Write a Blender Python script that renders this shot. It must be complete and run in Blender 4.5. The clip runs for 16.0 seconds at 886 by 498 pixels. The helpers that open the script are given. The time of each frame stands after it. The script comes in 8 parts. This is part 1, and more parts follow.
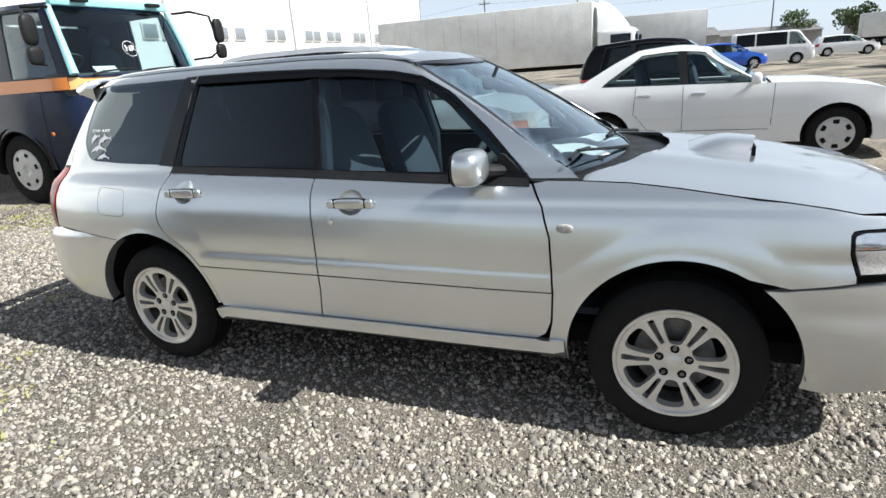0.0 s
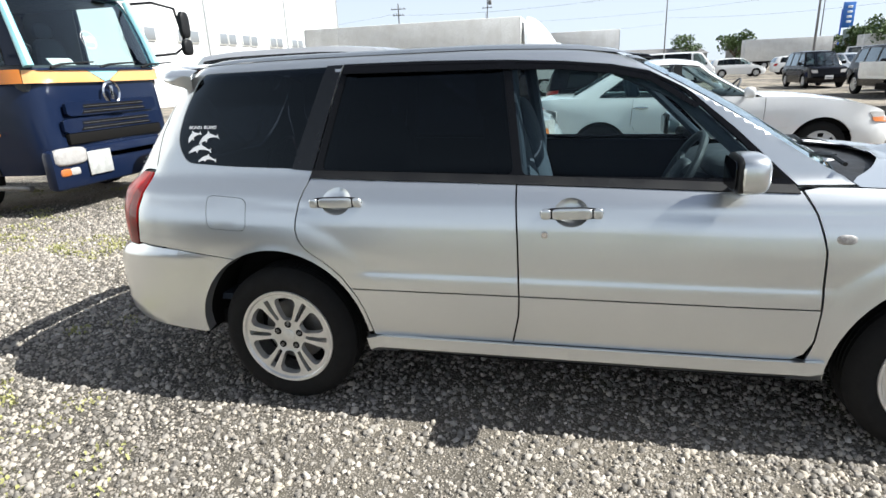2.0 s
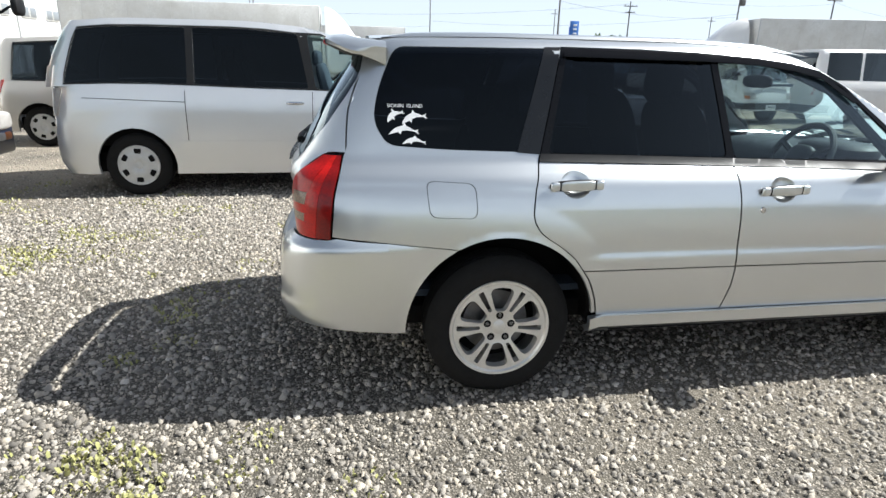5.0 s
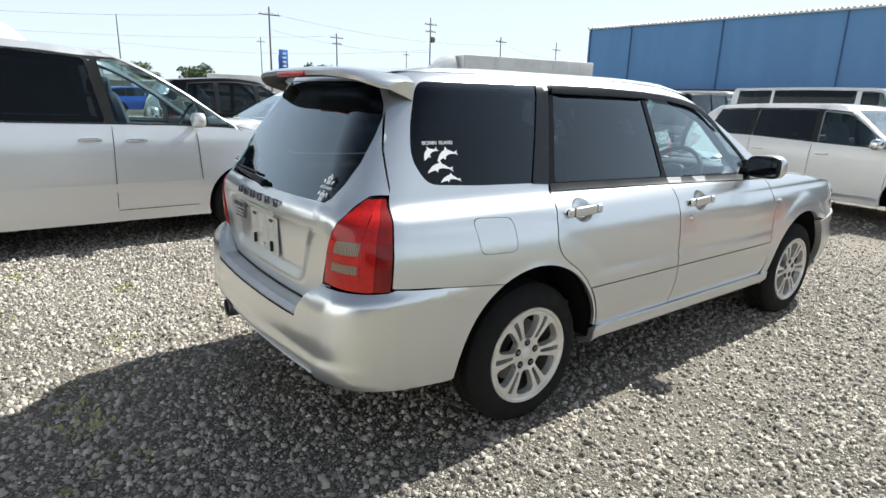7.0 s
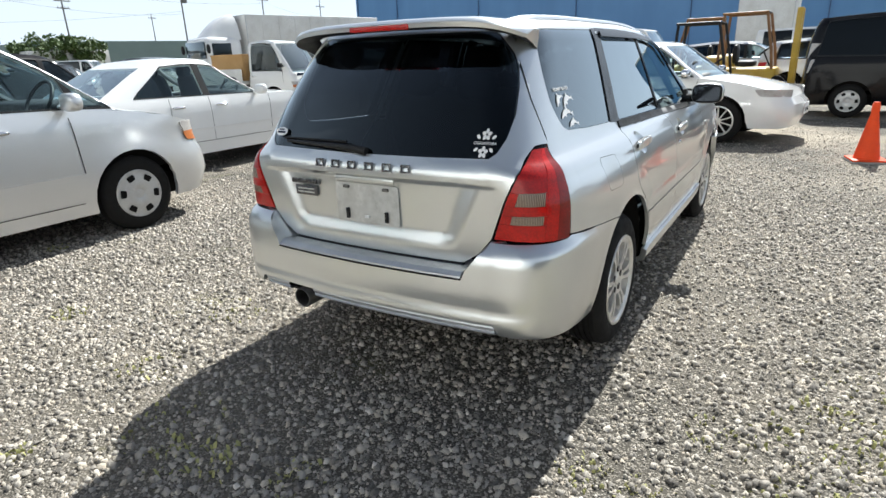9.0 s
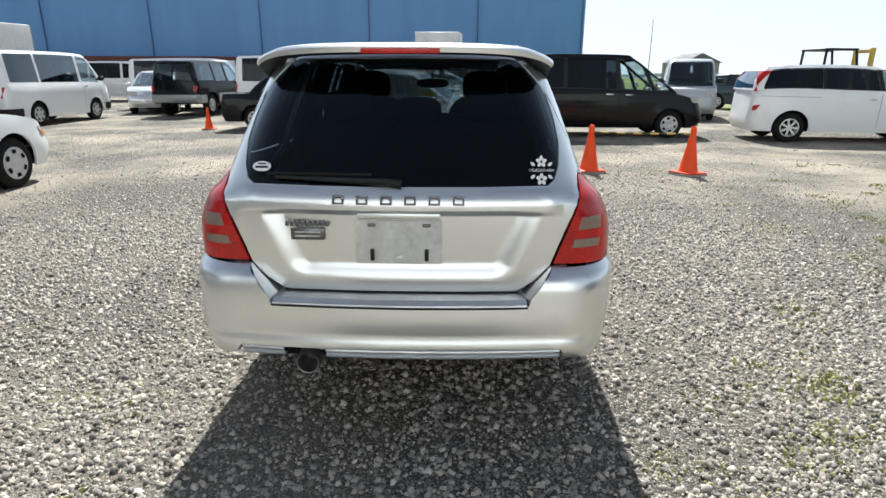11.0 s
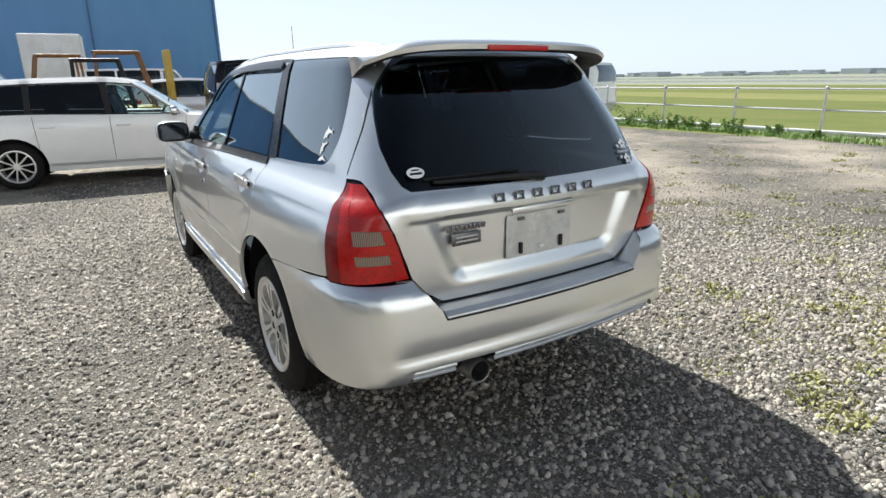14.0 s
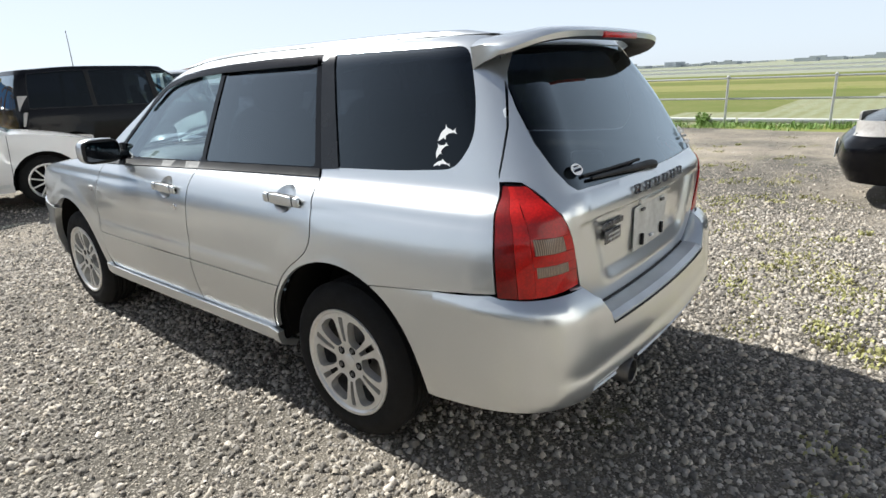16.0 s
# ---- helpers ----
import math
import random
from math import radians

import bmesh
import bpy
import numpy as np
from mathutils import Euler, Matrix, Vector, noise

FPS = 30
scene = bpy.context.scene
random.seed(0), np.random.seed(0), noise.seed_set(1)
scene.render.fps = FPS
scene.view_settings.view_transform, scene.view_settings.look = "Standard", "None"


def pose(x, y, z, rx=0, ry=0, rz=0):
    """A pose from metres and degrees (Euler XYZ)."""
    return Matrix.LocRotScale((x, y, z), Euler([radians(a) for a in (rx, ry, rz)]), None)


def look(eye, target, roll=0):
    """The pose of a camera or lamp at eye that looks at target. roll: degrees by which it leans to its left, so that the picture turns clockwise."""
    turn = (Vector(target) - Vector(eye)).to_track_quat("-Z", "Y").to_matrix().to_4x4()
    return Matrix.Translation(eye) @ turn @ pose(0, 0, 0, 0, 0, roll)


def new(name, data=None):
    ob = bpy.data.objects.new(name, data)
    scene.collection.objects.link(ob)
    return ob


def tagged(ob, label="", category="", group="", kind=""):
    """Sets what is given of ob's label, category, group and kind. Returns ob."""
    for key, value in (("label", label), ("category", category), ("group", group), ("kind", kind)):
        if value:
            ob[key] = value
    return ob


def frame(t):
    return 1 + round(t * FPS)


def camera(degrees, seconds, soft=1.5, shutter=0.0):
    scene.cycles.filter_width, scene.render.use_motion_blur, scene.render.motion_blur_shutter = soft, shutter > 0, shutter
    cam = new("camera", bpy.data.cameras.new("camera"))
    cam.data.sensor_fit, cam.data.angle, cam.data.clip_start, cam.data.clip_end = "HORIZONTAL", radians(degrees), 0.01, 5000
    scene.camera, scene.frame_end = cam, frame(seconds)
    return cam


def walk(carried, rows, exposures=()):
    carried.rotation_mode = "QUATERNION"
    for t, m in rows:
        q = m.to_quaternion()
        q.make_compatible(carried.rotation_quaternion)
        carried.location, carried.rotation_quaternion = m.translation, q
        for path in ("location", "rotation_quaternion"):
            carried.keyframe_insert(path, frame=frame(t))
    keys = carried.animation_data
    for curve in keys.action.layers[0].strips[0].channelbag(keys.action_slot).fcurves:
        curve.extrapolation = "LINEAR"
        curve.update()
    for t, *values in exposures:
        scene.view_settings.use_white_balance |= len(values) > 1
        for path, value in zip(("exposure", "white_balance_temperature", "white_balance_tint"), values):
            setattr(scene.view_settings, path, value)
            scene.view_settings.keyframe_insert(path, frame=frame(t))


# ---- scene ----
cam = camera(75.1, 16.0)


PATH = [
    (0, (1.264, -2.897, 1.44), (0.513, -1.145, 0.836), -4.4),
    (0.5, (0.931, -2.935, 1.441), (0.288, -1.145, 0.823), -2.7),
    (1, (0.622, -2.981, 1.446), (0.07, -1.161, 0.827), -1.9),
    (1.5, (0.321, -2.965, 1.45), (-0.211, -1.117, 0.902), -2.4),
    (2, (-0.001, -2.966, 1.435), (-0.458, -1.11, 0.847), -2.5),
    (2.5, (-0.313, -2.968, 1.423), (-0.683, -1.085, 0.86), 0.3),
    (3, (-0.587, -2.97, 1.427), (-0.784, -1.048, 0.909), 2.9),
    (3.5, (-0.921, -3.027, 1.433), (-0.97, -1.103, 0.891), 2.6),
    (4, (-1.204, -3.011, 1.432), (-1.149, -1.076, 0.931), 1.9),
    (4.5, (-1.536, -3.026, 1.418), (-1.311, -1.109, 0.896), 3.4),
    (4.7, (-1.681, -3.036, 1.41), (-1.42, -1.146, 0.811), 2.6),
    (6.8, (-2.849, -2.525, 1.407), (-1.817, -0.902, 0.859), 1.5),
    (7, (-2.973, -2.469, 1.409), (-1.812, -0.922, 0.901), 1.7),
    (7.5, (-3.266, -2.287, 1.388), (-2.006, -0.832, 0.847), -0.2),
    (8, (-3.499, -2.058, 1.39), (-2.094, -0.73, 0.877), -0.1),
    (8.2, (-3.603, -1.955, 1.379), (-2.164, -0.68, 0.827), -0.4),
    (10.3, (-4.068, -0.678, 1.385), (-2.216, -0.226, 0.779), -0.6),
    (10.5, (-4.084, -0.554, 1.393), (-2.211, -0.195, 0.791), 0.5),
    (11, (-4.143, -0.242, 1.409), (-2.23, -0.183, 0.828), 0.2),
    (11.5, (-4.146, 0.054, 1.404), (-2.221, -0.082, 0.879), -0.8),
    (12, (-4.106, 0.335, 1.41), (-2.212, -0.05, 0.897), 0.8),
    (12.5, (-4.043, 0.595, 1.4), (-2.204, 0.025, 0.86), 2.1),
    (13, (-3.938, 0.84, 1.4), (-2.153, 0.127, 0.85), 1.5),
    (13.5, (-3.839, 1.162, 1.393), (-2.16, 0.236, 0.823), -0.2),
    (14, (-3.722, 1.428, 1.387), (-2.1, 0.406, 0.817), -1.0),
    (14.5, (-3.564, 1.675, 1.395), (-2.023, 0.535, 0.825), -0.6),
    (15, (-3.375, 1.883, 1.388), (-1.91, 0.661, 0.786), -0.1),
    (15.5, (-3.123, 1.994, 1.399), (-1.706, 0.7, 0.835), -1.5),
    (16, (-2.858, 2.104, 1.379), (-1.636, 0.63, 0.802), -2.7),
]
walk(cam, [(t, look(eye, target, roll)) for t, eye, target, roll in PATH],
     [(0, 0.74, 6040, 8), (1.2, 0.84, 6040, 8), (3, 0.92, 6050, 8), (8, 0.97, 6080, 6), (12, 0.93, 5980, 7), (16, 0.82, 6150, 8)])


# ---- light ----
SUN_EL, SUN_AZ = radians(46.5), radians(3.5)          # the sun stands ahead of the silver car, a little to its left
world = bpy.data.worlds.new("sky")
scene.world = world
world.use_nodes = True
wn = world.node_tree.nodes
sky = wn.new("ShaderNodeTexSky")
sky.sky_type, sky.sun_disc = "NISHITA", False
sky.sun_elevation, sky.sun_rotation = SUN_EL, radians(90) - SUN_AZ
sky.air_density, sky.dust_density, sky.ozone_density, sky.altitude = 0.50, 0.80, 1.3, 5
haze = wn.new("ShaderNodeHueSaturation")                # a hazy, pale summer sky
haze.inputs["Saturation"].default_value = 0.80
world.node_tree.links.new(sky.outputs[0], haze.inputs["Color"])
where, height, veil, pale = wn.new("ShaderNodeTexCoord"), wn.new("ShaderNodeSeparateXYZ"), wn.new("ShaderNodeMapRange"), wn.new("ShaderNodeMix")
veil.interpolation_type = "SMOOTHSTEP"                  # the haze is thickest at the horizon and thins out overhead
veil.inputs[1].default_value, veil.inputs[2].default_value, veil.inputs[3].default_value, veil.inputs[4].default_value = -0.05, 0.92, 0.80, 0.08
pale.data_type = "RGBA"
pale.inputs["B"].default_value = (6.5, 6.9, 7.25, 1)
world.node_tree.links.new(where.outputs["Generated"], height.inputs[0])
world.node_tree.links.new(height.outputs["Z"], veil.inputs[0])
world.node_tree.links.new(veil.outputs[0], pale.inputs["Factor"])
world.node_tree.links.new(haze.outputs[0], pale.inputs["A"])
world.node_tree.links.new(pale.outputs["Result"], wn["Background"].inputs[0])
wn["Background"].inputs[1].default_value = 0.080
sun_data = bpy.data.lights.new("sun", "SUN")
sun_data.energy, sun_data.angle, sun_data.color = 5.0, radians(0.53), (1.0, 0.955, 0.88)
sun = new("sun", sun_data)
sun.matrix_world = look((30 * math.cos(SUN_EL) * math.cos(SUN_AZ), 30 * math.cos(SUN_EL) * math.sin(SUN_AZ), 30 * math.sin(SUN_EL)), (0, 0, 0))

# ---- materials ----


def nodes_of(name):
    m = bpy.data.materials.new(name)
    m.use_nodes = True
    nt = m.node_tree
    return m, nt, nt.nodes["Principled BSDF"]


def link(nt, a, b):
    nt.links.new(a, b)


def tex_coord(nt, scale=(1, 1, 1), kind="Object"):
    tc, mp = nt.nodes.new("ShaderNodeTexCoord"), nt.nodes.new("ShaderNodeMapping")
    mp.inputs["Scale"].default_value = scale
    link(nt, tc.outputs[kind], mp.inputs[0])
    return mp.outputs[0]


def noise_fac(nt, co, scale, detail=4.0, rough=0.55, lo=0.35, hi=0.65):
    n, r = nt.nodes.new("ShaderNodeTexNoise"), nt.nodes.new("ShaderNodeMapRange")
    n.inputs["Scale"].default_value, n.inputs["Detail"].default_value, n.inputs["Roughness"].default_value = scale, detail, rough
    link(nt, co, n.inputs["Vector"])
    link(nt, n.outputs[0], r.inputs[0])
    r.inputs[1].default_value, r.inputs[2].default_value = lo, hi
    return r.outputs[0]


def mix_col(nt, fac, a, b, kind="MIX"):
    m = nt.nodes.new("ShaderNodeMix")
    m.data_type, m.blend_type = "RGBA", kind
    for sock, v in ((m.inputs[0], fac), (m.inputs[6], a), (m.inputs[7], b)):
        if hasattr(v, "is_output"):
            link(nt, v, sock)
        elif isinstance(v, (int, float)):
            sock.default_value = v
        else:
            sock.default_value = (*v, 1)
    return m.outputs[2]


def bump(nt, height, bsdf, strength=0.3, dist=0.01):
    b = nt.nodes.new("ShaderNodeBump")
    b.inputs["Strength"].default_value, b.inputs["Distance"].default_value = strength, dist
    link(nt, height, b.inputs["Height"])
    link(nt, b.outputs[0], bsdf.inputs["Normal"])


def surface(name, c, c2=None, rough=0.5, metal=0.0, scale=6.0, fine=60.0, bump_s=0.0, bump_d=0.003, coat=0.0, spec=0.5, dirt=0.0):
    """A surface with patches at two scales, and dust on the faces where it settles."""
    m, nt, b = nodes_of(name)
    co = tex_coord(nt)
    c2 = c2 or tuple(v * 0.82 for v in c)
    f1, f2 = noise_fac(nt, co, scale), noise_fac(nt, co, fine, 3.0)
    col = mix_col(nt, f1, c, c2)
    col = mix_col(nt, f2, col, mix_col(nt, 0.5, c, tuple(v * 0.9 for v in c2)))
    if dirt:
        d = noise_fac(nt, co, 2.3, 6.0, 0.7, 0.45, 0.75)
        mul = nt.nodes.new("ShaderNodeMath")
        mul.operation = "MULTIPLY"
        mul.inputs[1].default_value = dirt
        link(nt, d, mul.inputs[0])
        col = mix_col(nt, mul.outputs[0], col, (0.30, 0.27, 0.22))
    link(nt, col, b.inputs["Base Color"])
    r = nt.nodes.new("ShaderNodeMapRange")
    r.inputs[3].default_value, r.inputs[4].default_value = rough * 0.85, min(1, rough * 1.2)
    link(nt, f1, r.inputs[0])
    link(nt, r.outputs[0], b.inputs["Roughness"])
    b.inputs["Metallic"].default_value = metal
    b.inputs["Specular IOR Level"].default_value = spec
    b.inputs["Coat Weight"].default_value, b.inputs["Coat Roughness"].default_value = coat, 0.04
    if bump_s:
        bump(nt, f2, b, bump_s, bump_d)
    return m


def car_paint(name, c, metal=0.0, rough=0.35, dust=0.12, coat=1.0):
    m, nt, b = nodes_of(name)
    co = tex_coord(nt)
    fl = noise_fac(nt, co, 900.0, 1.0, 0.5, 0.3, 0.7)
    col = mix_col(nt, fl, c, tuple(v * 0.9 for v in c))
    d = noise_fac(nt, co, 3.0, 7.0, 0.7, 0.4, 0.8)
    mul = nt.nodes.new("ShaderNodeMath")
    mul.operation, mul.inputs[1].default_value = "MULTIPLY", dust
    link(nt, d, mul.inputs[0])
    link(nt, mix_col(nt, mul.outputs[0], col, (0.42, 0.39, 0.34)), b.inputs["Base Color"])
    b.inputs["Metallic"].default_value, b.inputs["Roughness"].default_value = metal, rough
    r = nt.nodes.new("ShaderNodeMapRange")
    r.inputs[3].default_value, r.inputs[4].default_value = 0.03, 0.16
    link(nt, d, r.inputs[0])
    link(nt, r.outputs[0], b.inputs["Coat Roughness"])
    b.inputs["Coat Weight"].default_value = coat
    b.inputs["Specular IOR Level"].default_value = 0.15
    return m


def pane(name, tint, gloss=1.0):
    """Window glass: clear or smoked by its tint, with a real reflection."""
    m = bpy.data.materials.new(name)
    m.use_nodes = True
    nt = m.node_tree
    nt.nodes.clear()
    out, mix = nt.nodes.new("ShaderNodeOutputMaterial"), nt.nodes.new("ShaderNodeMixShader")
    tr, gl, fr = nt.nodes.new("ShaderNodeBsdfTransparent"), nt.nodes.new("ShaderNodeBsdfGlossy"), nt.nodes.new("ShaderNodeLayerWeight")
    tr.inputs[0].default_value = (*tint, 1)
    gl.inputs["Roughness"].default_value = 0.01
    gl.inputs[0].default_value = (0.84 * gloss, 0.94 * gloss, gloss, 1)
    fr.inputs[0].default_value = 0.5
    pw, ma = nt.nodes.new("ShaderNodeMath"), nt.nodes.new("ShaderNodeMath")
    pw.operation, pw.inputs[1].default_value = "POWER", 2.4
    ma.operation, ma.inputs[1].default_value, ma.inputs[2].default_value = "MULTIPLY_ADD", 0.95, 0.019
    link(nt, fr.outputs["Facing"], pw.inputs[0])
    link(nt, pw.outputs[0], ma.inputs[0])
    link(nt, ma.outputs[0], mix.inputs[0])
    link(nt, tr.outputs[0], mix.inputs[1])
    link(nt, gl.outputs[0], mix.inputs[2])
    link(nt, mix.outputs[0], out.inputs[0])
    return m


def lens(name, c, rough=0.08, groove=None):
    """Lamp plastic: fine optics in the moulding, or upright ribs over a darker bowl, under a glossy skin."""
    m, nt, b = nodes_of(name)
    co = tex_coord(nt, (1, 1, 1))
    if groove:
        v = nt.nodes.new("ShaderNodeTexWave")
        v.bands_direction = "Y"
        v.inputs["Scale"].default_value, v.inputs["Distortion"].default_value = 62.0, 0.6
        fac = v.outputs["Fac"]
    else:
        v = nt.nodes.new("ShaderNodeTexVoronoi")
        v.inputs["Scale"].default_value = 130.0
        fac = v.outputs["Distance"]
    link(nt, co, v.inputs["Vector"])
    r = nt.nodes.new("ShaderNodeMapRange")
    link(nt, fac, r.inputs[0])
    r.inputs[2].default_value = 0.8
    patch = noise_fac(nt, co, 14.0, 2.0, 0.5, 0.25, 0.85)
    col = mix_col(nt, r.outputs[0], c, groove or tuple(k * 0.62 for k in c))
    link(nt, mix_col(nt, patch, col, mix_col(nt, 0.5, col, (0.02, 0.004, 0.004) if c[1] < 0.05 else (0.2, 0.17, 0.14))), b.inputs["Base Color"])
    b.inputs["Roughness"].default_value, b.inputs["Coat Weight"].default_value, b.inputs["Coat Roughness"].default_value = 0.3, 0.45, rough * 0.3
    b.inputs["Specular IOR Level"].default_value = 0.2
    return m


M_SILVER = car_paint("silver metallic paint", (0.685, 0.706, 0.708), 0.85, 0.285, 0.05)
M_SILVER2 = car_paint("pale silver paint", (0.74, 0.745, 0.745), 0.62, 0.33, 0.08)
M_WHITE = car_paint("white car paint", (0.80, 0.80, 0.79), 0.0, 0.4, 0.12)
M_PEARL = car_paint("pearl white paint", (0.78, 0.77, 0.75), 0.1, 0.4, 0.15)
M_BLACKP = car_paint("black car paint", (0.003, 0.003, 0.004), 0.0, 0.2, 0.001, 0.18)
M_NAVY = car_paint("dark navy paint", (0.007, 0.014, 0.040), 0.0, 0.3, 0.006, 0.25)
M_TEAL = car_paint("dark teal paint", (0.012, 0.028, 0.032), 0.2, 0.3, 0.02)
M_PALEGREEN = car_paint("pale green paint", (0.42, 0.53, 0.48), 0.3, 0.35, 0.1)
M_BLUEP = car_paint("bright blue paint", (0.02, 0.10, 0.50), 0.1, 0.3, 0.06)
M_BEIGE = car_paint("beige silver paint", (0.55, 0.52, 0.47), 0.4, 0.38, 0.15)
M_GREYP = car_paint("grey paint", (0.35, 0.37, 0.38), 0.5, 0.4, 0.15)
M_BLACK = surface("black trim plastic", (0.009, 0.009, 0.010), (0.015, 0.015, 0.015), 0.5, spec=0.25, scale=9, fine=300, bump_s=0.08)
M_GLOSSBLK = surface("gloss black trim", (0.006, 0.006, 0.007), None, 0.12, scale=9, spec=0.2)
M_PILLAR = surface("dark grey satin trim", (0.009, 0.010, 0.012), None, 0.24, scale=9, spec=0.35)
M_UNDER = surface("dark underbody", (0.006, 0.006, 0.006), (0.013, 0.012, 0.011), 0.9, scale=5, spec=0.1)
M_TYRE = surface("tyre rubber", (0.007, 0.007, 0.007), (0.016, 0.015, 0.014), 0.85, spec=0.2, scale=14, fine=90, bump_s=0.1)
M_ALLOY = surface("silver alloy", (0.74, 0.73, 0.70), (0.62, 0.60, 0.56), 0.35, 0.6, scale=18, fine=120, coat=0.4)
M_BARREL = surface("dark grey alloy barrel", (0.20, 0.19, 0.175), (0.10, 0.095, 0.09), 0.6, 0.3, scale=14)
M_HUBCAP = surface("silver wheel cover", (0.58, 0.58, 0.57), (0.48, 0.47, 0.45), 0.4, 0.3, scale=12)
M_STEEL = surface("dull steel", (0.22, 0.22, 0.22), (0.14, 0.13, 0.12), 0.45, 0.9, scale=15)
M_CHROME = surface("chrome", (0.75, 0.75, 0.76), None, 0.12, 1.0, scale=10)
M_RED = lens("red lamp lens", (0.66, 0.010, 0.006))
M_REDMID = lens("deep red lamp lens", (0.52, 0.008, 0.006))
M_REDDARK = lens("dark red lamp lens", (0.30, 0.005, 0.004))
M_REVERSE = lens("ribbed clear lamp lens", (0.40, 0.30, 0.22), 0.08, (0.07, 0.04, 0.03))
# mirror metal kept dark: the dark reflection is painted into its colour
M_DARKMIRROR = surface("dark mirror", (0.045, 0.05, 0.06), None, 0.05, 1.0)
M_CLEARL = lens("clear lamp lens", (0.62, 0.60, 0.58))
M_AMBER = lens("amber lamp lens", (0.70, 0.19, 0.02))
M_TINT = pane("smoked privacy glass", (0.036, 0.042, 0.055))
M_TINT2 = pane("dark tinted glass", (0.16, 0.185, 0.205))
M_CLEAR = pane("clear green glass", (0.70, 0.80, 0.80))
M_SEAT = surface("dark blue-grey seat cloth", (0.030, 0.042, 0.060), (0.042, 0.055, 0.075), 0.9, scale=30, fine=400, bump_s=0.2)
M_DASH = surface("dark dashboard plastic", (0.03, 0.034, 0.04), (0.045, 0.05, 0.055), 0.6, scale=20, fine=500, bump_s=0.15)
M_PAPER = surface("white paper", (0.82, 0.82, 0.80), (0.76, 0.76, 0.74), 0.8, scale=9)
M_STICKER = surface("white sticker film", (0.80, 0.80, 0.80), (0.72, 0.72, 0.72), 0.5, scale=30)
M_PLATE = surface("dirty plate holder", (0.68, 0.68, 0.66), (0.42, 0.42, 0.40), 0.5, 0.2, scale=14, fine=60, dirt=0.5)
M_BADGE = surface("dark chrome badge", (0.16, 0.16, 0.17), None, 0.25, 0.9, scale=10)
M_STEP = surface("silver scuffed bumper pad", (0.60, 0.615, 0.63), (0.50, 0.51, 0.52), 0.36, 0.75, scale=9, fine=200, bump_s=0.15)
M_WHITEP = surface("white painted metal", (0.76, 0.76, 0.74), (0.62, 0.61, 0.58), 0.5, scale=1.2, fine=14, dirt=0.25)
M_GALV = surface("galvanised pipe", (0.55, 0.56, 0.56), (0.42, 0.42, 0.42), 0.4, 0.6, scale=4, fine=50)
M_ORANGE = surface("orange cone plastic", (0.85, 0.080, 0.010), (0.72, 0.062, 0.010), 0.5, scale=9, fine=70, dirt=0.06, spec=0.25)
M_YELLOW = surface("worn yellow paint", (0.55, 0.37, 0.03), (0.42, 0.27, 0.03), 0.5, scale=4, fine=40, dirt=0.3)
M_WOOD = surface("tan plywood", (0.50, 0.31, 0.12), (0.42, 0.25, 0.10), 0.7, scale=3, fine=30, bump_s=0.1)
M_CONC = surface("grey concrete", (0.36, 0.35, 0.33), (0.28, 0.27, 0.25), 0.85, scale=2, fine=40, bump_s=0.2)
M_ORANGEP = car_paint("orange stripe paint", (0.78, 0.24, 0.018), 0.0, 0.35, 0.06)
M_PEACH = car_paint("pale orange stripe paint", (0.80, 0.42, 0.15), 0.0, 0.35, 0.08)
M_AQUA = car_paint("aqua paint", (0.34, 0.68, 0.72), 0.0, 0.35, 0.1)
M_DARKRED = surface("dark red steel sheet", (0.12, 0.035, 0.025), (0.08, 0.025, 0.02), 0.7, scale=1, fine=12)
M_WEEDLEAF = surface("fresh weed leaves", (0.13, 0.24, 0.04), (0.22, 0.33, 0.08), 0.6, scale=3, fine=20)
M_LEAF = surface("dark green leaves", (0.045, 0.085, 0.018), (0.085, 0.13, 0.03), 0.6, scale=0.8, fine=9)
M_WEED = surface("yellow green weeds", (0.42, 0.39, 0.17), (0.28, 0.29, 0.10), 0.7, scale=1.5, fine=20)
M_BARK = surface("grey brown bark", (0.12, 0.09, 0.06), (0.07, 0.05, 0.04), 0.9, scale=8)
M_POLE = surface("weathered concrete pole", (0.20, 0.195, 0.19), (0.14, 0.135, 0.13), 0.85, scale=1, fine=12)
M_WIRE = surface("dark cable", (0.03, 0.03, 0.03), None, 0.7)


# ---- building tools ----
import functools
from mathutils import geometry


def part(name, bm, material, parent=None, label="", smooth=True, angle=32):
    """Links a bmesh as one mesh object, under a thing or a part."""
    me = bpy.data.meshes.new(name)
    bm.to_mesh(me)
    bm.free()
    for m in material if isinstance(material, (list, tuple)) else [material]:
        me.materials.append(m)
    if smooth:
        me.polygons.foreach_set("use_smooth", [True] * len(me.polygons))
        me.set_sharp_from_angle(angle=radians(angle))
    true = me.attributes.get("form_normal")
    if true:
        me.set_sharp_from_angle(angle=radians(58))
        k = np.zeros(len(me.vertices) * 3, np.float32)
        true.data.foreach_get("vector", k)
        k = k.reshape(-1, 3)
        me.attributes.remove(true)
        out = np.zeros((len(me.loops), 3), np.float32)
        for f in me.polygons:
            q = k[list(f.vertices)]
            d = q @ np.array(f.normal)
            if (np.abs(d) > 0.6).all():
                out[f.loop_start:f.loop_start + len(q)] = q * np.sign(d)[:, None]
        me.normals_split_custom_set(out.tolist())
    ob = new(name, me)
    ob.parent = parent
    return tagged(ob, label)


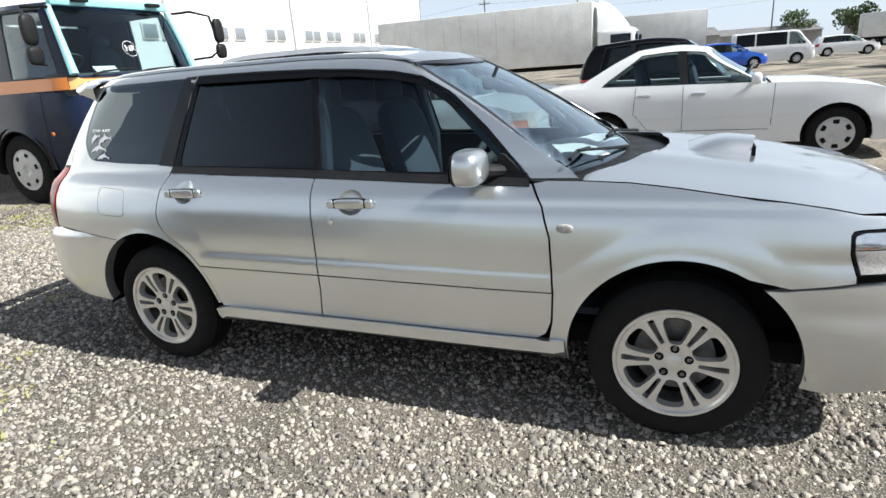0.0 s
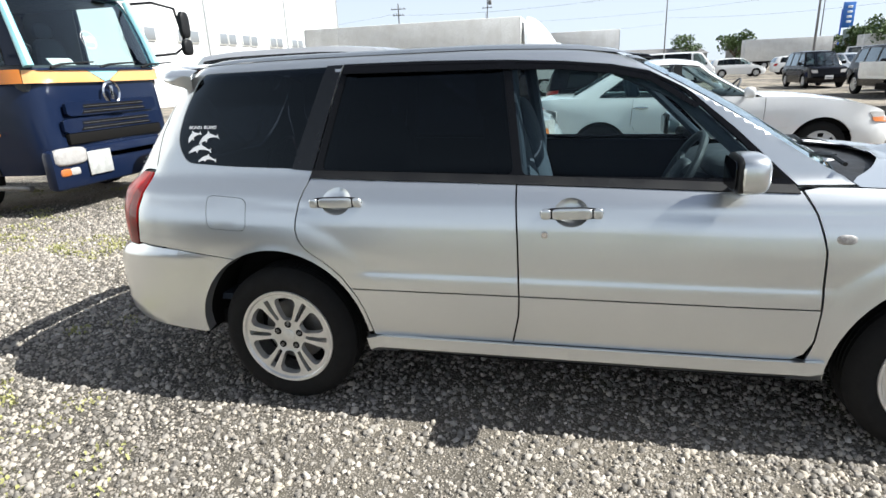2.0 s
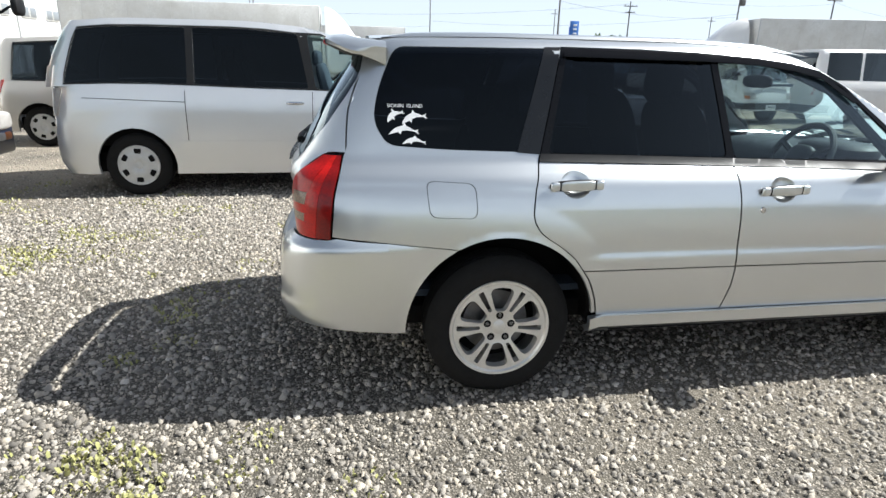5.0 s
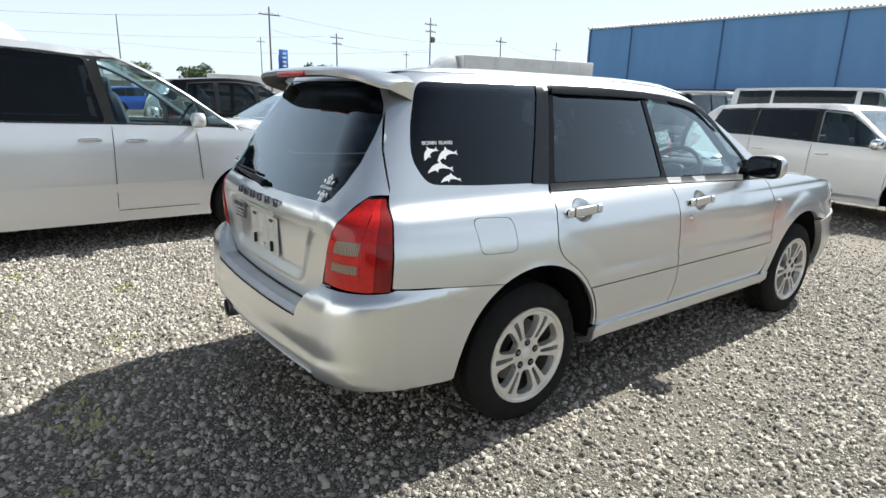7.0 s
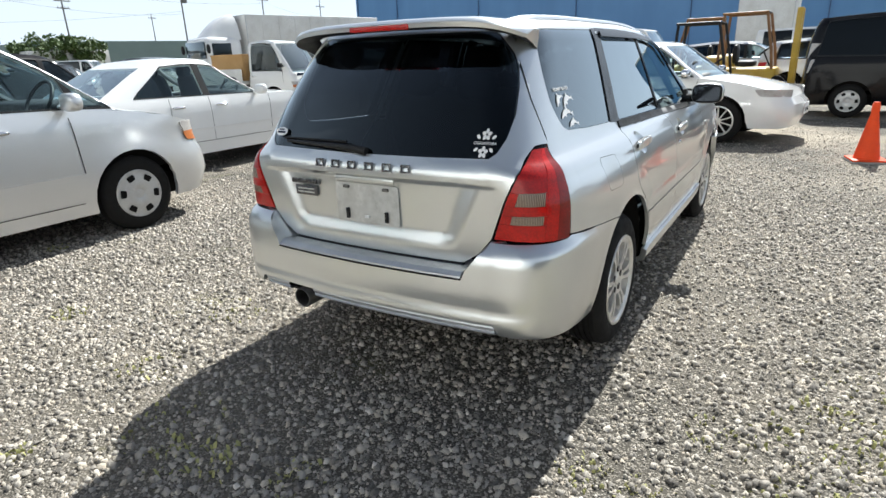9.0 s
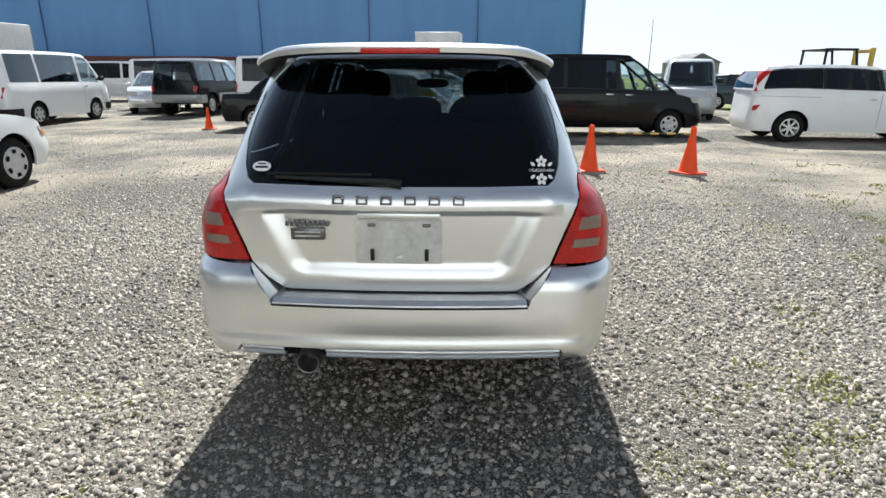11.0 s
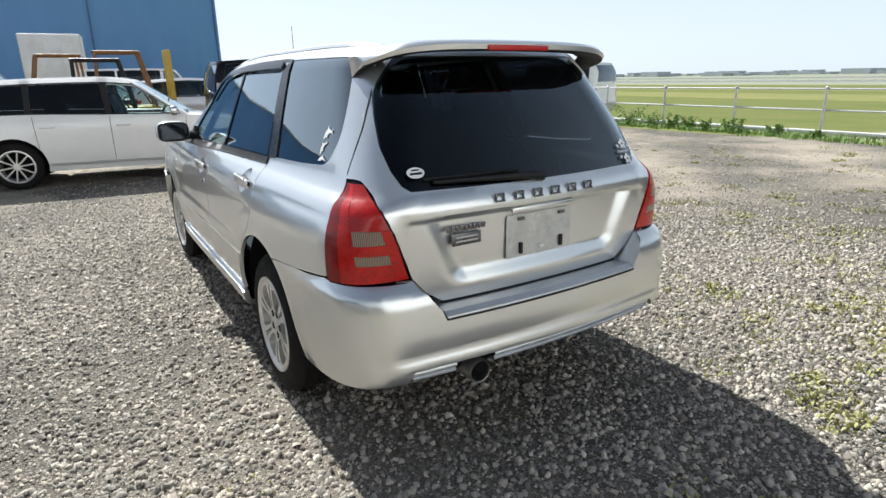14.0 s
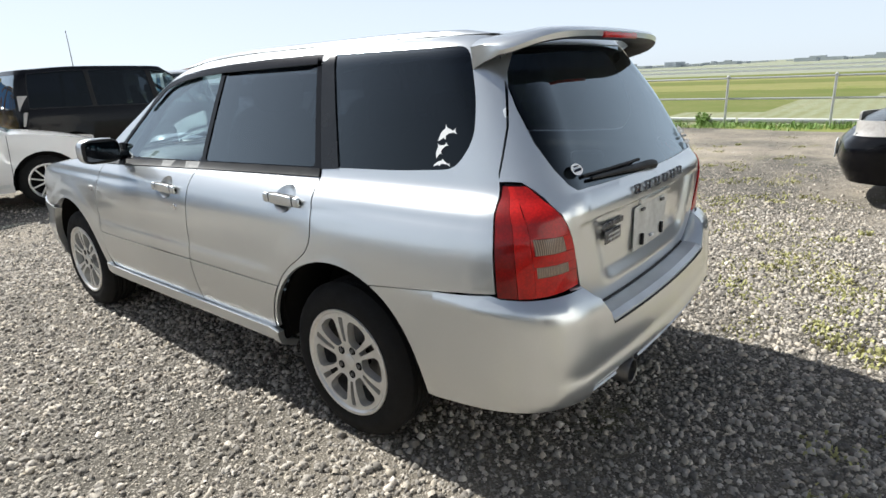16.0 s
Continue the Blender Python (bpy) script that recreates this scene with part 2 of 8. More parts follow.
def thing(name, label, category, group="", at=None, kind=""):
    ob = new(name)
    ob.empty_display_size = 0.2
    if at is not None:
        ob.matrix_basis = at
    return tagged(ob, label, category, group, kind)


def again(ob, parent, m=None, name=None):
    """A further part on the same mesh as ob."""
    o = new(name or ob.name.split(".")[0], ob.data)
    o.parent = parent
    if m is not None:
        o.matrix_basis = m
    return o


def curve(*pts):
    """A smooth curve through points, with no overshoot."""
    xs, ys = [p[0] for p in pts], [p[1] for p in pts]
    n = len(xs)
    d = [(ys[i + 1] - ys[i]) / (xs[i + 1] - xs[i]) for i in range(n - 1)]
    m = [d[0]] + [0.0 if d[i - 1] * d[i] <= 0 else 2 * d[i - 1] * d[i] / (d[i - 1] + d[i]) for i in range(1, n - 1)] + [d[-1]]

    def f(x):
        if x <= xs[0]:
            return ys[0]
        if x >= xs[-1]:
            return ys[-1]
        i = 0
        while x > xs[i + 1]:
            i += 1
        h = xs[i + 1] - xs[i]
        t = (x - xs[i]) / h
        return ((1 + 2 * t) * (1 - t) ** 2 * ys[i] + t * (1 - t) ** 2 * h * m[i] + t * t * (3 - 2 * t) * ys[i + 1] + t * t * (t - 1) * h * m[i + 1])
    return f


def ramp(a, b, x):
    t = min(1.0, max(0.0, (x - a) / (b - a)))
    return t * t * (3 - 2 * t)


def inside(P, poly):
    """Which of the points P lie in the polygon."""
    q = np.asarray(poly, float)
    x, y = P[:, 0], P[:, 1]
    c = np.zeros(len(P), bool)
    for (x0, y0), (x1, y1) in zip(q, np.roll(q, -1, 0)):
        if y0 != y1:
            c ^= ((y0 > y) != (y1 > y)) & (x < (x1 - x0) * (y - y0) / (y1 - y0) + x0)
    return c


def dense(poly, res):
    out = []
    for (x0, y0), (x1, y1) in zip(poly, poly[1:] + poly[:1]):
        n = max(1, math.ceil(math.hypot(x1 - x0, y1 - y0) / res))
        out += [(x0 + (x1 - x0) * i / n, y0 + (y1 - y0) * i / n) for i in range(n)]
    return out


def rounded(poly, r, n=4):
    """The polygon with its corners rounded."""
    out = []
    for i, p in enumerate(poly):
        a, b, c = Vector(poly[i - 1]), Vector(p), Vector(poly[(i + 1) % len(poly)])
        ka, kc = min(r, (a - b).length * 0.45), min(r, (c - b).length * 0.45)
        s, e = b + (a - b).normalized() * ka, b + (c - b).normalized() * kc
        out += [tuple(s * (1 - t) ** 2 + b * 2 * t * (1 - t) + e * t * t) for t in (k / n for k in range(n + 1))]
    return out


def arc(cx, cz, r, a0, a1, n=18):
    return [(cx + r * math.cos(radians(a0 + (a1 - a0) * i / n)), cz + r * math.sin(radians(a0 + (a1 - a0) * i / n))) for i in range(n + 1)]


def fill(poly, holes=(), res=0.05):
    """Triangles that fill a flat outline, with a grid inside."""
    loops = [dense(list(poly), res)] + [dense(list(h), res) for h in holes]
    pts, edges = [], []
    for lp in loops:
        k = len(pts)
        pts += lp
        edges += [(k + i, k + (i + 1) % len(lp)) for i in range(len(lp))]
    rim = np.array(pts)
    lo, hi = rim.min(0), rim.max(0)
    gx, gy = np.meshgrid(np.arange(lo[0] + res / 2, hi[0], res), np.arange(lo[1] + res / 2, hi[1], res * 0.9))
    gx[1::2] += res / 2
    G = np.stack([gx.ravel(), gy.ravel()], 1)
    ok = inside(G, loops[0])
    for h in loops[1:]:
        ok &= ~inside(G, h)
    G = G[ok]
    if len(G):
        near = np.full(len(G), 9.0)
        for i in range(0, len(rim), 200):
            near = np.minimum(near, np.sqrt(((G[:, None] - rim[None, i:i + 200]) ** 2).sum(-1)).min(1))
        G = G[near > res * 0.45]
    allp = [Vector(p) for p in pts] + [Vector(g) for g in G.tolist()]
    V, _, F, *_ = geometry.delaunay_2d_cdt(allp, edges, [], 0, 1e-7)
    V = np.array([tuple(v) for v in V])
    C = np.array([V[f].mean(0) for f in F])
    keep = inside(C, loops[0])
    for h in loops[1:]:
        keep &= ~inside(C, h)
    return V, [f for f, k in zip(F, keep) if k]


class Shell:
    """The outer form of a body: half widths w(x, z) along its side, and the ends R(z) behind and F(z) in front, with rounded corners.
    A place on it is (u, z): u is x along the side, and goes on round the corners to the middle of the ends."""
    A = 0.5
    exact = False

    def __init__(self, w, R, F, rc=(0.4, 0.3, 0.7), fc=(0.5, 0.35, 0.7), rb=0.06, fb=0.12):
        self.w, self.ends = w, {-1: (R, *rc, rb), 1: (F, *fc, fb)}

    def corner(self, z, d):
        E, cx, cy, k, b = self.ends[d]
        e = E(z)
        xs = e - d * cx
        ws = self.w(xs, z)
        sl = (ws - self.w(xs - d * 0.04, z)) / 0.04
        yc = max(0.02, ws - cy)
        return e, xs, ws, sl, yc, cx, k, b

    def point(self, u, z):
        for d in (-1, 1):
            e, xs, ws, sl, yc, cx, k, b = self.corner(z, d)
            s = (u - xs) * d / self.A
            if s > 0:
                if s > 1:
                    y = max(0.0, yc - (s - 1) * self.A)
                    return e - d * b * y * y, y
                p3 = (e - d * b * yc * yc, yc)
                c = (p3[0], ws + sl * cx * 0.5)
                c1 = (xs + k * (c[0] - xs), ws + k * (c[1] - ws))
                c2 = (p3[0] + k * (c[0] - p3[0]), yc + k * (c[1] - yc))
                a0, a1, a2, a3 = (1 - s) ** 3, 3 * s * (1 - s) ** 2, 3 * s * s * (1 - s), s ** 3
                return a0 * xs + a1 * c1[0] + a2 * c2[0] + a3 * p3[0], a0 * ws + a1 * c1[1] + a2 * c2[1] + a3 * yc
        return u, self.w(u, z)

    def uy(self, y, z, d=-1):
        e, xs, ws, sl, yc, *_ = self.corner(z, d)
        if y <= yc:
            return xs + d * (self.A + yc - y)
        lo, hi = 0.0, 1.0
        for _ in range(24):
            mid = (lo + hi) / 2
            lo, hi = (mid, hi) if self.point(xs + d * mid * self.A, z)[1] > y else (lo, mid)
        return xs + d * lo * self.A

    def ux(self, x, z, d=-1):
        xs = self.corner(z, d)[1]
        if (x - xs) * d <= 0:
            return x
        lo, hi = 0.0, 1.0
        for _ in range(24):
            mid = (lo + hi) / 2
            lo, hi = (mid, hi) if (self.point(xs + d * mid * self.A, z)[0] - x) * d < 0 else (lo, mid)
        return xs + d * lo * self.A

    def panel(self, poly, holes=(), res=0.06, sides=(-1, 1), lift=0.0, depth=0.015, dent=None):
        """A bmesh of the part of the form within an outline, on one side or both, with its edge turned in by depth."""
        V, F = fill(poly, holes, res)
        bm = bmesh.new()
        mark = bm.verts.layers.float_vector.new("form_normal") if self.exact else None

        def place(u, z):
            x, y = self.point(u, z)
            off = lift + (dent(x, y, z) if dent else 0.0)
            if off:
                xa, ya = self.point(u - 0.004, z)
                xb, yb = self.point(u + 0.004, z)
                tx, ty = xb - xa, yb - ya
                ln = math.hypot(tx, ty)
                nx, ny = (-ty / ln, tx / ln) if ln > 1e-7 else (1.0, 0.0)
                if ny < 0 and abs(ny) > abs(nx) or abs(ny) <= abs(nx) and nx * (u - (self.ends[-1][0](z) + self.ends[1][0](z)) / 2) < 0:
                    nx, ny = -nx, -ny
                x, y = x + nx * off, (y + ny * off if y > 1e-4 else 0.0)
            return x, y
        spots = [place(u, z) for u, z in V]
        ways = []
        if self.exact:
            h = 0.0025
            for (u, z), (x, y) in zip(V, spots):
                (xa, ya), (xb, yb), (xc, yc), (xd, yd) = place(u - h, z), place(u + h, z), place(u, z - h), place(u, z + h)
                n = Vector((xb - xa, yb - ya, 0)).cross(Vector((xd - xc, yd - yc, 2 * h)))
                if y <= 0.004:
                    n = Vector((2 * h, 0, xc - xd))
                ways.append(n.normalized() if n.length > 1e-7 else Vector((0, 0, 0)))
        for sd in sides:
            vs = []
            for i, ((u, z), (x, y)) in enumerate(zip(V, spots)):
                v = bm.verts.new((x, sd * y, z))
                if mark:
                    n = ways[i]
                    v[mark] = (n.x, sd * n.y, n.z)
                vs.append(v)
            for f in F:
                try:
                    bm.faces.new([vs[i] for i in f])
                except ValueError:
                    pass
        bmesh.ops.remove_doubles(bm, verts=bm.verts, dist=2e-4)
        bmesh.ops.delete(bm, geom=[f for f in bm.faces if f.calc_area() < 1e-9], context="FACES")
        face_out(bm)
        if depth:
            turn_in(bm, depth)
        return bm


def face_out(bm, centre=None):
    """Turns the faces of an open sheet away from the middle."""
    c = Vector(centre) if centre else None
    for f in bm.faces:
        m = f.calc_center_median()
        ref = m - c if c else Vector((m.x * 0.35, m.y, (m.z - 0.8) * 0.9))
        if f.normal.length < 0.5:
            f.normal_update()
        if f.normal.dot(ref) < 0:
            f.normal_flip()


def turn_in(bm, depth):
    bm.normal_update()
    rim = [e for e in bm.edges if len(e.link_faces) == 1]
    vs = {v for e in rim for v in e.verts}
    low = {v: bm.verts.new(v.co - v.normal * depth) for v in vs}
    for e in rim:
        if max(abs(v.co.y) for v in e.verts) < 0.002:
            continue
        f = e.link_faces[0]
        lp = next(l for l in f.loops if l.edge == e)
        a, b = lp.vert, lp.link_loop_next.vert
        bm.faces.new((b, a, low[a], low[b]))


def ladder(bm, edge, crown=0.15, n=10):
    """A vaulted sheet between an edge and its mirror image; the edge runs along x."""
    rows = []
    for x, y, z in edge:
        rows.append([bm.verts.new((x, y * (1 - 2 * i / n), z + crown * (y * y - (y * (1 - 2 * i / n)) ** 2))) for i in range(n + 1)])
    for a, b in zip(rows, rows[1:]):
        for i in range(n):
            try:
                bm.faces.new((a[i], a[i + 1], b[i + 1], b[i]))
            except ValueError:
                pass
    bmesh.ops.remove_doubles(bm, verts=bm.verts, dist=1e-5)
    for f in bm.faces:
        f.normal_update()
        if f.normal.z < 0:
            f.normal_flip()
    return bm


def box(bm, size, at=(0, 0, 0), bevel=0.0, rot=None, seg=2):
    r = bmesh.ops.create_cube(bm, size=1.0)
    m = Matrix.Translation(at) @ (rot.to_4x4() if rot else Matrix.Identity(4)) @ Matrix.Diagonal((*size, 1))
    bmesh.ops.transform(bm, matrix=m, verts=r["verts"])
    if bevel:
        es = list({e for v in r["verts"] for e in v.link_edges})
        bmesh.ops.bevel(bm, geom=es, offset=bevel, segments=seg, affect="EDGES", profile=0.5)
    return bm


def tube(bm, pts, r, n=8, close=True):
    """A round bar along points; r may be a list."""
    pts = [Vector(p) for p in pts]
    rs = r if isinstance(r, (list, tuple)) else [r] * len(pts)
    rings = []
    side = None
    for i, p in enumerate(pts):
        d = (pts[min(i + 1, len(pts) - 1)] - pts[max(i - 1, 0)]).normalized()
        if side is None:
            side = d.orthogonal().normalized()
        side = (side - d * side.dot(d)).normalized()
        up = d.cross(side)
        rings.append([bm.verts.new(p + (side * math.cos(2 * math.pi * k / n) + up * math.sin(2 * math.pi * k / n)) * rs[i]) for k in range(n)])
    for a, b in zip(rings, rings[1:]):
        for k in range(n):
            bm.faces.new((a[k], a[(k + 1) % n], b[(k + 1) % n], b[k]))
    if close:
        bm.faces.new(rings[0][::-1])
        bm.faces.new(rings[-1])
    return bm


def lathe(bm, prof, n=48, axis="Y"):
    """Turns a profile of (radius, along) about an axis."""
    rings = []
    for r, h in prof:
        ring = []
        for k in range(n):
            a = 2 * math.pi * k / n
            c, s = r * math.cos(a), r * math.sin(a)
            ring.append(bm.verts.new((c, h, s) if axis == "Y" else (c, s, h) if axis == "Z" else (h, c, s)))
        rings.append(ring)
    for a, b in zip(rings, rings[1:]):
        for k in range(n):
            bm.faces.new((a[k], a[(k + 1) % n], b[(k + 1) % n], b[k]))
    bmesh.ops.remove_doubles(bm, verts=bm.verts, dist=1e-6)
    bmesh.ops.recalc_face_normals(bm, faces=bm.faces)
    return bm


def slab(bm, poly, thick, m=None):
    """A flat plate from an outline in its own x, y, thick along z."""
    V, F = fill(poly, (), 9.0)
    k = [bm.verts.new((x, y, thick)) for x, y in V]
    lo = [bm.verts.new((x, y, 0)) for x, y in V]
    for f in F:
        bm.faces.new([k[i] for i in f])
        bm.faces.new([lo[i] for i in reversed(f)])
    rim = [e for e in bm.edges if len(e.link_faces) == 1 and e.verts[0] in set(k)]
    pair = dict(zip(k, lo))
    for e in rim:
        a, b = e.verts
        bm.faces.new((a, b, pair[b], pair[a]))
    vs = k + lo
    if m:
        bmesh.ops.transform(bm, matrix=m, verts=vs)
    bmesh.ops.recalc_face_normals(bm, faces=list({f for v in vs for f in v.link_faces}))
    return bm


def blob(bm, size, at=(0, 0, 0), power=2.6, n=20, m=20, rot=None):
    """A rounded lump between a ball and a block."""
    def sp(v, e):
        return math.copysign(abs(v) ** (2 / e), v)
    R = rot.to_3x3() if rot else Matrix.Identity(3)
    rows = []
    for i in range(m + 1):
        a = -math.pi / 2 + math.pi * i / m
        rows.append([bm.verts.new(Vector(at) + R @ Vector((size[0] / 2 * sp(math.cos(a), power) * sp(math.cos(b), power), size[1] / 2 * sp(math.cos(a), power) * sp(math.sin(b), power),
                    size[2] / 2 * sp(math.sin(a), power)))) for b in (2 * math.pi * k / n for k in range(n))])
    vs = [v for r in rows for v in r]
    for a, b in zip(rows, rows[1:]):
        for k in range(n):
            bm.faces.new((a[k], a[(k + 1) % n], b[(k + 1) % n], b[k]))
    bmesh.ops.remove_doubles(bm, verts=vs, dist=1e-6)
    return bm


# ---- wheels ----


def tyre_mesh(R, rim, w, seg=64):
    """A tyre round the y axis, its outer face at y = 0, inwards to +w."""
    bm = bmesh.new()
    h = R - rim
    prof = [(rim - 0.004, 0.022), (rim + 0.006, 0.006), (rim + 0.02, 0.001), (rim + h * 0.45, -0.004), (R - 0.035, 0.004), (R - 0.014, 0.016), (R - 0.003, 0.034)]
    k = 5 if seg > 40 else 2
    for i in range(k):
        a, b = 0.034 + (w - 0.068) * i / k, 0.034 + (w - 0.068) * (i + 1) / k
        prof += [(R, a + 0.003), (R, b - 0.006), (R - 0.007, b - 0.005), (R - 0.007, b)]
    prof += [(R - 0.003, w - 0.034), (R - 0.02, w - 0.012), (rim + h * 0.45, w + 0.004), (rim - 0.004, w - 0.02)]
    return lathe(bm, prof, seg)


class Wheel:
    """A wheel built once; put() sets a further one under a car."""

    def __init__(self, R, rim, w, kind):
        self.R, self.rim = R, rim
        self.pieces = []
        bm = bmesh.new()
        if kind == "twin":
            lathe(bm, [(rim - 0.002, 0.03), (rim + 0.008, 0.004), (rim + 0.006, -0.001), (rim - 0.004, 0.0), (rim - 0.010, 0.008), (rim - 0.016, 0.014), (rim - 0.018, 0.03)], 72)
            polar = lambda r, a: (r * rim * math.cos(radians(a)), r * rim * math.sin(radians(a)))
            holes = []
            for i in range(6):
                a = 60 * i
                c, sn = math.cos(radians(a)), math.sin(radians(a))
                spin = lambda p: (p[0] * c - p[1] * sn, p[0] * sn + p[1] * c)
                holes.append(rounded([spin(p) for p in ((0.40 * rim, -0.036 * rim), (0.885 * rim, -0.058 * rim), (0.885 * rim, 0.058 * rim), (0.40 * rim, 0.036 * rim))], 0.006, 3))
                m = a + 30
                holes.append(rounded([polar(0.36, m - 14), polar(0.50, m - 17), polar(0.80, m - 17.5), polar(0.875, m - 13), polar(0.885, m), polar(0.875, m + 13), polar(0.80, m + 17.5), polar(0.50, m + 17), polar(0.36, m + 14)], 0.012, 3))
            V, F = fill([polar(0.955, 360 * k / 72) for k in range(72)], holes, 0.011)
            star = bmesh.new()
            dish = curve((0.0, 0.020), (0.062, 0.019), (0.085, 0.013), (0.15, 0.007), (0.214, 0.009))
            vs = [star.verts.new((x, dish(math.hypot(x, z)), z)) for x, z in V]
            for f in F:
                star.faces.new([vs[k] for k in f])
            for f in star.faces:
                f.normal_update()
                if f.normal.y > 0:
                    f.normal_flip()
            star.normal_update()
            rimv = {v for e in star.edges if len(e.link_faces) == 1 for v in e.verts}
            pull = {v: 0.05 * Vector((v.co.x, 0, v.co.z)) for v in rimv}
            edges = [e for e in star.edges if len(e.link_faces) == 1]
            step = {v: star.verts.new(v.co + Vector((0, 0.003, 0))) for v in rimv}
            deep = {v: star.verts.new(v.co + Vector((0, 0.034, 0)) - pull[v] * 0.4) for v in rimv}
            for e in edges:
                lp = e.link_loops[0]
                p, q = lp.vert, lp.link_loop_next.vert
                star.faces.new((q, p, step[p], step[q]))
                star.faces.new((step[q], step[p], deep[p], deep[q]))
            self.pieces.append(("spokes", star, M_ALLOY, "six pairs of alloy spokes"))
            self.main = (bm, M_ALLOY, "")
            b2 = bmesh.new()
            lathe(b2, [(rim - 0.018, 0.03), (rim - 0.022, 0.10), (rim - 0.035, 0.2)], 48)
            self.pieces.append(("rim_barrel", b2, M_BARREL, "dark grey barrel"))
            b2 = bmesh.new()
            lathe(b2, [(0.0, 0.013), (0.024, 0.0135), (0.030, 0.017), (0.031, 0.024)], 28)
            self.pieces.append(("hub_cap", b2, M_ALLOY, ""))
            for i in range(5):
                a = radians(90 + 72 * i)
                b3 = bmesh.new()
                lathe(b3, [(0.0105, 0.0172), (0.0155, 0.0165), (0.0165, 0.0172), (0.0165, 0.022)], 16)
                lathe(b3, [(0.0, 0.0185), (0.011, 0.0185)], 16)
                bmesh.ops.translate(b3, verts=b3.verts, vec=(0.055 * math.cos(a), 0, 0.055 * math.sin(a)))
                self.pieces.append(("lug_recess", b3, M_UNDER, "dark lug hole"))
                b3 = bmesh.new()
                lathe(b3, [(0.0, 0.0145), (0.006, 0.0145), (0.0085, 0.0165), (0.0085, 0.021)], 6)
                bmesh.ops.translate(b3, verts=b3.verts, vec=(0.055 * math.cos(a), 0, 0.055 * math.sin(a)))
                self.pieces.append(("lug_nut", b3, M_STEEL, "steel lug nut"))
            b4 = bmesh.new()
            lathe(b4, [(0.05, 0.09), (0.145, 0.09), (0.147, 0.1), (0.145, 0.11), (0.05, 0.11)], 40)
            self.pieces.append(("brake_disc", b4, M_STEEL, ""))
        elif kind == "cover":
            lathe(bm, [(rim, 0.03), (rim + 0.008, 0.004), (rim + 0.002, -0.003), (rim - 0.02, 0.002), (rim - 0.05, -0.004), (0.10, -0.012), (0.055, -0.010), (0.04, 0.0), (0.0, 0.0)], 28)
            self.main = (bm, M_HUBCAP, "")
            for i in range(6):
                a = 2 * math.pi * i / 6 + 0.3
                b2 = bmesh.new()
                r = rim * 0.74
                slab(b2, rounded([(-0.024, -0.03), (0.026, -0.036), (0.026, 0.036), (-0.024, 0.03)], 0.012), 0.004, Matrix.Rotation(-a, 4, "Y") @ Matrix.Translation((r, -0.006, 0)) @ Matrix.Rotation(radians(90), 4, "X"))
                self.pieces.append(("slot", b2, M_UNDER, ""))
        else:                                              # plain spokes
            n = 10 if kind == "fine" else 7
            lathe(bm, [(rim, 0.03), (rim + 0.008, 0.004), (rim - 0.006, 0.0), (rim - 0.018, 0.012), (rim - 0.03, 0.16)], 28)
            lathe(bm, [(0.0, 0.004), (0.045, 0.006), (0.05, 0.03)], 20)
            for i in range(n):
                a = 2 * math.pi * i / n
                hw = 0.010 if kind == "fine" else 0.022
                sp = bmesh.new()
                box(sp, (rim - 0.04, 0.02, hw * 2), ((rim + 0.03) / 2 * math.cos(a), 0.014, (rim + 0.03) / 2 * math.sin(a)), 0.004, Matrix.Rotation(-a, 3, "Y"), 1)
                self.pieces.append(("spoke", sp, M_ALLOY, ""))
            self.main = (bm, M_ALLOY, "")
        b5 = bmesh.new()
        lathe(b5, [(0.0, 0.125), (rim - 0.02, 0.125), (rim - 0.02, 0.13)], 24)
        self.pieces.append(("backing", b5, M_UNDER, ""))
        self.pieces.insert(0, ("tyre", tyre_mesh(R, rim, w, 64 if kind == "twin" else 20), M_TYRE, "black rubber tyre"))
        self.first = None

    def put(self, car, x, y, z=None, left=False, turn=None):
        z = self.R if z is None else z
        m = Matrix.Translation((x, y, z)) @ (Matrix.Rotation(math.pi, 4, "Z") if left else Matrix.Identity(4)) @ Matrix.Rotation(random.uniform(0, 1) if turn is None else radians(turn), 4, "Y")
        if self.first is None:
            ob = part("wheel", self.main[0], self.main[1], car)
            ob.matrix_basis = m
            self.first = [ob] + [part(nm, bm, mt, ob, lb) for nm, bm, mt, lb in self.pieces]
            return ob
        ob = again(self.first[0], car, m, "wheel")
        for p in self.first[1:]:
            again(p, ob)
        return ob


# ---- the silver estate car ----
W_LOW = curve((0.15, 0.745), (0.28, 0.787), (0.40, 0.822), (0.47, 0.833), (0.56, 0.840), (0.70, 0.845), (0.84, 0.836), (0.93, 0.812), (0.985, 0.775), (1.02, 0.735), (1.05, 0.716),
              (1.10, 0.698), (1.25, 0.645), (1.40, 0.588), (1.455, 0.565), (1.485, 0.540), (1.505, 0.508), (1.515, 0.480))
TAPER = curve((-2.3, 0.90), (-1.75, 0.975), (-1.0, 1.0), (0.5, 1.0), (1.0, 0.985), (1.6, 0.965), (2.3, 0.90))
ROOF_DROP = curve((-2.2, 0.025), (-1.75, 0.012), (-1.2, 0.0), (-0.5, 0.0), (-0.1, 0.012), (0.25, 0.05), (0.8, 0.09))
ARCH_R, ARCH_F, ARCH = (-1.262, 0.337), (1.285, 0.337), 0.405
DOOR_BACK = curve((0.375, -0.838), (0.45, -0.855), (0.545, -0.893), (0.588, -0.922), (0.637, -0.958), (0.70, -1.034), (0.752, -1.110), (0.80, -1.143), (0.83, -1.150), (0.93, -1.138), (1.034, -1.108), (1.056, -1.103))


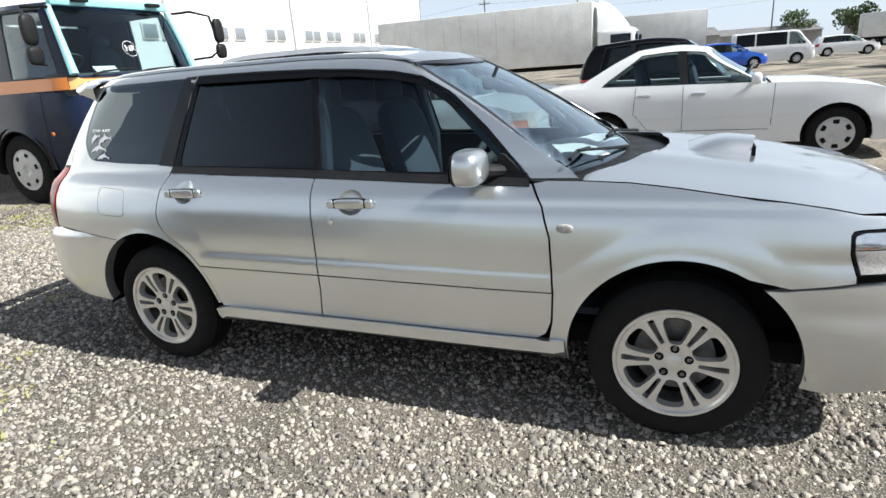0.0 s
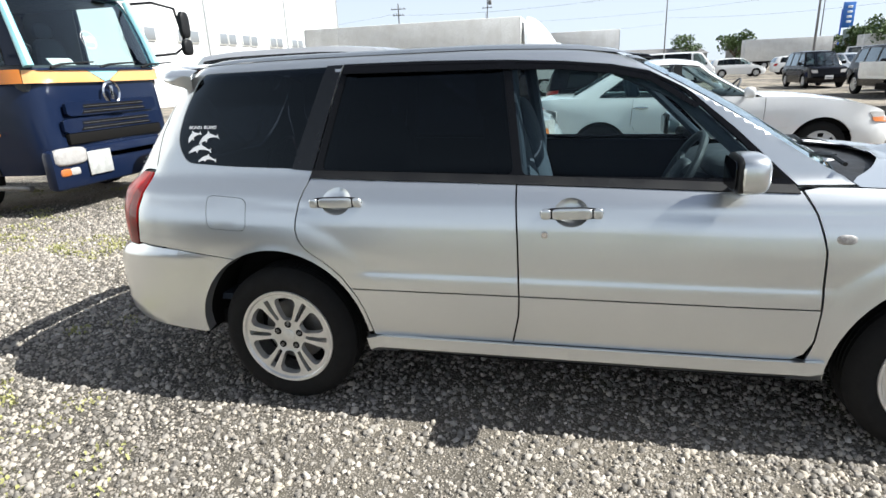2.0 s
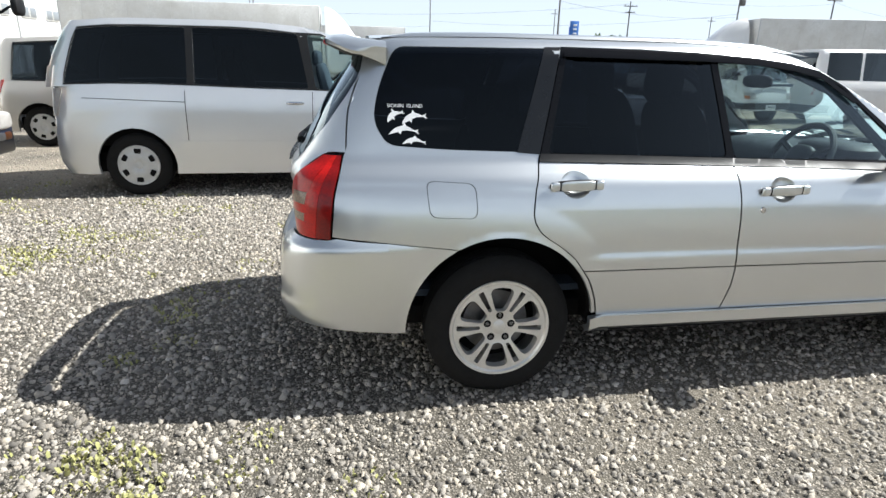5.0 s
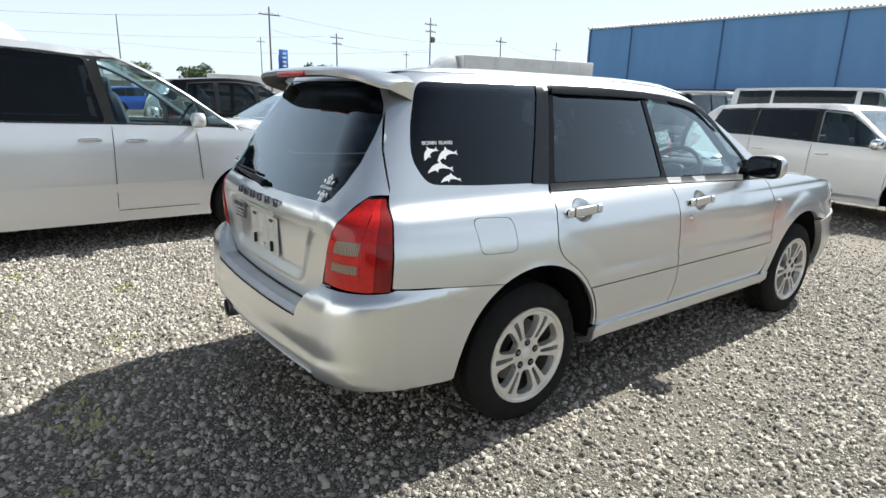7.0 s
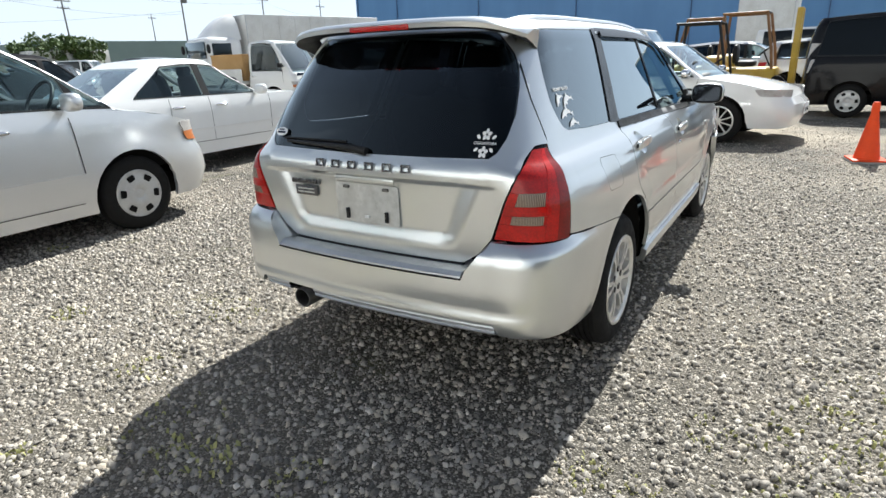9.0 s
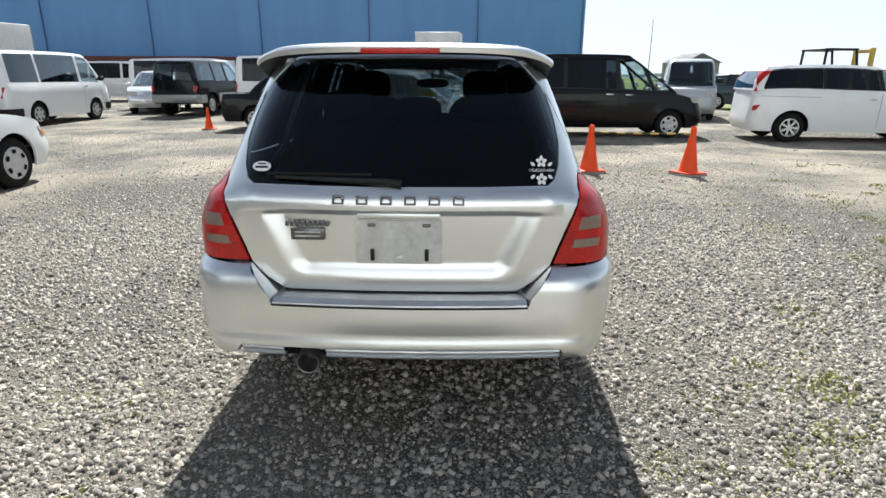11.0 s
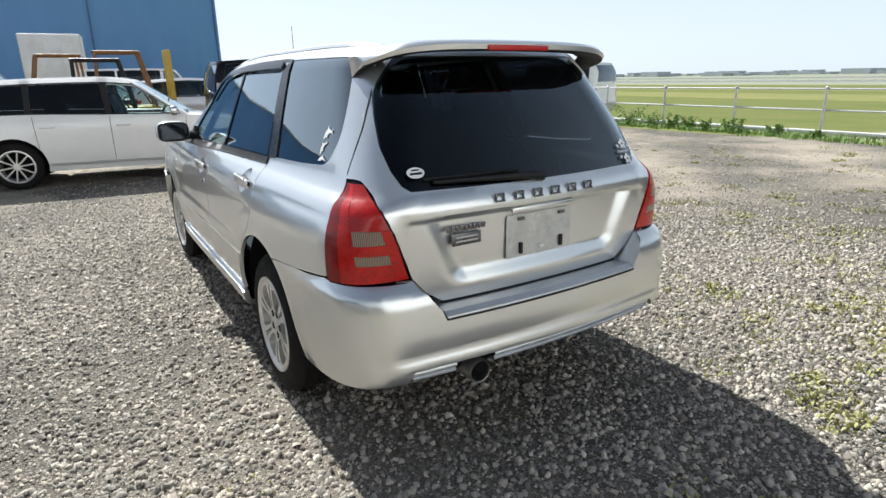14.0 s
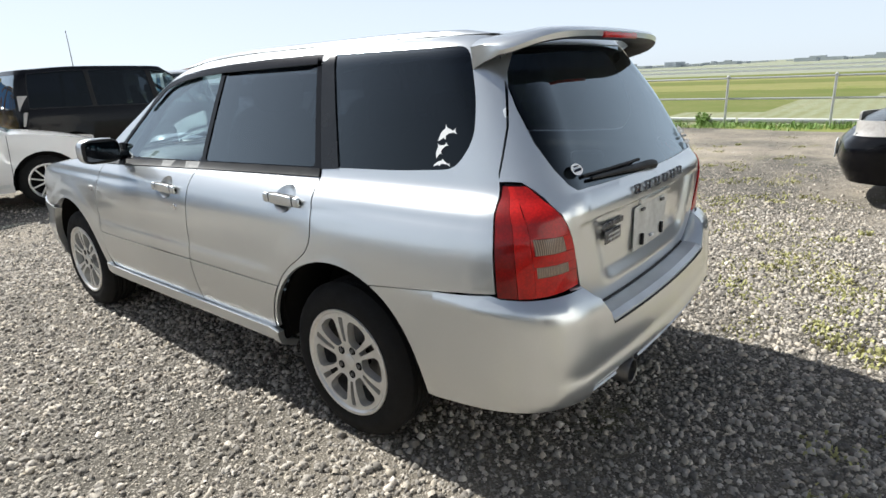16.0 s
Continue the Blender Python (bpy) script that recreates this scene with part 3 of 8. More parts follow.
def rise(d, soft, height, reach):
    """A step of that height, d metres inside its edge: sharp at the edge, then rounding off."""
    k = soft * math.log1p(math.exp(min(30.0, d / soft)))
    return height * (1 - math.exp(-k / reach))


def soft_max(a, b, k=0.003):
    return 0.5 * (a + b + math.sqrt((a - b) ** 2 + k * k) - k)


def flare(x, z):
    """The haunches over the wheels, the line along the flank that runs into them, and the rib between them."""
    rr, rf = math.hypot(x - ARCH_R[0], z - ARCH_R[1]), math.hypot(x - ARCH_F[0], z - ARCH_F[1])
    back = 0.552 - rr
    if x < ARCH_R[0]:
        back = max(back, 0.889 + 0.043 * ramp(-1.26, -1.6, x) - z)
    v = rise(back, 0.004, 0.0115, 0.055) * ramp(-2.0, -1.62, x)
    v = soft_max(v, rise(0.532 - rf, 0.010, 0.024, 0.050) * ramp(2.15, 1.75, x))
    v = soft_max(v, rise(0.897 - 0.045 * ramp(0.95, 1.35, x) - z, 0.010, 0.009, 0.034) * ramp(0.05, 0.7, x) * ramp(0.60, 0.80, z))
    rib = rise(0.660 - z, 0.006, 0.012, 0.016) * ramp(-1.25, -0.80, x) * ramp(0.98, 0.80, x)
    return soft_max(v, rib) + 0.004 * (1 - ramp(0.395, 0.43, min(rr, rf)))


def w_body(x, z):
    drop = ROOF_DROP(x) * ramp(1.05, 1.3, z)
    groove = -0.0045 * math.exp(-((z - 0.912 - 0.028 * ramp(-0.9, -1.5, x)) / 0.018) ** 2) * max(ramp(-2.2, -1.9, x) * ramp(-1.02, -1.18, x), ramp(0.1, 0.6, x))
    return W_LOW(z + drop) * TAPER(x) + flare(x, z) + groove


R_GATE = curve((0.55, -2.10), (0.62, -2.125), (0.70, -2.135), (0.80, -2.14), (0.90, -2.142), (0.96, -2.140), (1.02, -2.112), (1.10, -2.065), (1.25, -1.98), (1.42, -1.86), (1.52, -1.78))
R_BUMP = curve((0.28, -2.12), (0.36, -2.185), (0.405, -2.220), (0.44, -2.223), (0.475, -2.2155), (0.53, -2.217), (0.60, -2.212), (0.66, -2.206), (0.688, -2.197), (0.708, -2.180), (0.727, -2.152), (0.745, -2.122))
F_LOW = curve((0.25, 2.10), (0.4, 2.18), (0.55, 2.20), (0.68, 2.16), (0.80, 2.12), (0.95, 2.05))
F_GLASS = curve((0.90, 1.10), (1.00, 1.045), (1.10, 0.89), (1.20, 0.735), (1.30, 0.565), (1.40, 0.375), (1.47, 0.225), (1.52, 0.08))
BODY = Shell(w_body, R_GATE, F_LOW, (0.30, 0.235, 0.72), (0.55, 0.40, 0.72), 0.10, 0.16)
BUMP = Shell(lambda x, z: w_body(x, z) + (0.003 + 0.013 * ramp(0.738, 0.690, z)) * ramp(-1.5, -1.80, x), R_BUMP, F_LOW, (0.42, 0.27, 0.74), (0.55, 0.40, 0.72), 0.10, 0.16)
CABIN = Shell(w_body, R_GATE, F_GLASS, (0.30, 0.235, 0.72), (0.12, 0.10, 0.66), 0.10, 0.42)
for form in (BODY, BUMP, CABIN):
    form.exact = True
A_EDGE = curve((0.98, 0.732), (1.10, 0.678), (1.25, 0.604), (1.40, 0.522), (1.47, 0.470))


def top_z(x):
    return 1.512 - ROOF_DROP(x)


def gate_dent(x, y, z):
    """The hollow for the number plate below the handle bar."""
    y = abs(y)
    wide = 0.415 + 0.43 * (z - 0.70)
    side = 1 - ramp(wide - 0.085, wide + 0.012, y)
    hollow = side * ramp(0.672, 0.745, z) * ramp(0.938, 0.918, z)
    bar = 0.010 * ramp(0.926, 0.942, z) * ramp(1.022, 1.0, z) * (1 - ramp(0.535, 0.60, y))
    return -0.026 * hollow + bar


def silver_car(at):
    car = thing("estate_car", "silver metallic five-door estate car with smoked rear windows, parked on gravel", "car", at=at)
    P = lambda name, bm, mat, label="", par=car, **k: part(name, bm, mat, par, label, **k)
    a_r, a_f = arc(*ARCH_R, ARCH, 7, 118, 20), arc(*ARCH_F, ARCH, 52, 188, 20)
    # side: quarter panel, roof rail and front pillar in one pressing
    frame_edge = [(0.735, 1.008), (0.54, 1.198), (0.36, 1.352), (0.24, 1.408), (0.10, 1.437), (-0.08, 1.456), (-0.3, 1.470), (-0.63, 1.480), (-0.99, 1.482)]
    front_edge = [(CABIN.uy(A_EDGE(z), z, 1), z) for z in (1.46, 1.40, 1.32, 1.24, 1.16, 1.08, 1.01)]
    roof_edge = [(x, top_z(x)) for x in (-1.775, -1.5, -1.2, -0.9, -0.6, -0.3, -0.1, 0.05, 0.12)]
    d_seam = [(CABIN.ux(-1.925, 1.085), 1.085), (CABIN.ux(-1.875, 1.22), 1.22), (CABIN.ux(-1.815, 1.38), 1.38)]
    side = [(CABIN.ux(-1.953, 0.750), 0.750), (CABIN.ux(-1.938, 0.9), 0.90), (CABIN.ux(-1.902, 1.04), 1.04), (CABIN.ux(-1.887, 1.085), 1.085)] + d_seam[1:] + roof_edge + front_edge + frame_edge + \
        [(DOOR_BACK(z) - 0.003, z) for z in (1.056, 1.0, 0.93, 0.87, 0.83, 0.80, 0.775, 0.752, 0.725, 0.70, 0.67, 0.637, 0.588, 0.545, 0.50, 0.45, 0.39)] + a_r
    qglass = rounded([(-1.735, 1.090), (-1.775, 1.185), (-1.748, 1.31), (-1.685, 1.468), (-1.008, 1.474), (-1.128, 1.064), (-1.5, 1.074)], 0.05)
    fuel = rounded([(-1.585, 0.965), (-1.385, 0.953), (-1.380, 0.818), (-1.572, 0.826)], 0.035)
    b = CABIN.panel(side, (qglass, fuel), 0.022, (-1,))
    P("side_panel", b, M_SILVER)
    P("side_panel", CABIN.panel(side, (qglass,), 0.022, (1,)), M_SILVER)
    grow = lambda poly, k: [((x - sum(p[0] for p in poly) / len(poly)) * k + sum(p[0] for p in poly) / len(poly), (z - sum(p[1] for p in poly) / len(poly)) * k + sum(p[1] for p in poly) / len(poly)) for x, z in poly]
    P("fuel_flap", CABIN.panel(grow(fuel, 0.972), (), 0.05, (-1,)), M_SILVER)
    for sd in (-1, 1):
        P("quarter_window", CABIN.panel(grow(qglass, 0.995), (), 0.06, (sd,), -0.003, 0.0), M_TINT, "smoked glass")
    # black window surround with the door glasses
    belt = [(-1.100, 1.050), (-0.7, 1.040), (-0.24, 1.028), (0.3, 1.012), (0.735, 1.000)]
    surround = [(x, z) for x, z in belt] + [(x + 0.004, z - 0.003) for x, z in frame_edge[1:]]
    rglass = rounded([(-1.064, 1.060), (-0.254, 1.042), (-0.312, 1.460), (-0.962, 1.471)], 0.03)
    fglass = rounded([(-0.220, 1.039), (-0.280, 1.459), (-0.08, 1.446), (0.10, 1.426), (0.24, 1.396), (0.36, 1.336), (0.535, 1.174), (0.612, 1.098), (0.612, 1.026)], 0.025)
    for sd in (-1, 1):
        P("window_surround", CABIN.panel(surround, (rglass, fglass), 0.05, (sd,), -0.001, 0.012), M_GLOSSBLK, "black window frame")
        P("rear_door_glass", CABIN.panel(grow(rglass, 0.995), (), 0.07, (sd,), -0.006, 0.0), M_TINT, "smoked glass")
        P("front_door_glass", CABIN.panel(grow(fglass, 0.995), (), 0.07, (sd,), -0.006, 0.0), M_CLEAR, "clear glass")
        P("window_visor", CABIN.panel([(-0.985, 1.443), (-0.33, 1.436), (-0.08, 1.425), (0.10, 1.404), (0.24, 1.373), (0.40, 1.272), (0.42, 1.28), (0.25, 1.390), (0.10, 1.424), (-0.08, 1.443), (-0.3, 1.457), (-0.975, 1.470)], (), 0.06, (sd,), 0.012, 0.006), M_GLOSSBLK, "black rain visor")
        P("pillar_trim", CABIN.panel([(-1.200, 1.064), (-1.104, 1.057), (-0.992, 1.480), (-1.062, 1.478)], (), 0.05, (sd,), 0.003, 0.006), M_PILLAR, "black satin pillar trim")
        P("belt_moulding", CABIN.panel([(-1.108, 1.031), (-0.7, 1.022), (-0.24, 1.0105), (0.3, 0.997), (0.738, 0.986), (0.726, 1.010), (0.3, 1.024), (-0.24, 1.040), (-0.7, 1.052), (-1.100, 1.060)], (), 0.03, (sd,), 0.007, 0.012), M_BLACK, "black belt strip")
    # doors, with a sill moulding below the groove
    fd = [(0.742, 0.990), (0.785, 0.915), (0.818, 0.80), (0.828, 0.585), (-0.218, 0.588), (-0.224, 0.80), (-0.236, 1.012)]
    fm = [(0.829, 0.5805), (0.822, 0.46), (0.800, 0.405), (0.765, 0.380), (-0.243, 0.380), (-0.220, 0.50), (-0.217, 0.5835)]
    rd = [(-0.243, 1.014), (-0.231, 0.80), (-0.225, 0.588)] + [(DOOR_BACK(z) + 0.003, z) for z in (0.588, 0.637, 0.67, 0.70, 0.725, 0.752, 0.775, 0.80, 0.83, 0.87, 0.93, 1.034)]
    rm = [(-0.224, 0.5835), (-0.227, 0.50), (-0.250, 0.380)] + [(DOOR_BACK(z) + 0.003, z) for z in (0.376, 0.41, 0.45, 0.50, 0.545, 0.5835)]
    for sd in (-1, 1):
        for up, lo, hx in ((fd, fm, -0.03), (rd, rm, -0.97)):
            hz = 0.915 if hx > -0.5 else 0.945
            rim = [(hx + 0.064 * math.cos(a), hz + 0.052 * math.sin(a)) for a in (2 * math.pi * k / 40 for k in range(40))]
            door = P("door", BODY.panel(up, (rim,), 0.016, (sd,), 0, 0.006), M_SILVER)
            P("door_moulding", BODY.panel(lo, (), 0.026, (sd,), 0.0025), M_SILVER, par=door)
            # a round cup pressed into the door, with the handle across it
            b = bmesh.new()
            rings = []
            for k in range(1, 9):
                f = k / 8
                rings.append([b.verts.new((x, sd * (BODY.point(x, z)[1] - 0.022 * (1 - f ** 2.6)), z)) for x, z in ((hx + (px - hx) * f, hz + (pz - hz) * f) for px, pz in rim)])
            for p, q in zip(rings, rings[1:]):
                for k in range(40):
                    b.faces.new((p[k], p[(k + 1) % 40], q[(k + 1) % 40], q[k]))
            b.faces.new(rings[0])
            bmesh.ops.recalc_face_normals(b, faces=b.faces)
            face_out(b, (hx, 0, hz))
            P("handle_cup", b, M_SILVER, par=door, angle=50)
            yy = BODY.point(hx, hz)[1]
            hm = Matrix.Rotation(radians(-1.5), 3, "Y")
            b = bmesh.new()
            blob(b, (0.231, 0.024, 0.0455), (hx, sd * (yy + 0.009), hz), 3.0, 32, 12, rot=hm)
            h = P("door_handle", b, M_BLACK, "silver pull handle edged in black", par=door)
            for x0, wd in ((hx + 0.003, 0.148), (hx - 0.0925, 0.039), (hx + 0.0965, 0.035)):
                b = bmesh.new()
                blob(b, (wd, 0.022, 0.042 if wd > 0.1 else 0.039), (x0, sd * (yy + 0.0125), hz + 0.0265 * (x0 - hx) - 0.001), 5.0 if wd > 0.1 else 3.4, 28, 14, rot=hm)
                P("grip" if wd > 0.1 else "handle_end", b, M_SILVER, par=h)
        b = bmesh.new()
        lathe(b, [(0.0, -0.004), (0.012, -0.004), (0.014, 0.0), (0.0145, 0.004)], 20)
        o = P("door_lock", b, M_CHROME, "round chrome key lock")
        o.matrix_basis = pose(-0.126, sd * (BODY.point(-0.126, 0.833)[1] + 0.001), 0.833, 0, 0, 0 if sd < 0 else 180)
        b = bmesh.new()
        blob(b, (0.062, 0.018, 0.034), (0.878, sd * BODY.point(0.878, 0.838)[1], 0.838))
        P("side_marker", b, M_CLEARL, "clear side lamp")
        # sill skirt
        sk = Shell(lambda x, z: W_LOW(0.4) * TAPER(x) + 0.022 - 0.10 * ramp(0.315, 0.25, z) + 0.004 * ramp(0.33, 0.36, z), R_GATE, F_LOW)
        P("side_skirt", sk.panel([(-0.868, 0.362), (-0.862, 0.300), (-0.845, 0.258), (0.86, 0.252), (0.876, 0.29), (0.872, 0.378), (0.8, 0.375), (-0.80, 0.375)], (), 0.05, (sd,), 0, 0.03), M_SILVER)
    for cx, cz in (ARCH_R, ARCH_F):
        for sd in (-1, 1):
            b = bmesh.new()
            bow = arc(cx, cz, ARCH + 0.008, -3, 183, 24)
            rows = [[b.verts.new((x, sd * y, z)) for y in (0.795, 0.70, 0.56)] for x, z in bow]
            for p, q in zip(rows, rows[1:]):
                for k in range(2):
                    b.faces.new((p[k], q[k], q[k + 1], p[k + 1]))
            b.faces.new([r[2] for r in rows])
            P("arch_liner", b, M_UNDER, "black wheel arch liner")
    # tailgate with its glass
    tail_in = [(0.562, 0.735), (0.584, 0.80), (0.605, 0.86), (0.620, 0.90), (0.636, 0.94), (0.648, 0.975), (0.654, 1.008), (0.656, 1.041)]
    gl = [(0.0, 1.470), (0.40, 1.466), (0.480, 1.448), (0.520, 1.40), (0.538, 1.35), (0.565, 1.27), (0.584, 1.17), (0.578, 1.09), (0.560, 1.045), (0.535, 1.026), (0.3, 1.022), (0.0, 1.020)]
    G = lambda y, z: (CABIN.uy(y if y > 0 else -0.25, z), z)
    gate = [G(0, 0.618), G(0.36, 0.620), G(0.44, 0.632), G(0.50, 0.672)] + [(G(y, z)[0] - 0.007, z) for y, z in tail_in] + \
        [(CABIN.ux(-1.962, 1.062), 1.062), (CABIN.ux(-1.93, 1.064), 1.064), (CABIN.ux(-1.893, 1.062), 1.062), (CABIN.ux(-1.893, 1.093), 1.093), (CABIN.ux(-1.882, 1.22), 1.22), (CABIN.ux(-1.822, 1.38), 1.38), (CABIN.ux(-1.782, 1.495), 1.495), G(0.3, 1.497), G(0, 1.497)] + [G(y, z) for y, z in gl]
    tg = P("tailgate", CABIN.panel(gate, (), 0.016, (-1, 1), 0, 0.02, gate_dent), M_SILVER)
    P("rear_window", CABIN.panel([G(max(0, y - 0.003 * (y > 0)), z) for y, z in gl], (), 0.05, (-1, 1), -0.004, 0.0), M_TINT2, "smoked rear glass", par=tg)
    # tail lamps
    lamp = [(CABIN.ux(-1.959, 0.742), 0.742), (CABIN.ux(-1.944, 0.9), 0.90), (CABIN.ux(-1.908, 1.045), 1.045), (CABIN.ux(-1.913, 1.056), 1.056), (CABIN.ux(-1.955, 1.054), 1.054)] + [G(y, z) for y, z in tail_in[::-1]]
    bulge = lambda x, y, z: 0.005 * math.sin((z - 0.735) * math.pi / 0.34)
    inner_y = curve(*[(z, y) for y, z in tail_in])
    lamp_x = curve((0.742, -1.957), (0.90, -1.942), (1.045, -1.906), (1.06, -1.905))
    for sd in (-1, 1):
        tl = P("tail_lamp", CABIN.panel(lamp, (), 0.022, (sd,), -0.010, 0.03, bulge), M_GLOSSBLK, "red tail lamp with two clear bands, black-edged")

        def across(k, z):
            """A place on the lamp at height z, from its inner edge (0) to the edge on the flank (1)."""
            u0, u1 = G(inner_y(z), z)[0] + 0.005, CABIN.ux(lamp_x(z), z) - 0.005
            return (u0 + (u1 - u0) * k, z)
        cut = lambda k0, k1, z0, z1, n=7: [across(k0, z0 + (z1 - z0) * i / n) for i in range(n + 1)] + [across(k1, z1 - (z1 - z0) * i / n) for i in range(n + 1)]
        P("side_lens", CABIN.panel(cut(0.80, 1, 0.739, 1.051), (), 0.022, (sd,), 0.001, 0.016, bulge), M_REDDARK, "dark red side lens", par=tl)
        P("bright_strip", CABIN.panel(cut(0.60, 0.795, 0.739, 1.051), (), 0.022, (sd,), 0.0016, 0.016, bulge), M_RED, "bright red strip lens", par=tl)
        for z0, z1, mat, nm, lb in ((0.739, 0.800, M_RED, "red_lens", "red lens"), (0.801, 0.833, M_REVERSE, "reversing_lens", "ribbed clear lens"), (0.834, 0.868, M_RED, "red_lens", "red lens"),
                                    (0.869, 0.915, M_REVERSE, "reversing_lens", "ribbed clear lens"), (0.916, 1.051, M_REDMID, "upper_lens", "deep red upper lens")):
            k0, k1 = (0.13, 0.56) if mat is M_REVERSE else (0.0, 0.597)
            P(nm, CABIN.panel(cut(k0, k1, z0, z1), (), 0.018, (sd,), 0.001, 0.016, bulge), mat, lb, par=tl)
            if mat is M_REVERSE:
                P("red_lens", CABIN.panel(cut(0.0, 0.127, z0, z1), (), 0.018, (sd,), 0.001, 0.016, bulge), M_RED, "red lens", par=tl)
                P("red_lens", CABIN.panel(cut(0.563, 0.597, z0, z1), (), 0.018, (sd,), 0.001, 0.016, bulge), M_RED, "red lens", par=tl)
    # rear bumper
    B = lambda y, z: (BUMP.uy(y if y > 0 else -0.20, z), z)
    arc_low = arc(*ARCH_R, ARCH, 119, 182, 12)
    bumper = [(BUMP.ux(-1.936, 0.741), 0.741)] + arc_low + [(-1.70, 0.318), (BUMP.ux(-1.80, 0.330), 0.330), (BUMP.ux(-1.95, 0.345), 0.345), B(0.74, 0.365), B(0.62, 0.395), B(0.60, 0.432), B(0.3, 0.430), B(0, 0.428),
             B(0, 0.588), B(0.455, 0.590), B(0.475, 0.600), B(0.485, 0.628), B(0.53, 0.690), B(0.56, 0.728), (BUMP.ux(-1.97, 0.733), 0.733)]
    rb = P("rear_bumper", BUMP.panel(bumper, (), 0.035, (-1, 1), 0, 0.05), M_SILVER)
    eb = [BUMP.point(*B(y, z)) + (z,) for y, z in ((0.455, 0.590), (0.475, 0.600), (0.485, 0.628), (0.53, 0.690), (0.56, 0.728), (0.62, 0.733))]
    eg = [CABIN.point(*G(y, z)) + (z,) for y, z in ((0.43, 0.605), (0.452, 0.622), (0.482, 0.646), (0.525, 0.690), (0.55, 0.722), (0.60, 0.728))]
    for sd in (-1, 1):
        b = bmesh.new()
        rows = [[b.verts.new((p[0] + (q[0] + 0.02 - p[0]) * t, sd * (p[1] + (q[1] - p[1]) * t), p[2] + (q[2] - p[2]) * t - 0.001 + 0.006 * math.sin(math.pi * t))) for t in (0, 0.3, 0.6, 1)] for p, q in zip(eb, eg)]
        for p, q in zip(rows, rows[1:]):
            for k in range(3):
                b.faces.new((p[k], q[k], q[k + 1], p[k + 1]))
        face_out(b, (-2.0, sd * 0.8, 0.4))
        P("bumper_shoulder", b, M_SILVER, par=rb)
    b = bmesh.new()
    n = 16
    rows = []
    for i in range(n + 1):
        y = -0.468 + 0.936 * i / n
        rows.append([b.verts.new((x + 0.10 * y * y, y * s, z)) for x, s, z in ((-2.213, 1.0, 0.592), (-2.210, 1.0, 0.604), (-2.19, 1.0, 0.618), (-2.11, 1.02, 0.622), (-2.06, 1.02, 0.622))])
    for p, q in zip(rows, rows[1:]):
        for k in range(4):
            b.faces.new((p[k], q[k], q[k + 1], p[k + 1]))
    face_out(b, (-1.9, 0, 0.4))
    P("bumper_step", b, M_STEP, "silver scuffed step pad", par=rb)
    b = bmesh.new()
    edge = [(0.10 * y * y, y) for y in (-0.468 + 0.936 * i / 24 for i in range(25))]
    tube(b, [(-2.08, -0.474, 0.624)] + [(-2.2135 + dx, y, 0.594) for dx, y in edge] + [(-2.08, 0.474, 0.624)], 0.0042, 6)
    P("step_seam", b, M_BLACK, "black seam round the step pad", par=rb)
    # added black bar stands for the dark gap between tailgate and step
    b = bmesh.new()
    tube(b, [CABIN.point(*G(abs(y), 0.620))[:1] + (y, 0.622) for y in (-0.44 + 0.88 * i / 24 for i in range(25))], 0.0075, 6)
    P("gate_gap_bar", b, M_BLACK, "black bar added for the dark gap under the tailgate", par=tg)
    b = bmesh.new()
    ladder(b, [(-2.03, 0.70, 0.60), (-1.80, 0.74, 0.60)], 0.0, 6)
    P("bumper_core", b, M_UNDER, par=rb)
    for y0, y1 in ((-0.60, 0.275), (0.435, 0.60)):
        b = bmesh.new()
        rows = []
        for i in range(11):
            y = y0 + (y1 - y0) * i / 10
            xb = R_BUMP(0.40) + 0.10 * y * y
            rows.append([b.verts.new((xb + dx, y, z)) for dx, z in ((0.03, 0.426), (0.006, 0.424), (0.003, 0.418), (0.014, 0.400), (0.009, 0.395), (0.016, 0.387), (0.05, 0.384))])
        for p, q in zip(rows, rows[1:]):
            for k in range(6):
                b.faces.new((p[k], q[k], q[k + 1], p[k + 1]))
        face_out(b, (-1.9, 0, 0.40))
        P("bumper_lip", b, M_STEP, "dull silver lower bumper lip", par=rb)
    b = bmesh.new()
    box(b, (0.06, 1.12, 0.07), (-2.12, 0, 0.400), 0.02)
    P("bumper_slot", b, M_UNDER, par=rb)
    b = bmesh.new()
    lathe(b, [(0.046, 0.0), (0.043, -0.006), (0.039, -0.004), (0.038, 0.10), (0.0, 0.10)], 28, "X")
    lathe(b, [(0.046, 0.0), (0.046, 0.5)], 28, "X")
    bmesh.ops.translate(b, verts=b.verts, vec=(-2.205, 0.345, 0.368))
    P("exhaust_pipe", b, M_STEEL, "round steel tailpipe")
    # spoiler over the rear window
    b = bmesh.new()
    rows = []
    for i in range(45):
        t = math.sin(math.pi / 2 * (-1 + i / 22))
        y = 0.569 * t
        e = ramp(0.66, 1.0, abs(t))
        s = ramp(0.90, 0.80, abs(t))                    # a slot between the roof and the blade
        tip = -1.835 - 0.140 * math.sqrt(max(0.0, 1 - abs(t) ** 5)) + 0.012 * t * t
        zt = 1.512 - 0.012 * t * t - 0.046 * abs(t) ** 7
        zb = zt - 0.034 + 0.006 * e
        za = zt - 0.032 - 0.030 * e                      # the root runs down into the pillar at the ends
        fr = -1.72 - 0.100 * s
        at_ = lambda f: fr + (tip - fr) * f
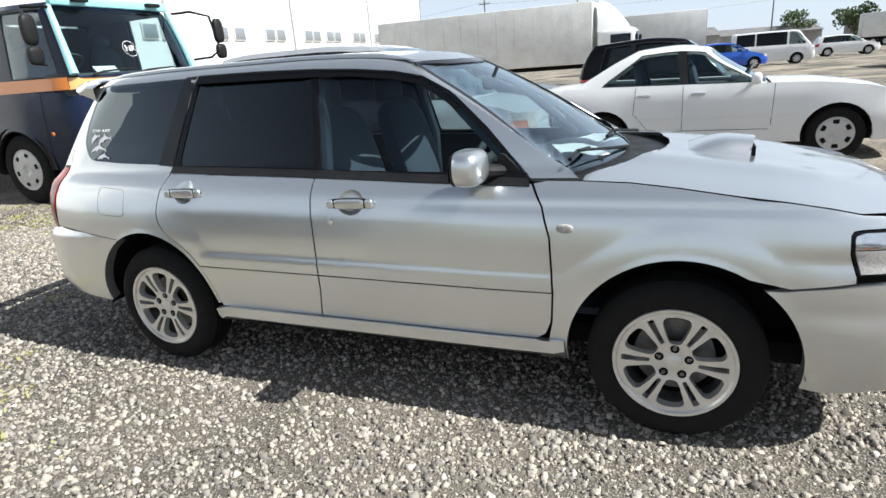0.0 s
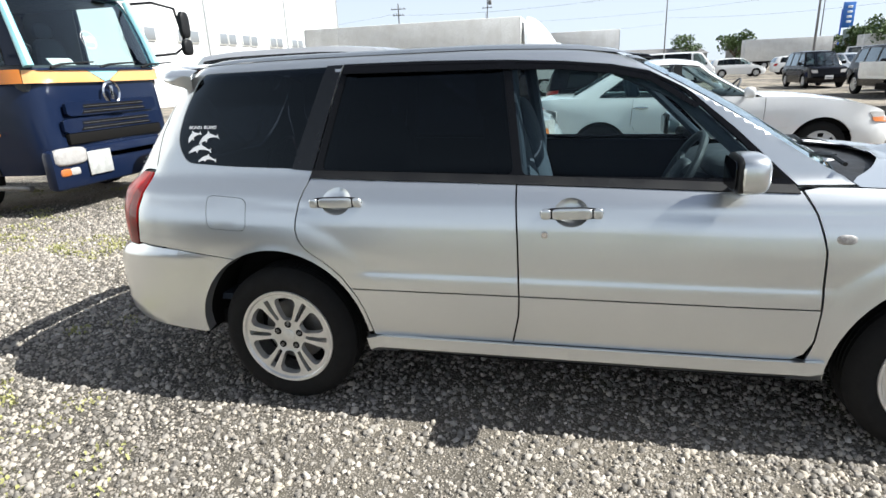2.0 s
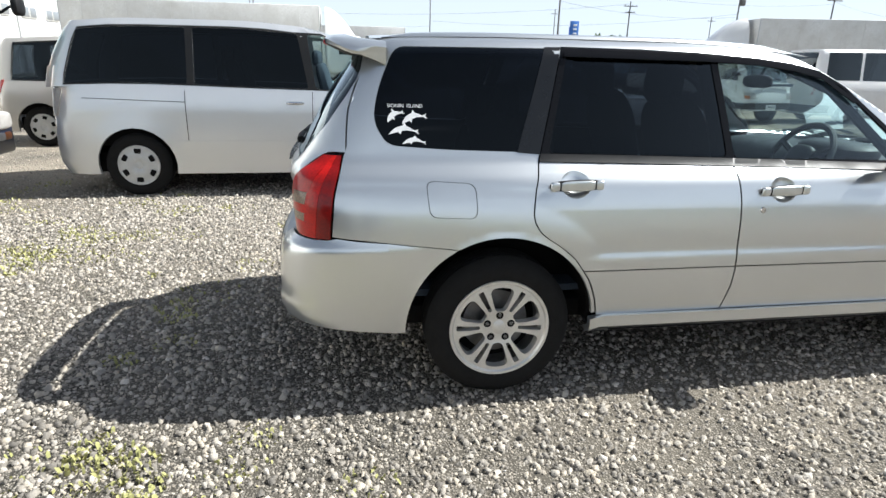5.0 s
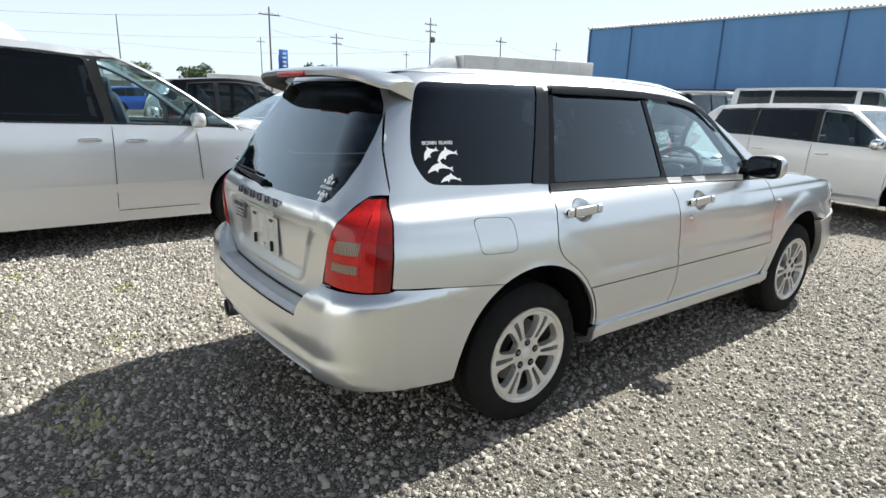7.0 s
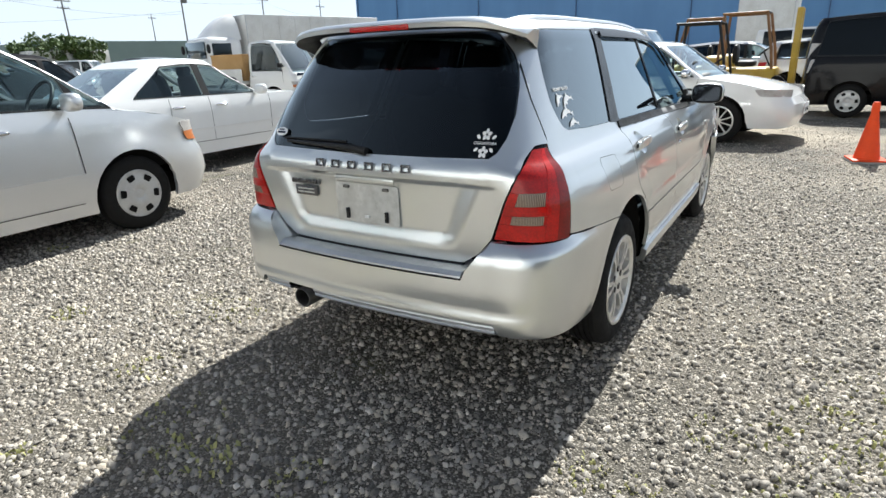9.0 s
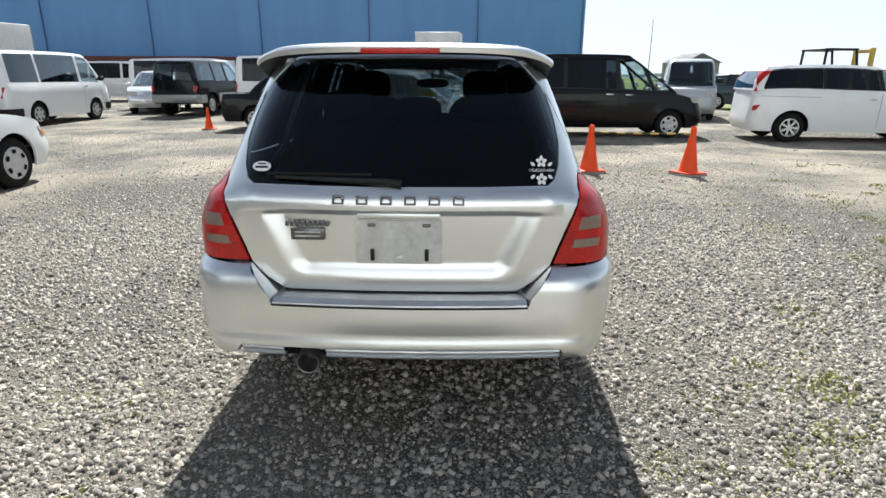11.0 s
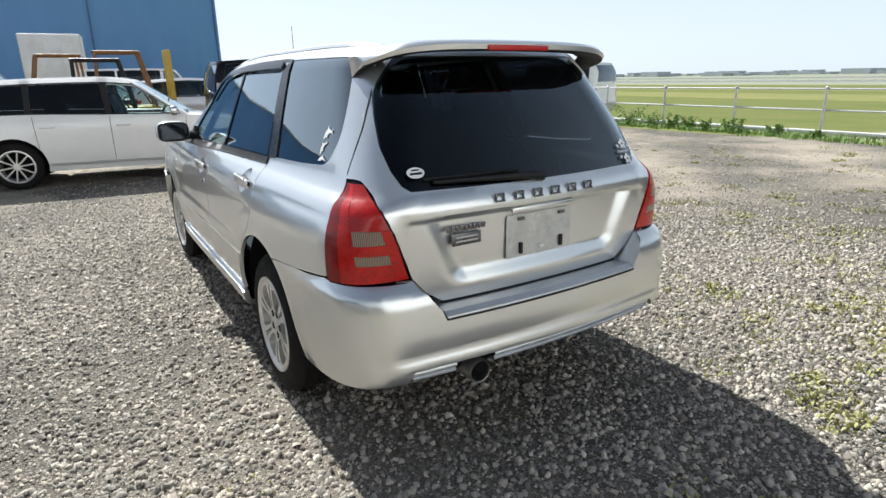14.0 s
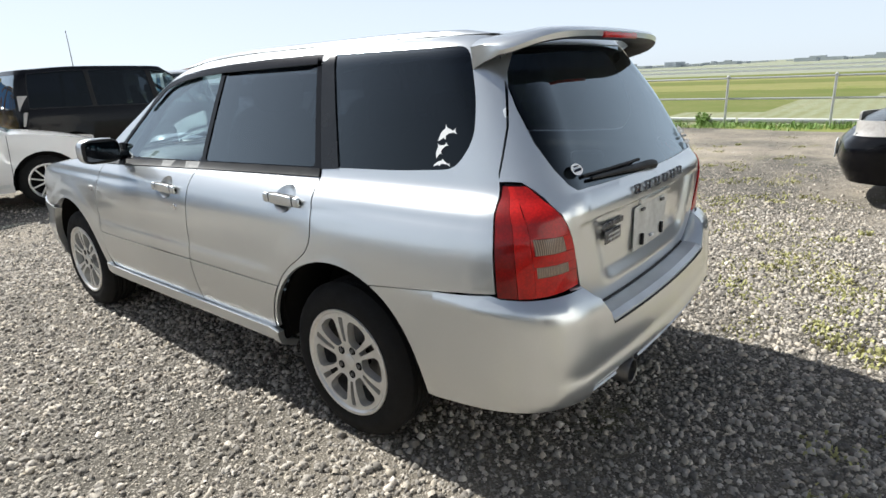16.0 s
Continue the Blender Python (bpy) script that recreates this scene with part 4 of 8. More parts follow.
        rows.append([b.verts.new((x, y * (1 - 0.012 * (z < zt - 0.02)), z)) for x, z in ((fr, zt + 0.006 - 0.012 * s), (at_(0.40), zt + 0.010), (at_(0.72), zt + 0.006), (at_(0.92), zt), (tip, zt - 0.010), (at_(0.985), zb + 0.006), (at_(0.86), zb), (at_(0.45), 0.6 * zb + 0.4 * za), (at_(0.02), za + 0.012 * s))])
    for p, q in zip(rows, rows[1:]):
        for k in range(5):
            b.faces.new((p[k], q[k], q[k + 1], p[k + 1]))
    under = [[tuple(v.co) for v in r[5:9]] for r in rows]
    b.faces.new(rows[0])
    b.faces.new(rows[-1][::-1])
    bmesh.ops.recalc_face_normals(b, faces=b.faces)
    sp = P("roof_spoiler", b, M_SILVER, "silver roof spoiler", par=tg)
    # the underside's shade is put into its colour: black instead of silver
    b = bmesh.new()
    rows = [[b.verts.new(v) for v in r] for r in under]
    for p, q in zip(rows, rows[1:]):
        for k in range(3):
            b.faces.new((p[k], q[k], q[k + 1], p[k + 1]))
    P("spoiler_underside", b, M_BLACK, "underside made black for its shade", par=sp)
    b = bmesh.new()
    box(b, (0.014, 0.285, 0.020), (-1.973, 0, 1.488), 0.004)
    P("high_brake_lamp", b, M_RED, "red strip lamp", par=sp)
    # bonnet, wings and nose
    H = lambda y, z: (BODY.uy(y if y > 0 else -0.25, z, 1), z)
    N = lambda pts: [(BODY.ux(x, z, 1) if x < 2.05 else x, z) for x, z in pts]
    hood_side = [(0.93, 0.998), (1.1, 0.992), (1.26, 0.976), (1.45, 0.951), (1.59, 0.935), (1.72, 0.913), (1.80, 0.895)]
    wing = N(hood_side) + [H(0.62, 0.868), H(0.60, 0.856)] + N([(1.806, 0.853), (1.780, 0.848), (1.772, 0.835), (1.775, 0.775), (1.80, 0.698), (1.80, 0.680), (1.62, 0.655)] + a_f[1:] +
        [(0.880, 0.300), (0.872, 0.378), (0.812, 0.378), (0.830, 0.46), (0.836, 0.585), (0.826, 0.80), (0.793, 0.915), (0.752, 0.992), (0.80, 1.0)])
    for sd in (-1, 1):
        P("front_wing", BODY.panel(wing, (), 0.016, (sd,)), M_SILVER)
    fbump = N([(1.60, 0.645), (1.82, 0.670)]) + [H(0.62, 0.70), H(0.40, 0.70), H(0.0, 0.70), H(0.0, 0.25), H(0.6, 0.25)] + N([(1.75, 0.25)] + arc(*ARCH_F, ARCH, -10, 50, 12))
    P("front_bumper", BODY.panel(fbump, (), 0.05, (-1, 1), 0.006, 0.04), M_SILVER)
    for sd in (-1, 1):
        hl = N([(1.810, 0.848), (1.784, 0.843), (1.777, 0.832), (1.780, 0.778), (1.806, 0.700)]) + [H(0.62, 0.706), H(0.42, 0.715), H(0.42, 0.84), H(0.60, 0.850)]
        hd = P("headlamp", BODY.panel(hl, (), 0.03, (sd,), -0.004, 0.03), M_GLOSSBLK, "clear headlamp in a dark surround")
        up = N([(1.812, 0.842), (1.788, 0.834), (1.785, 0.824), (1.787, 0.790)]) + [H(0.58, 0.792), H(0.46, 0.795), H(0.46, 0.834), H(0.60, 0.842)]
        P("lamp_bowl", BODY.panel(up, (), 0.03, (sd,), 0.002, 0.006), M_CHROME, "bright lamp bowl", par=hd)
        lo_ = N([(1.788, 0.785), (1.812, 0.709)]) + [H(0.60, 0.718), H(0.46, 0.722), H(0.46, 0.785)]
        P("lamp_lens", BODY.panel(lo_, (), 0.03, (sd,), 0.002, 0.006), M_CLEARL, "clear ribbed lens", par=hd)
    P("grille", BODY.panel([H(0.41, 0.715), H(0, 0.715), H(0, 0.85), H(0.41, 0.845)], (), 0.04, (-1, 1), -0.01, 0.02), M_BLACK, "black grille")
    edge = [(*BODY.point(*H(y, 0.86)), 0.862) for y in (0.0, 0.2, 0.4, 0.55)] + [(*BODY.point(x, z), z + 0.002) for x, z in N(hood_side)[::-1]]
    edge = [(x, y - 0.012 * (y > 0.6), z) for x, y, z in sorted(edge, key=lambda e: -e[0])]
    b = bmesh.new()
    fine = []
    for p, q in zip(edge, edge[1:]):
        fine += [tuple(Vector(p).lerp(Vector(q), k / 3)) for k in range(3)]
    ladder(b, fine + [edge[-1]], 0.075, 24)
    for v in b.verts:
        v.co.z += 0.012 * math.exp(-((abs(v.co.y) - 0.36) / 0.09) ** 2) * ramp(2.0, 1.7, v.co.x)
    for v in b.verts:
        v.co.x = max(v.co.x, 1.21 - 0.30 * (v.co.y / 0.68) ** 2)
    bmesh.ops.delete(b, geom=[f for f in b.faces if f.calc_area() < 2e-6 or max(v.co.x - 1.21 + 0.30 * (v.co.y / 0.68) ** 2 for v in f.verts) < 1e-5], context="FACES")
    P("bonnet", b, M_SILVER)
    b = bmesh.new()
    rows = []
    for i in range(13):
        t = i / 12
        x = 1.28 + 0.25 * t
        hw, hh = 0.185 - 0.015 * t, 0.066 * math.sin(min(1.0, t * 1.35 + 0.02) * math.pi / 2)
        base = 1.012 - 0.03 * t
        rows.append([b.verts.new((x + 0.03 * (1 - abs(s)) * t, hw * math.copysign(abs(s) ** 0.8, s), base + hh * (1 - abs(s) ** 3.2))) for s in (-1 + k / 8 for k in range(17))])
    for p, q in zip(rows, rows[1:]):
        for k in range(16):
            b.faces.new((p[k], q[k], q[k + 1], p[k + 1]))
    face_out(b, (1.5, 0, 0.9))
    sc = P("bonnet_scoop", b, M_SILVER, "silver bonnet air scoop")
    b = bmesh.new()
    box(b, (0.012, 0.30, 0.046), (1.545, 0, 1.004), 0.004)
    P("scoop_mouth", b, M_UNDER, "dark opening", par=sc)
    # cowl, windscreen and wipers
    b = bmesh.new()
    ladder(b, [(1.30, 0.30, 0.985), (1.22, 0.50, 0.985), (1.08, 0.62, 0.985), (0.96, 0.70, 0.987), (0.82, 0.70, 0.982)], 0.055, 16)
    cw = P("cowl", b, M_BLACK, "black plastic cowl")
    wz = (1.005, 1.06, 1.12, 1.18, 1.24, 1.30, 1.36, 1.42, 1.462)
    E = lambda y, z: (CABIN.uy(y if y > 0 else -0.25, z, 1), z)
    ws = [E(0, wz[0])] + [E(A_EDGE(z) - 0.012, z) for z in wz] + [E(0, wz[-1])]
    P("windscreen", CABIN.panel(ws, (), 0.06, (-1, 1), -0.004, 0.0), M_CLEAR, "clear glass")
    rim = [E(A_EDGE(z) + 0.002, z) for z in wz] + [E(0.25, 1.468), E(0, 1.468), E(0, 1.448), E(0.25, 1.448)] + [E(A_EDGE(z) - 0.022, z) for z in wz[::-1]]
    P("windscreen_seal", CABIN.panel(rim, (), 0.03, (-1, 1), 0.005, 0.008), M_GLOSSBLK, "black seal")
    for y0, y1, x0, x1 in ((-0.05, -0.60, 1.0, 0.93), (0.55, 0.02, 1.0, 0.99)):
        b = bmesh.new()
        tube(b, [(x0 + 0.03, y0, 1.02), (x0 - 0.02, (y0 + y1) / 2, 1.055), (x1 - 0.04, y1, 1.09)], [0.009, 0.007, 0.005], 6)
        tube(b, [(x1 - 0.035, y1 + 0.26, 1.06), (x1 - 0.045, y1, 1.085), (x1 - 0.05, y1 - 0.12, 1.075)], 0.008, 6)
        P("wiper", b, M_BLACK, "black wiper arm")
    # roof with its rails
    re = [(x, *(lambda p: (p,))(CABIN.point(x, top_z(x))[1]), top_z(x)) for x in (-1.78, -1.6, -1.4, -1.2, -1.0, -0.8, -0.6, -0.4, -0.2, -0.05, 0.05, 0.12)]
    re += [(*CABIN.point(*E(A_EDGE(z), z)), z) for z in (1.466,)] + [(CABIN.point(*E(y, 1.470))[0], y, 1.470) for y in (0.35, 0.2, 0.08)]
    re = [(x, y, z - 0.001) for x, y, z in sorted(re, key=lambda e: e[0])]
    b = bmesh.new()
    ladder(b, re, 0.13, 20)
    P("roof", b, M_SILVER)
    for sd in (-1, 1):
        b = bmesh.new()
        rows = []
        for i in range(19):
            t = i / 18
            x = -1.73 + 1.95 * t
            e = min(ramp(0, 0.07, t), ramp(1.0, 0.9, t))
            z = top_z(x) + 0.012
            yy = CABIN.point(x, top_z(x))[1] - 0.030
            rows.append([b.verts.new((x, sd * (yy + dy), z - 0.012 + dz * e + 0.003)) for dy, dz in ((0.028, 0.0), (0.020, 0.012), (0.006, 0.018), (-0.012, 0.017), (-0.028, 0.003))])
        for p, q in zip(rows, rows[1:]):
            for k in range(4):
                b.faces.new((p[k], q[k], q[k + 1], p[k + 1]))
        face_out(b, (-0.8, sd * 0.44, 1.4))
        P("roof_rail", b, M_SILVER, "low silver roof rail")
    # door mirrors
    for sd in (-1, 1):
        b = bmesh.new()
        blob(b, (0.125, 0.205, 0.136), (0.535, sd * 0.875, 1.074), 3.2, 24, 18)
        for v in b.verts:
            if v.co.x < 0.502:
                v.co.x = 0.502 + (v.co.x - 0.502) * 0.12
            v.co.z += 0.02 * (abs(v.co.y) - 0.88)
        mr = P("door_mirror", b, M_SILVER, "silver mirror housing")
        b = bmesh.new()
        blob(b, (0.040, 0.191, 0.126), (0.505, sd * 0.875, 1.074), 4.0, 24, 12)
        P("mirror_bezel", b, M_BLACK, par=mr)
        b = bmesh.new()
        slab(b, rounded([(-0.082, -0.046), (0.082, -0.05), (0.082, 0.05), (-0.082, 0.046)], 0.02), 0.003, Matrix.Translation((0.4840, sd * 0.875, 1.074)) @ Matrix.Rotation(radians(-90), 4, "Y") @ Matrix.Rotation(radians(90), 4, "Z"))
        P("mirror_glass", b, M_DARKMIRROR, "mirror glass, its dark reflection put into the colour", par=mr)
        b = bmesh.new()
        slab(b, rounded([(0.60, 0.995), (0.735, 0.985), (0.72, 1.005), (0.625, 1.10), (0.60, 1.10)], 0.012), 0.02, Matrix.Translation((0, sd * 0.715 + (0.01 if sd > 0 else 0.01), 0)) @ Matrix.Rotation(radians(90), 4, "X"))
        tube(b, [(0.62, sd * 0.70, 1.03), (0.56, sd * 0.80, 1.045)], 0.028, 10)
        P("mirror_foot", b, M_BLACK, par=mr)
    # wheels
    for x, y in ((ARCH_R[0], -0.822), (ARCH_F[0] - 0.012, -0.822)):
        WHEEL.put(car, x, y, 0.326, False, 2)
        WHEEL.put(car, x, -y, 0.326, True, 25)
    # floor, wheel housings and inner skins
    b = bmesh.new()
    box(b, (3.9, 1.34, 0.10), (0.0, 0, 0.34), 0.03)
    box(b, (1.55, 1.60, 0.12), (0.01, 0, 0.33), 0.03)
    P("underbody", b, M_UNDER, "dark underbody")
    inner = Shell(lambda x, z: W_LOW(z) * TAPER(x) - 0.035, R_GATE, F_LOW)
    for sd in (-1, 1):
        P("inner_skin", inner.panel([(-0.86, 0.36), (0.88, 0.36), (0.90, 0.99), (-0.5, 1.02), (-1.16, 1.03), (-1.20, 0.80), (-0.90, 0.66)], (), 0.12, (sd,), 0, 0.0), M_UNDER)
    for cx, cz in (ARCH_R, (ARCH_F[0] - 0.01, ARCH_F[1])):
        for sd in (-1, 1):
            b = bmesh.new()
            rows = []
            for a in range(-5, 186, 10):
                c, s = math.cos(radians(a)), math.sin(radians(a))
                rows.append([b.verts.new((cx + r * c, sd * y, cz + r * s)) for r, y in ((0.424, 0.80), (0.437, 0.76), (0.437, 0.52), (0.0, 0.52))])
            for p, q in zip(rows, rows[1:]):
                for k in range(3):
                    b.faces.new((p[k], p[k + 1], q[k + 1], q[k]))
            P("wheel_housing", b, M_UNDER)
    # rear trim: letters as plain blocks, badge, plate bay
    for i in range(6):
        b = bmesh.new()
        y = 0.215 - 0.43 * i / 5
        box(b, (0.008, 0.042, 0.007), (-2.148 + 0.10 * y * y, y, 0.992), 0.002)
        box(b, (0.008, 0.042, 0.007), (-2.155 + 0.10 * y * y, y, 0.968), 0.002)
        for dy in (-0.017, 0.017):
            box(b, (0.008, 0.007, 0.026), (-2.151 + 0.10 * y * y, y + dy, 0.980), 0.002)
        P("badge_block", b, M_BADGE, "dark chrome badge bar", par=tg)
    for k in range(9):
        b = bmesh.new()
        box(b, (0.006, 0.0145, 0.020), (-2.116, 0.412 - 0.0185 * k, 0.885), 0.002, Matrix.Rotation(radians(14), 3, "X"))
        P("model_badge", b, M_BADGE, "dark chrome badge mark", par=tg)
    b = bmesh.new()
    box(b, (0.006, 0.125, 0.044), (-2.116, 0.338, 0.845), 0.003)
    gb = P("grade_badge", b, M_BADGE, "dark rectangular badge", par=tg)
    for z in (0.853, 0.838):
        b = bmesh.new()
        box(b, (0.003, 0.095, 0.006), (-2.1205, 0.338, z), 0.001)
        P("badge_bar", b, M_PLATE, par=gb)
    b = bmesh.new()
    slab(b, rounded([(-0.160, -0.082), (0.160, -0.082), (0.160, 0.082), (-0.160, 0.082)], 0.01), 0.003, Matrix.Translation((-2.118, 0.003, 0.818)) @ Matrix.Rotation(radians(-90), 4, "Y") @ Matrix.Rotation(radians(90), 4, "Z"))
    pb = P("plate_bay", b, M_PLATE, "empty grimy number plate bay", par=tg)
    for y in (-0.10, 0.10):
        b = bmesh.new()
        box(b, (0.012, 0.014, 0.044), (-2.129, y, 0.772), 0.003)
        P("rubber_pad", b, M_BLACK, par=pb)
        b = bmesh.new()
        box(b, (0.010, 0.030, 0.012), (-2.128, y, 0.884), 0.003)
        P("plate_bracket", b, M_STEEL, par=pb)
    b = bmesh.new()
    box(b, (0.010, 0.022, 0.010), (-2.128, 0.0, 0.765), 0.002)
    P("plate_clip", b, M_STICKER, par=pb)
    b = bmesh.new()
    box(b, (0.012, 0.30, 0.02), (-2.133, 0, 0.920), 0.004)
    P("plate_lamp_bar", b, M_SILVER, par=tg)
    # rear wiper
    b = bmesh.new()
    tube(b, [(-2.115, -0.01, 1.030), (-2.118, 0.05, 1.040), (-2.105, 0.25, 1.046), (-2.085, 0.45, 1.050)], [0.018, 0.015, 0.010, 0.006], 8)
    tube(b, [(-2.100, 0.10, 1.062), (-2.09, 0.30, 1.062), (-2.070, 0.48, 1.060)], 0.006, 6)
    P("rear_wiper", b, M_BLACK, "black rear wiper", par=tg)
    # cabin
    b = bmesh.new()
    box(b, (3.0, 1.36, 0.03), (-0.5, 0, 0.45))
    P("cabin_floor", b, M_SEAT)
    for y in (-0.36, 0.36):
        b = bmesh.new()
        blob(b, (0.52, 0.50, 0.20), (0.02, y, 0.66), 4)
        seat = P("front_seat", b, M_SEAT, "dark cloth front seat")
        b = bmesh.new()
        blob(b, (0.16, 0.48, 0.62), (-0.28, y, 0.98), 3.4, rot=Matrix.Rotation(radians(-16), 3, "Y"))
        P("backrest", b, M_SEAT, par=seat)
        b = bmesh.new()
        blob(b, (0.10, 0.27, 0.19), (-0.40, y, 1.335), 3.2)
        for s in (-0.06, 0.06):
            tube(b, [(-0.385, y + s, 1.18), (-0.40, y + s, 1.30)], 0.006, 6)
        P("headrest", b, M_SEAT, par=seat)
    b = bmesh.new()
    blob(b, (0.48, 1.22, 0.18), (-0.80, 0, 0.68), 4)
    seat = P("rear_seat", b, M_SEAT, "dark cloth rear bench")
    b = bmesh.new()
    blob(b, (0.16, 1.22, 0.56), (-1.07, 0, 0.94), 4, rot=Matrix.Rotation(radians(-14), 3, "Y"))
    P("backrest", b, M_SEAT, par=seat)
    for y in (-0.36, 0.0, 0.36):
        b = bmesh.new()
        blob(b, (0.09, 0.24, 0.16), (-1.16, y, 1.25 - 0.03 * (y == 0)), 3.2)
        P("headrest", b, M_SEAT, par=seat)
    b = bmesh.new()
    blob(b, (0.62, 1.30, 0.34), (0.80, 0, 0.85), 3.5, 28, 20)
    blob(b, (0.26, 0.40, 0.10), (0.62, -0.36, 1.02), 3, 20, 12)
    dash = P("dashboard", b, M_DASH, "dark plastic dashboard")
    b = bmesh.new()
    ring = []
    for k in range(33):
        a = 2 * math.pi * k / 32
        ring.append(Matrix.Translation((0.40, -0.36, 0.98)) @ Matrix.Rotation(radians(-62), 4, "Y") @ Vector((0.185 * math.cos(a), 0.185 * math.sin(a), 0)))
    tube(b, ring, 0.016, 8, False)
    tube(b, [(0.40, -0.36, 0.98), (0.60, -0.36, 0.92)], 0.035, 10)
    for a in (0.4, 2.74, 4.71):
        tube(b, [(0.41, -0.36, 0.977), Matrix.Translation((0.40, -0.36, 0.98)) @ Matrix.Rotation(radians(-62), 4, "Y") @ Vector((0.18 * math.sin(a), 0.18 * math.cos(a), 0))], 0.018, 6)
    blob(b, (0.06, 0.16, 0.14), (0.405, -0.36, 0.98), 3, rot=Matrix.Rotation(radians(28), 3, "Y"))
    P("steering_wheel", b, M_DASH, "dark steering wheel")
    for x, y, w_, d_, a in ((0.84, -0.26, 0.21, 0.30, 18), (0.88, 0.12, 0.15, 0.22, -12)):
        b = bmesh.new()
        rows = [[b.verts.new((w_ * (i / 6 - 0.5), d_ * (k / 6 - 0.5), 0.006 * math.sin(i * 1.1 + k * 0.7) + 0.02 * abs(k / 6 - 0.5))) for k in range(7)] for i in range(7)]
        for p, q in zip(rows, rows[1:]):
            for k in range(6):
                b.faces.new((p[k], q[k], q[k + 1], p[k + 1]))
        bmesh.ops.transform(b, matrix=pose(x, y, 1.035, 0, 6, a), verts=b.verts)
        P("paper_sheet", b, M_PAPER, "white sheet on the dashboard")
    b = bmesh.new()
    blob(b, (0.03, 0.24, 0.07), (0.36, 0, 1.345), 3)
    tube(b, [(0.37, 0, 1.36), (0.40, 0, 1.42)], 0.01, 6)
    P("inside_mirror", b, M_DASH, "inside mirror")
    for sd in (-1, 1):
        for bot, top in (((-0.24, 1.03), (-0.30, 1.46)), ((-1.06, 1.05), (-0.98, 1.46))):
            b = bmesh.new()
            tube(b, [(bot[0], sd * 0.655, bot[1] - 0.3), (bot[0], sd * 0.650, bot[1]), (top[0], sd * 0.495, top[1])], 0.034, 8)
            P("inner_pillar", b, M_SEAT)
        b = bmesh.new()
        tube(b, [(0.68, sd * 0.655, 1.0), (0.34, sd * 0.545, 1.32), (0.10, sd * 0.48, 1.43)], 0.022, 8)
        P("inner_pillar", b, M_SEAT)
    b = bmesh.new()
    ladder(b, [(x, y - 0.03, z - 0.03) for x, y, z in re[1:-3]], 0.10, 8)
    P("headlining", b, M_SEAT, "dark headlining")
    return car, tg


WHEEL = Wheel(0.319, 0.212, 0.200, "twin")
CAR, CAR_GATE = silver_car(Matrix.Translation((0, -0.02, 0)))


def text_mesh(words, size):
    cu = bpy.data.curves.new("words", "FONT")
    cu.body, cu.size, cu.align_x, cu.align_y, cu.extrude = words, size, "CENTER", "CENTER", 0.0006
    ob = bpy.data.objects.new("words", cu)
    scene.collection.objects.link(ob)
    dg = bpy.context.evaluated_depsgraph_get()
    me = bpy.data.meshes.new_from_object(ob.evaluated_get(dg))
    bpy.data.objects.remove(ob)
    bm = bmesh.new()
    bm.from_mesh(me)
    bpy.data.meshes.remove(me)
    return bm


def on_form(bm, shell, u0, z0, sd, lift, flip=1):
    """Lays a flat mesh, in its own x and y, on the form of the car."""
    for v in bm.verts:
        u, z = u0 + flip * v.co.x, z0 + v.co.y
        x, y = shell.point(u, z)
        v.co = (x - (lift + v.co.z if u < -2.0 else 0), sd * (y + lift + v.co.z), z)
    bmesh.ops.recalc_face_normals(bm, faces=bm.faces)
    return bm


def sticker_mark(bm, cx, cy, length, height, turn, fins=False):
    """A plain swept leaf shape, or with fins a leaping dolphin outline."""
    if fins:
        form = [(-0.50, 0.00), (-0.42, 0.12), (-0.27, 0.27), (-0.08, 0.34), (0.0, 0.33), (0.09, 0.56), (0.14, 0.31), (0.27, 0.20), (0.38, 0.08), (0.46, 0.11), (0.55, 0.26), (0.50, 0.02), (0.55, -0.16), (0.43, -0.05),
                (0.33, -0.04), (0.15, -0.03), (-0.03, -0.06), (-0.10, -0.30), (-0.17, -0.09), (-0.30, -0.08), (-0.43, -0.05)]
        pts, low = [(length * x, height * y - 0.42 * length * x * x) for x, y in form], []
    else:
        pts = [(length * (k / 12 - 0.5), height * (0.75 * math.sin(math.pi * k / 12) ** 0.8 - 0.35 * math.sin(math.pi * k / 12))) for k in range(13)]
        low = [(length * (k / 12 - 0.5), -0.06 * height * math.sin(math.pi * k / 12)) for k in range(11, 0, -1)]
    c, s = math.cos(turn), math.sin(turn)
    V, F = fill([(cx + x * c - y * s, cy + x * s + y * c) for x, y in pts + low], (), 0.02)
    vs = [bm.verts.new((x, y, 0)) for x, y in V]
    for f in F:
        bm.faces.new([vs[i] for i in f])


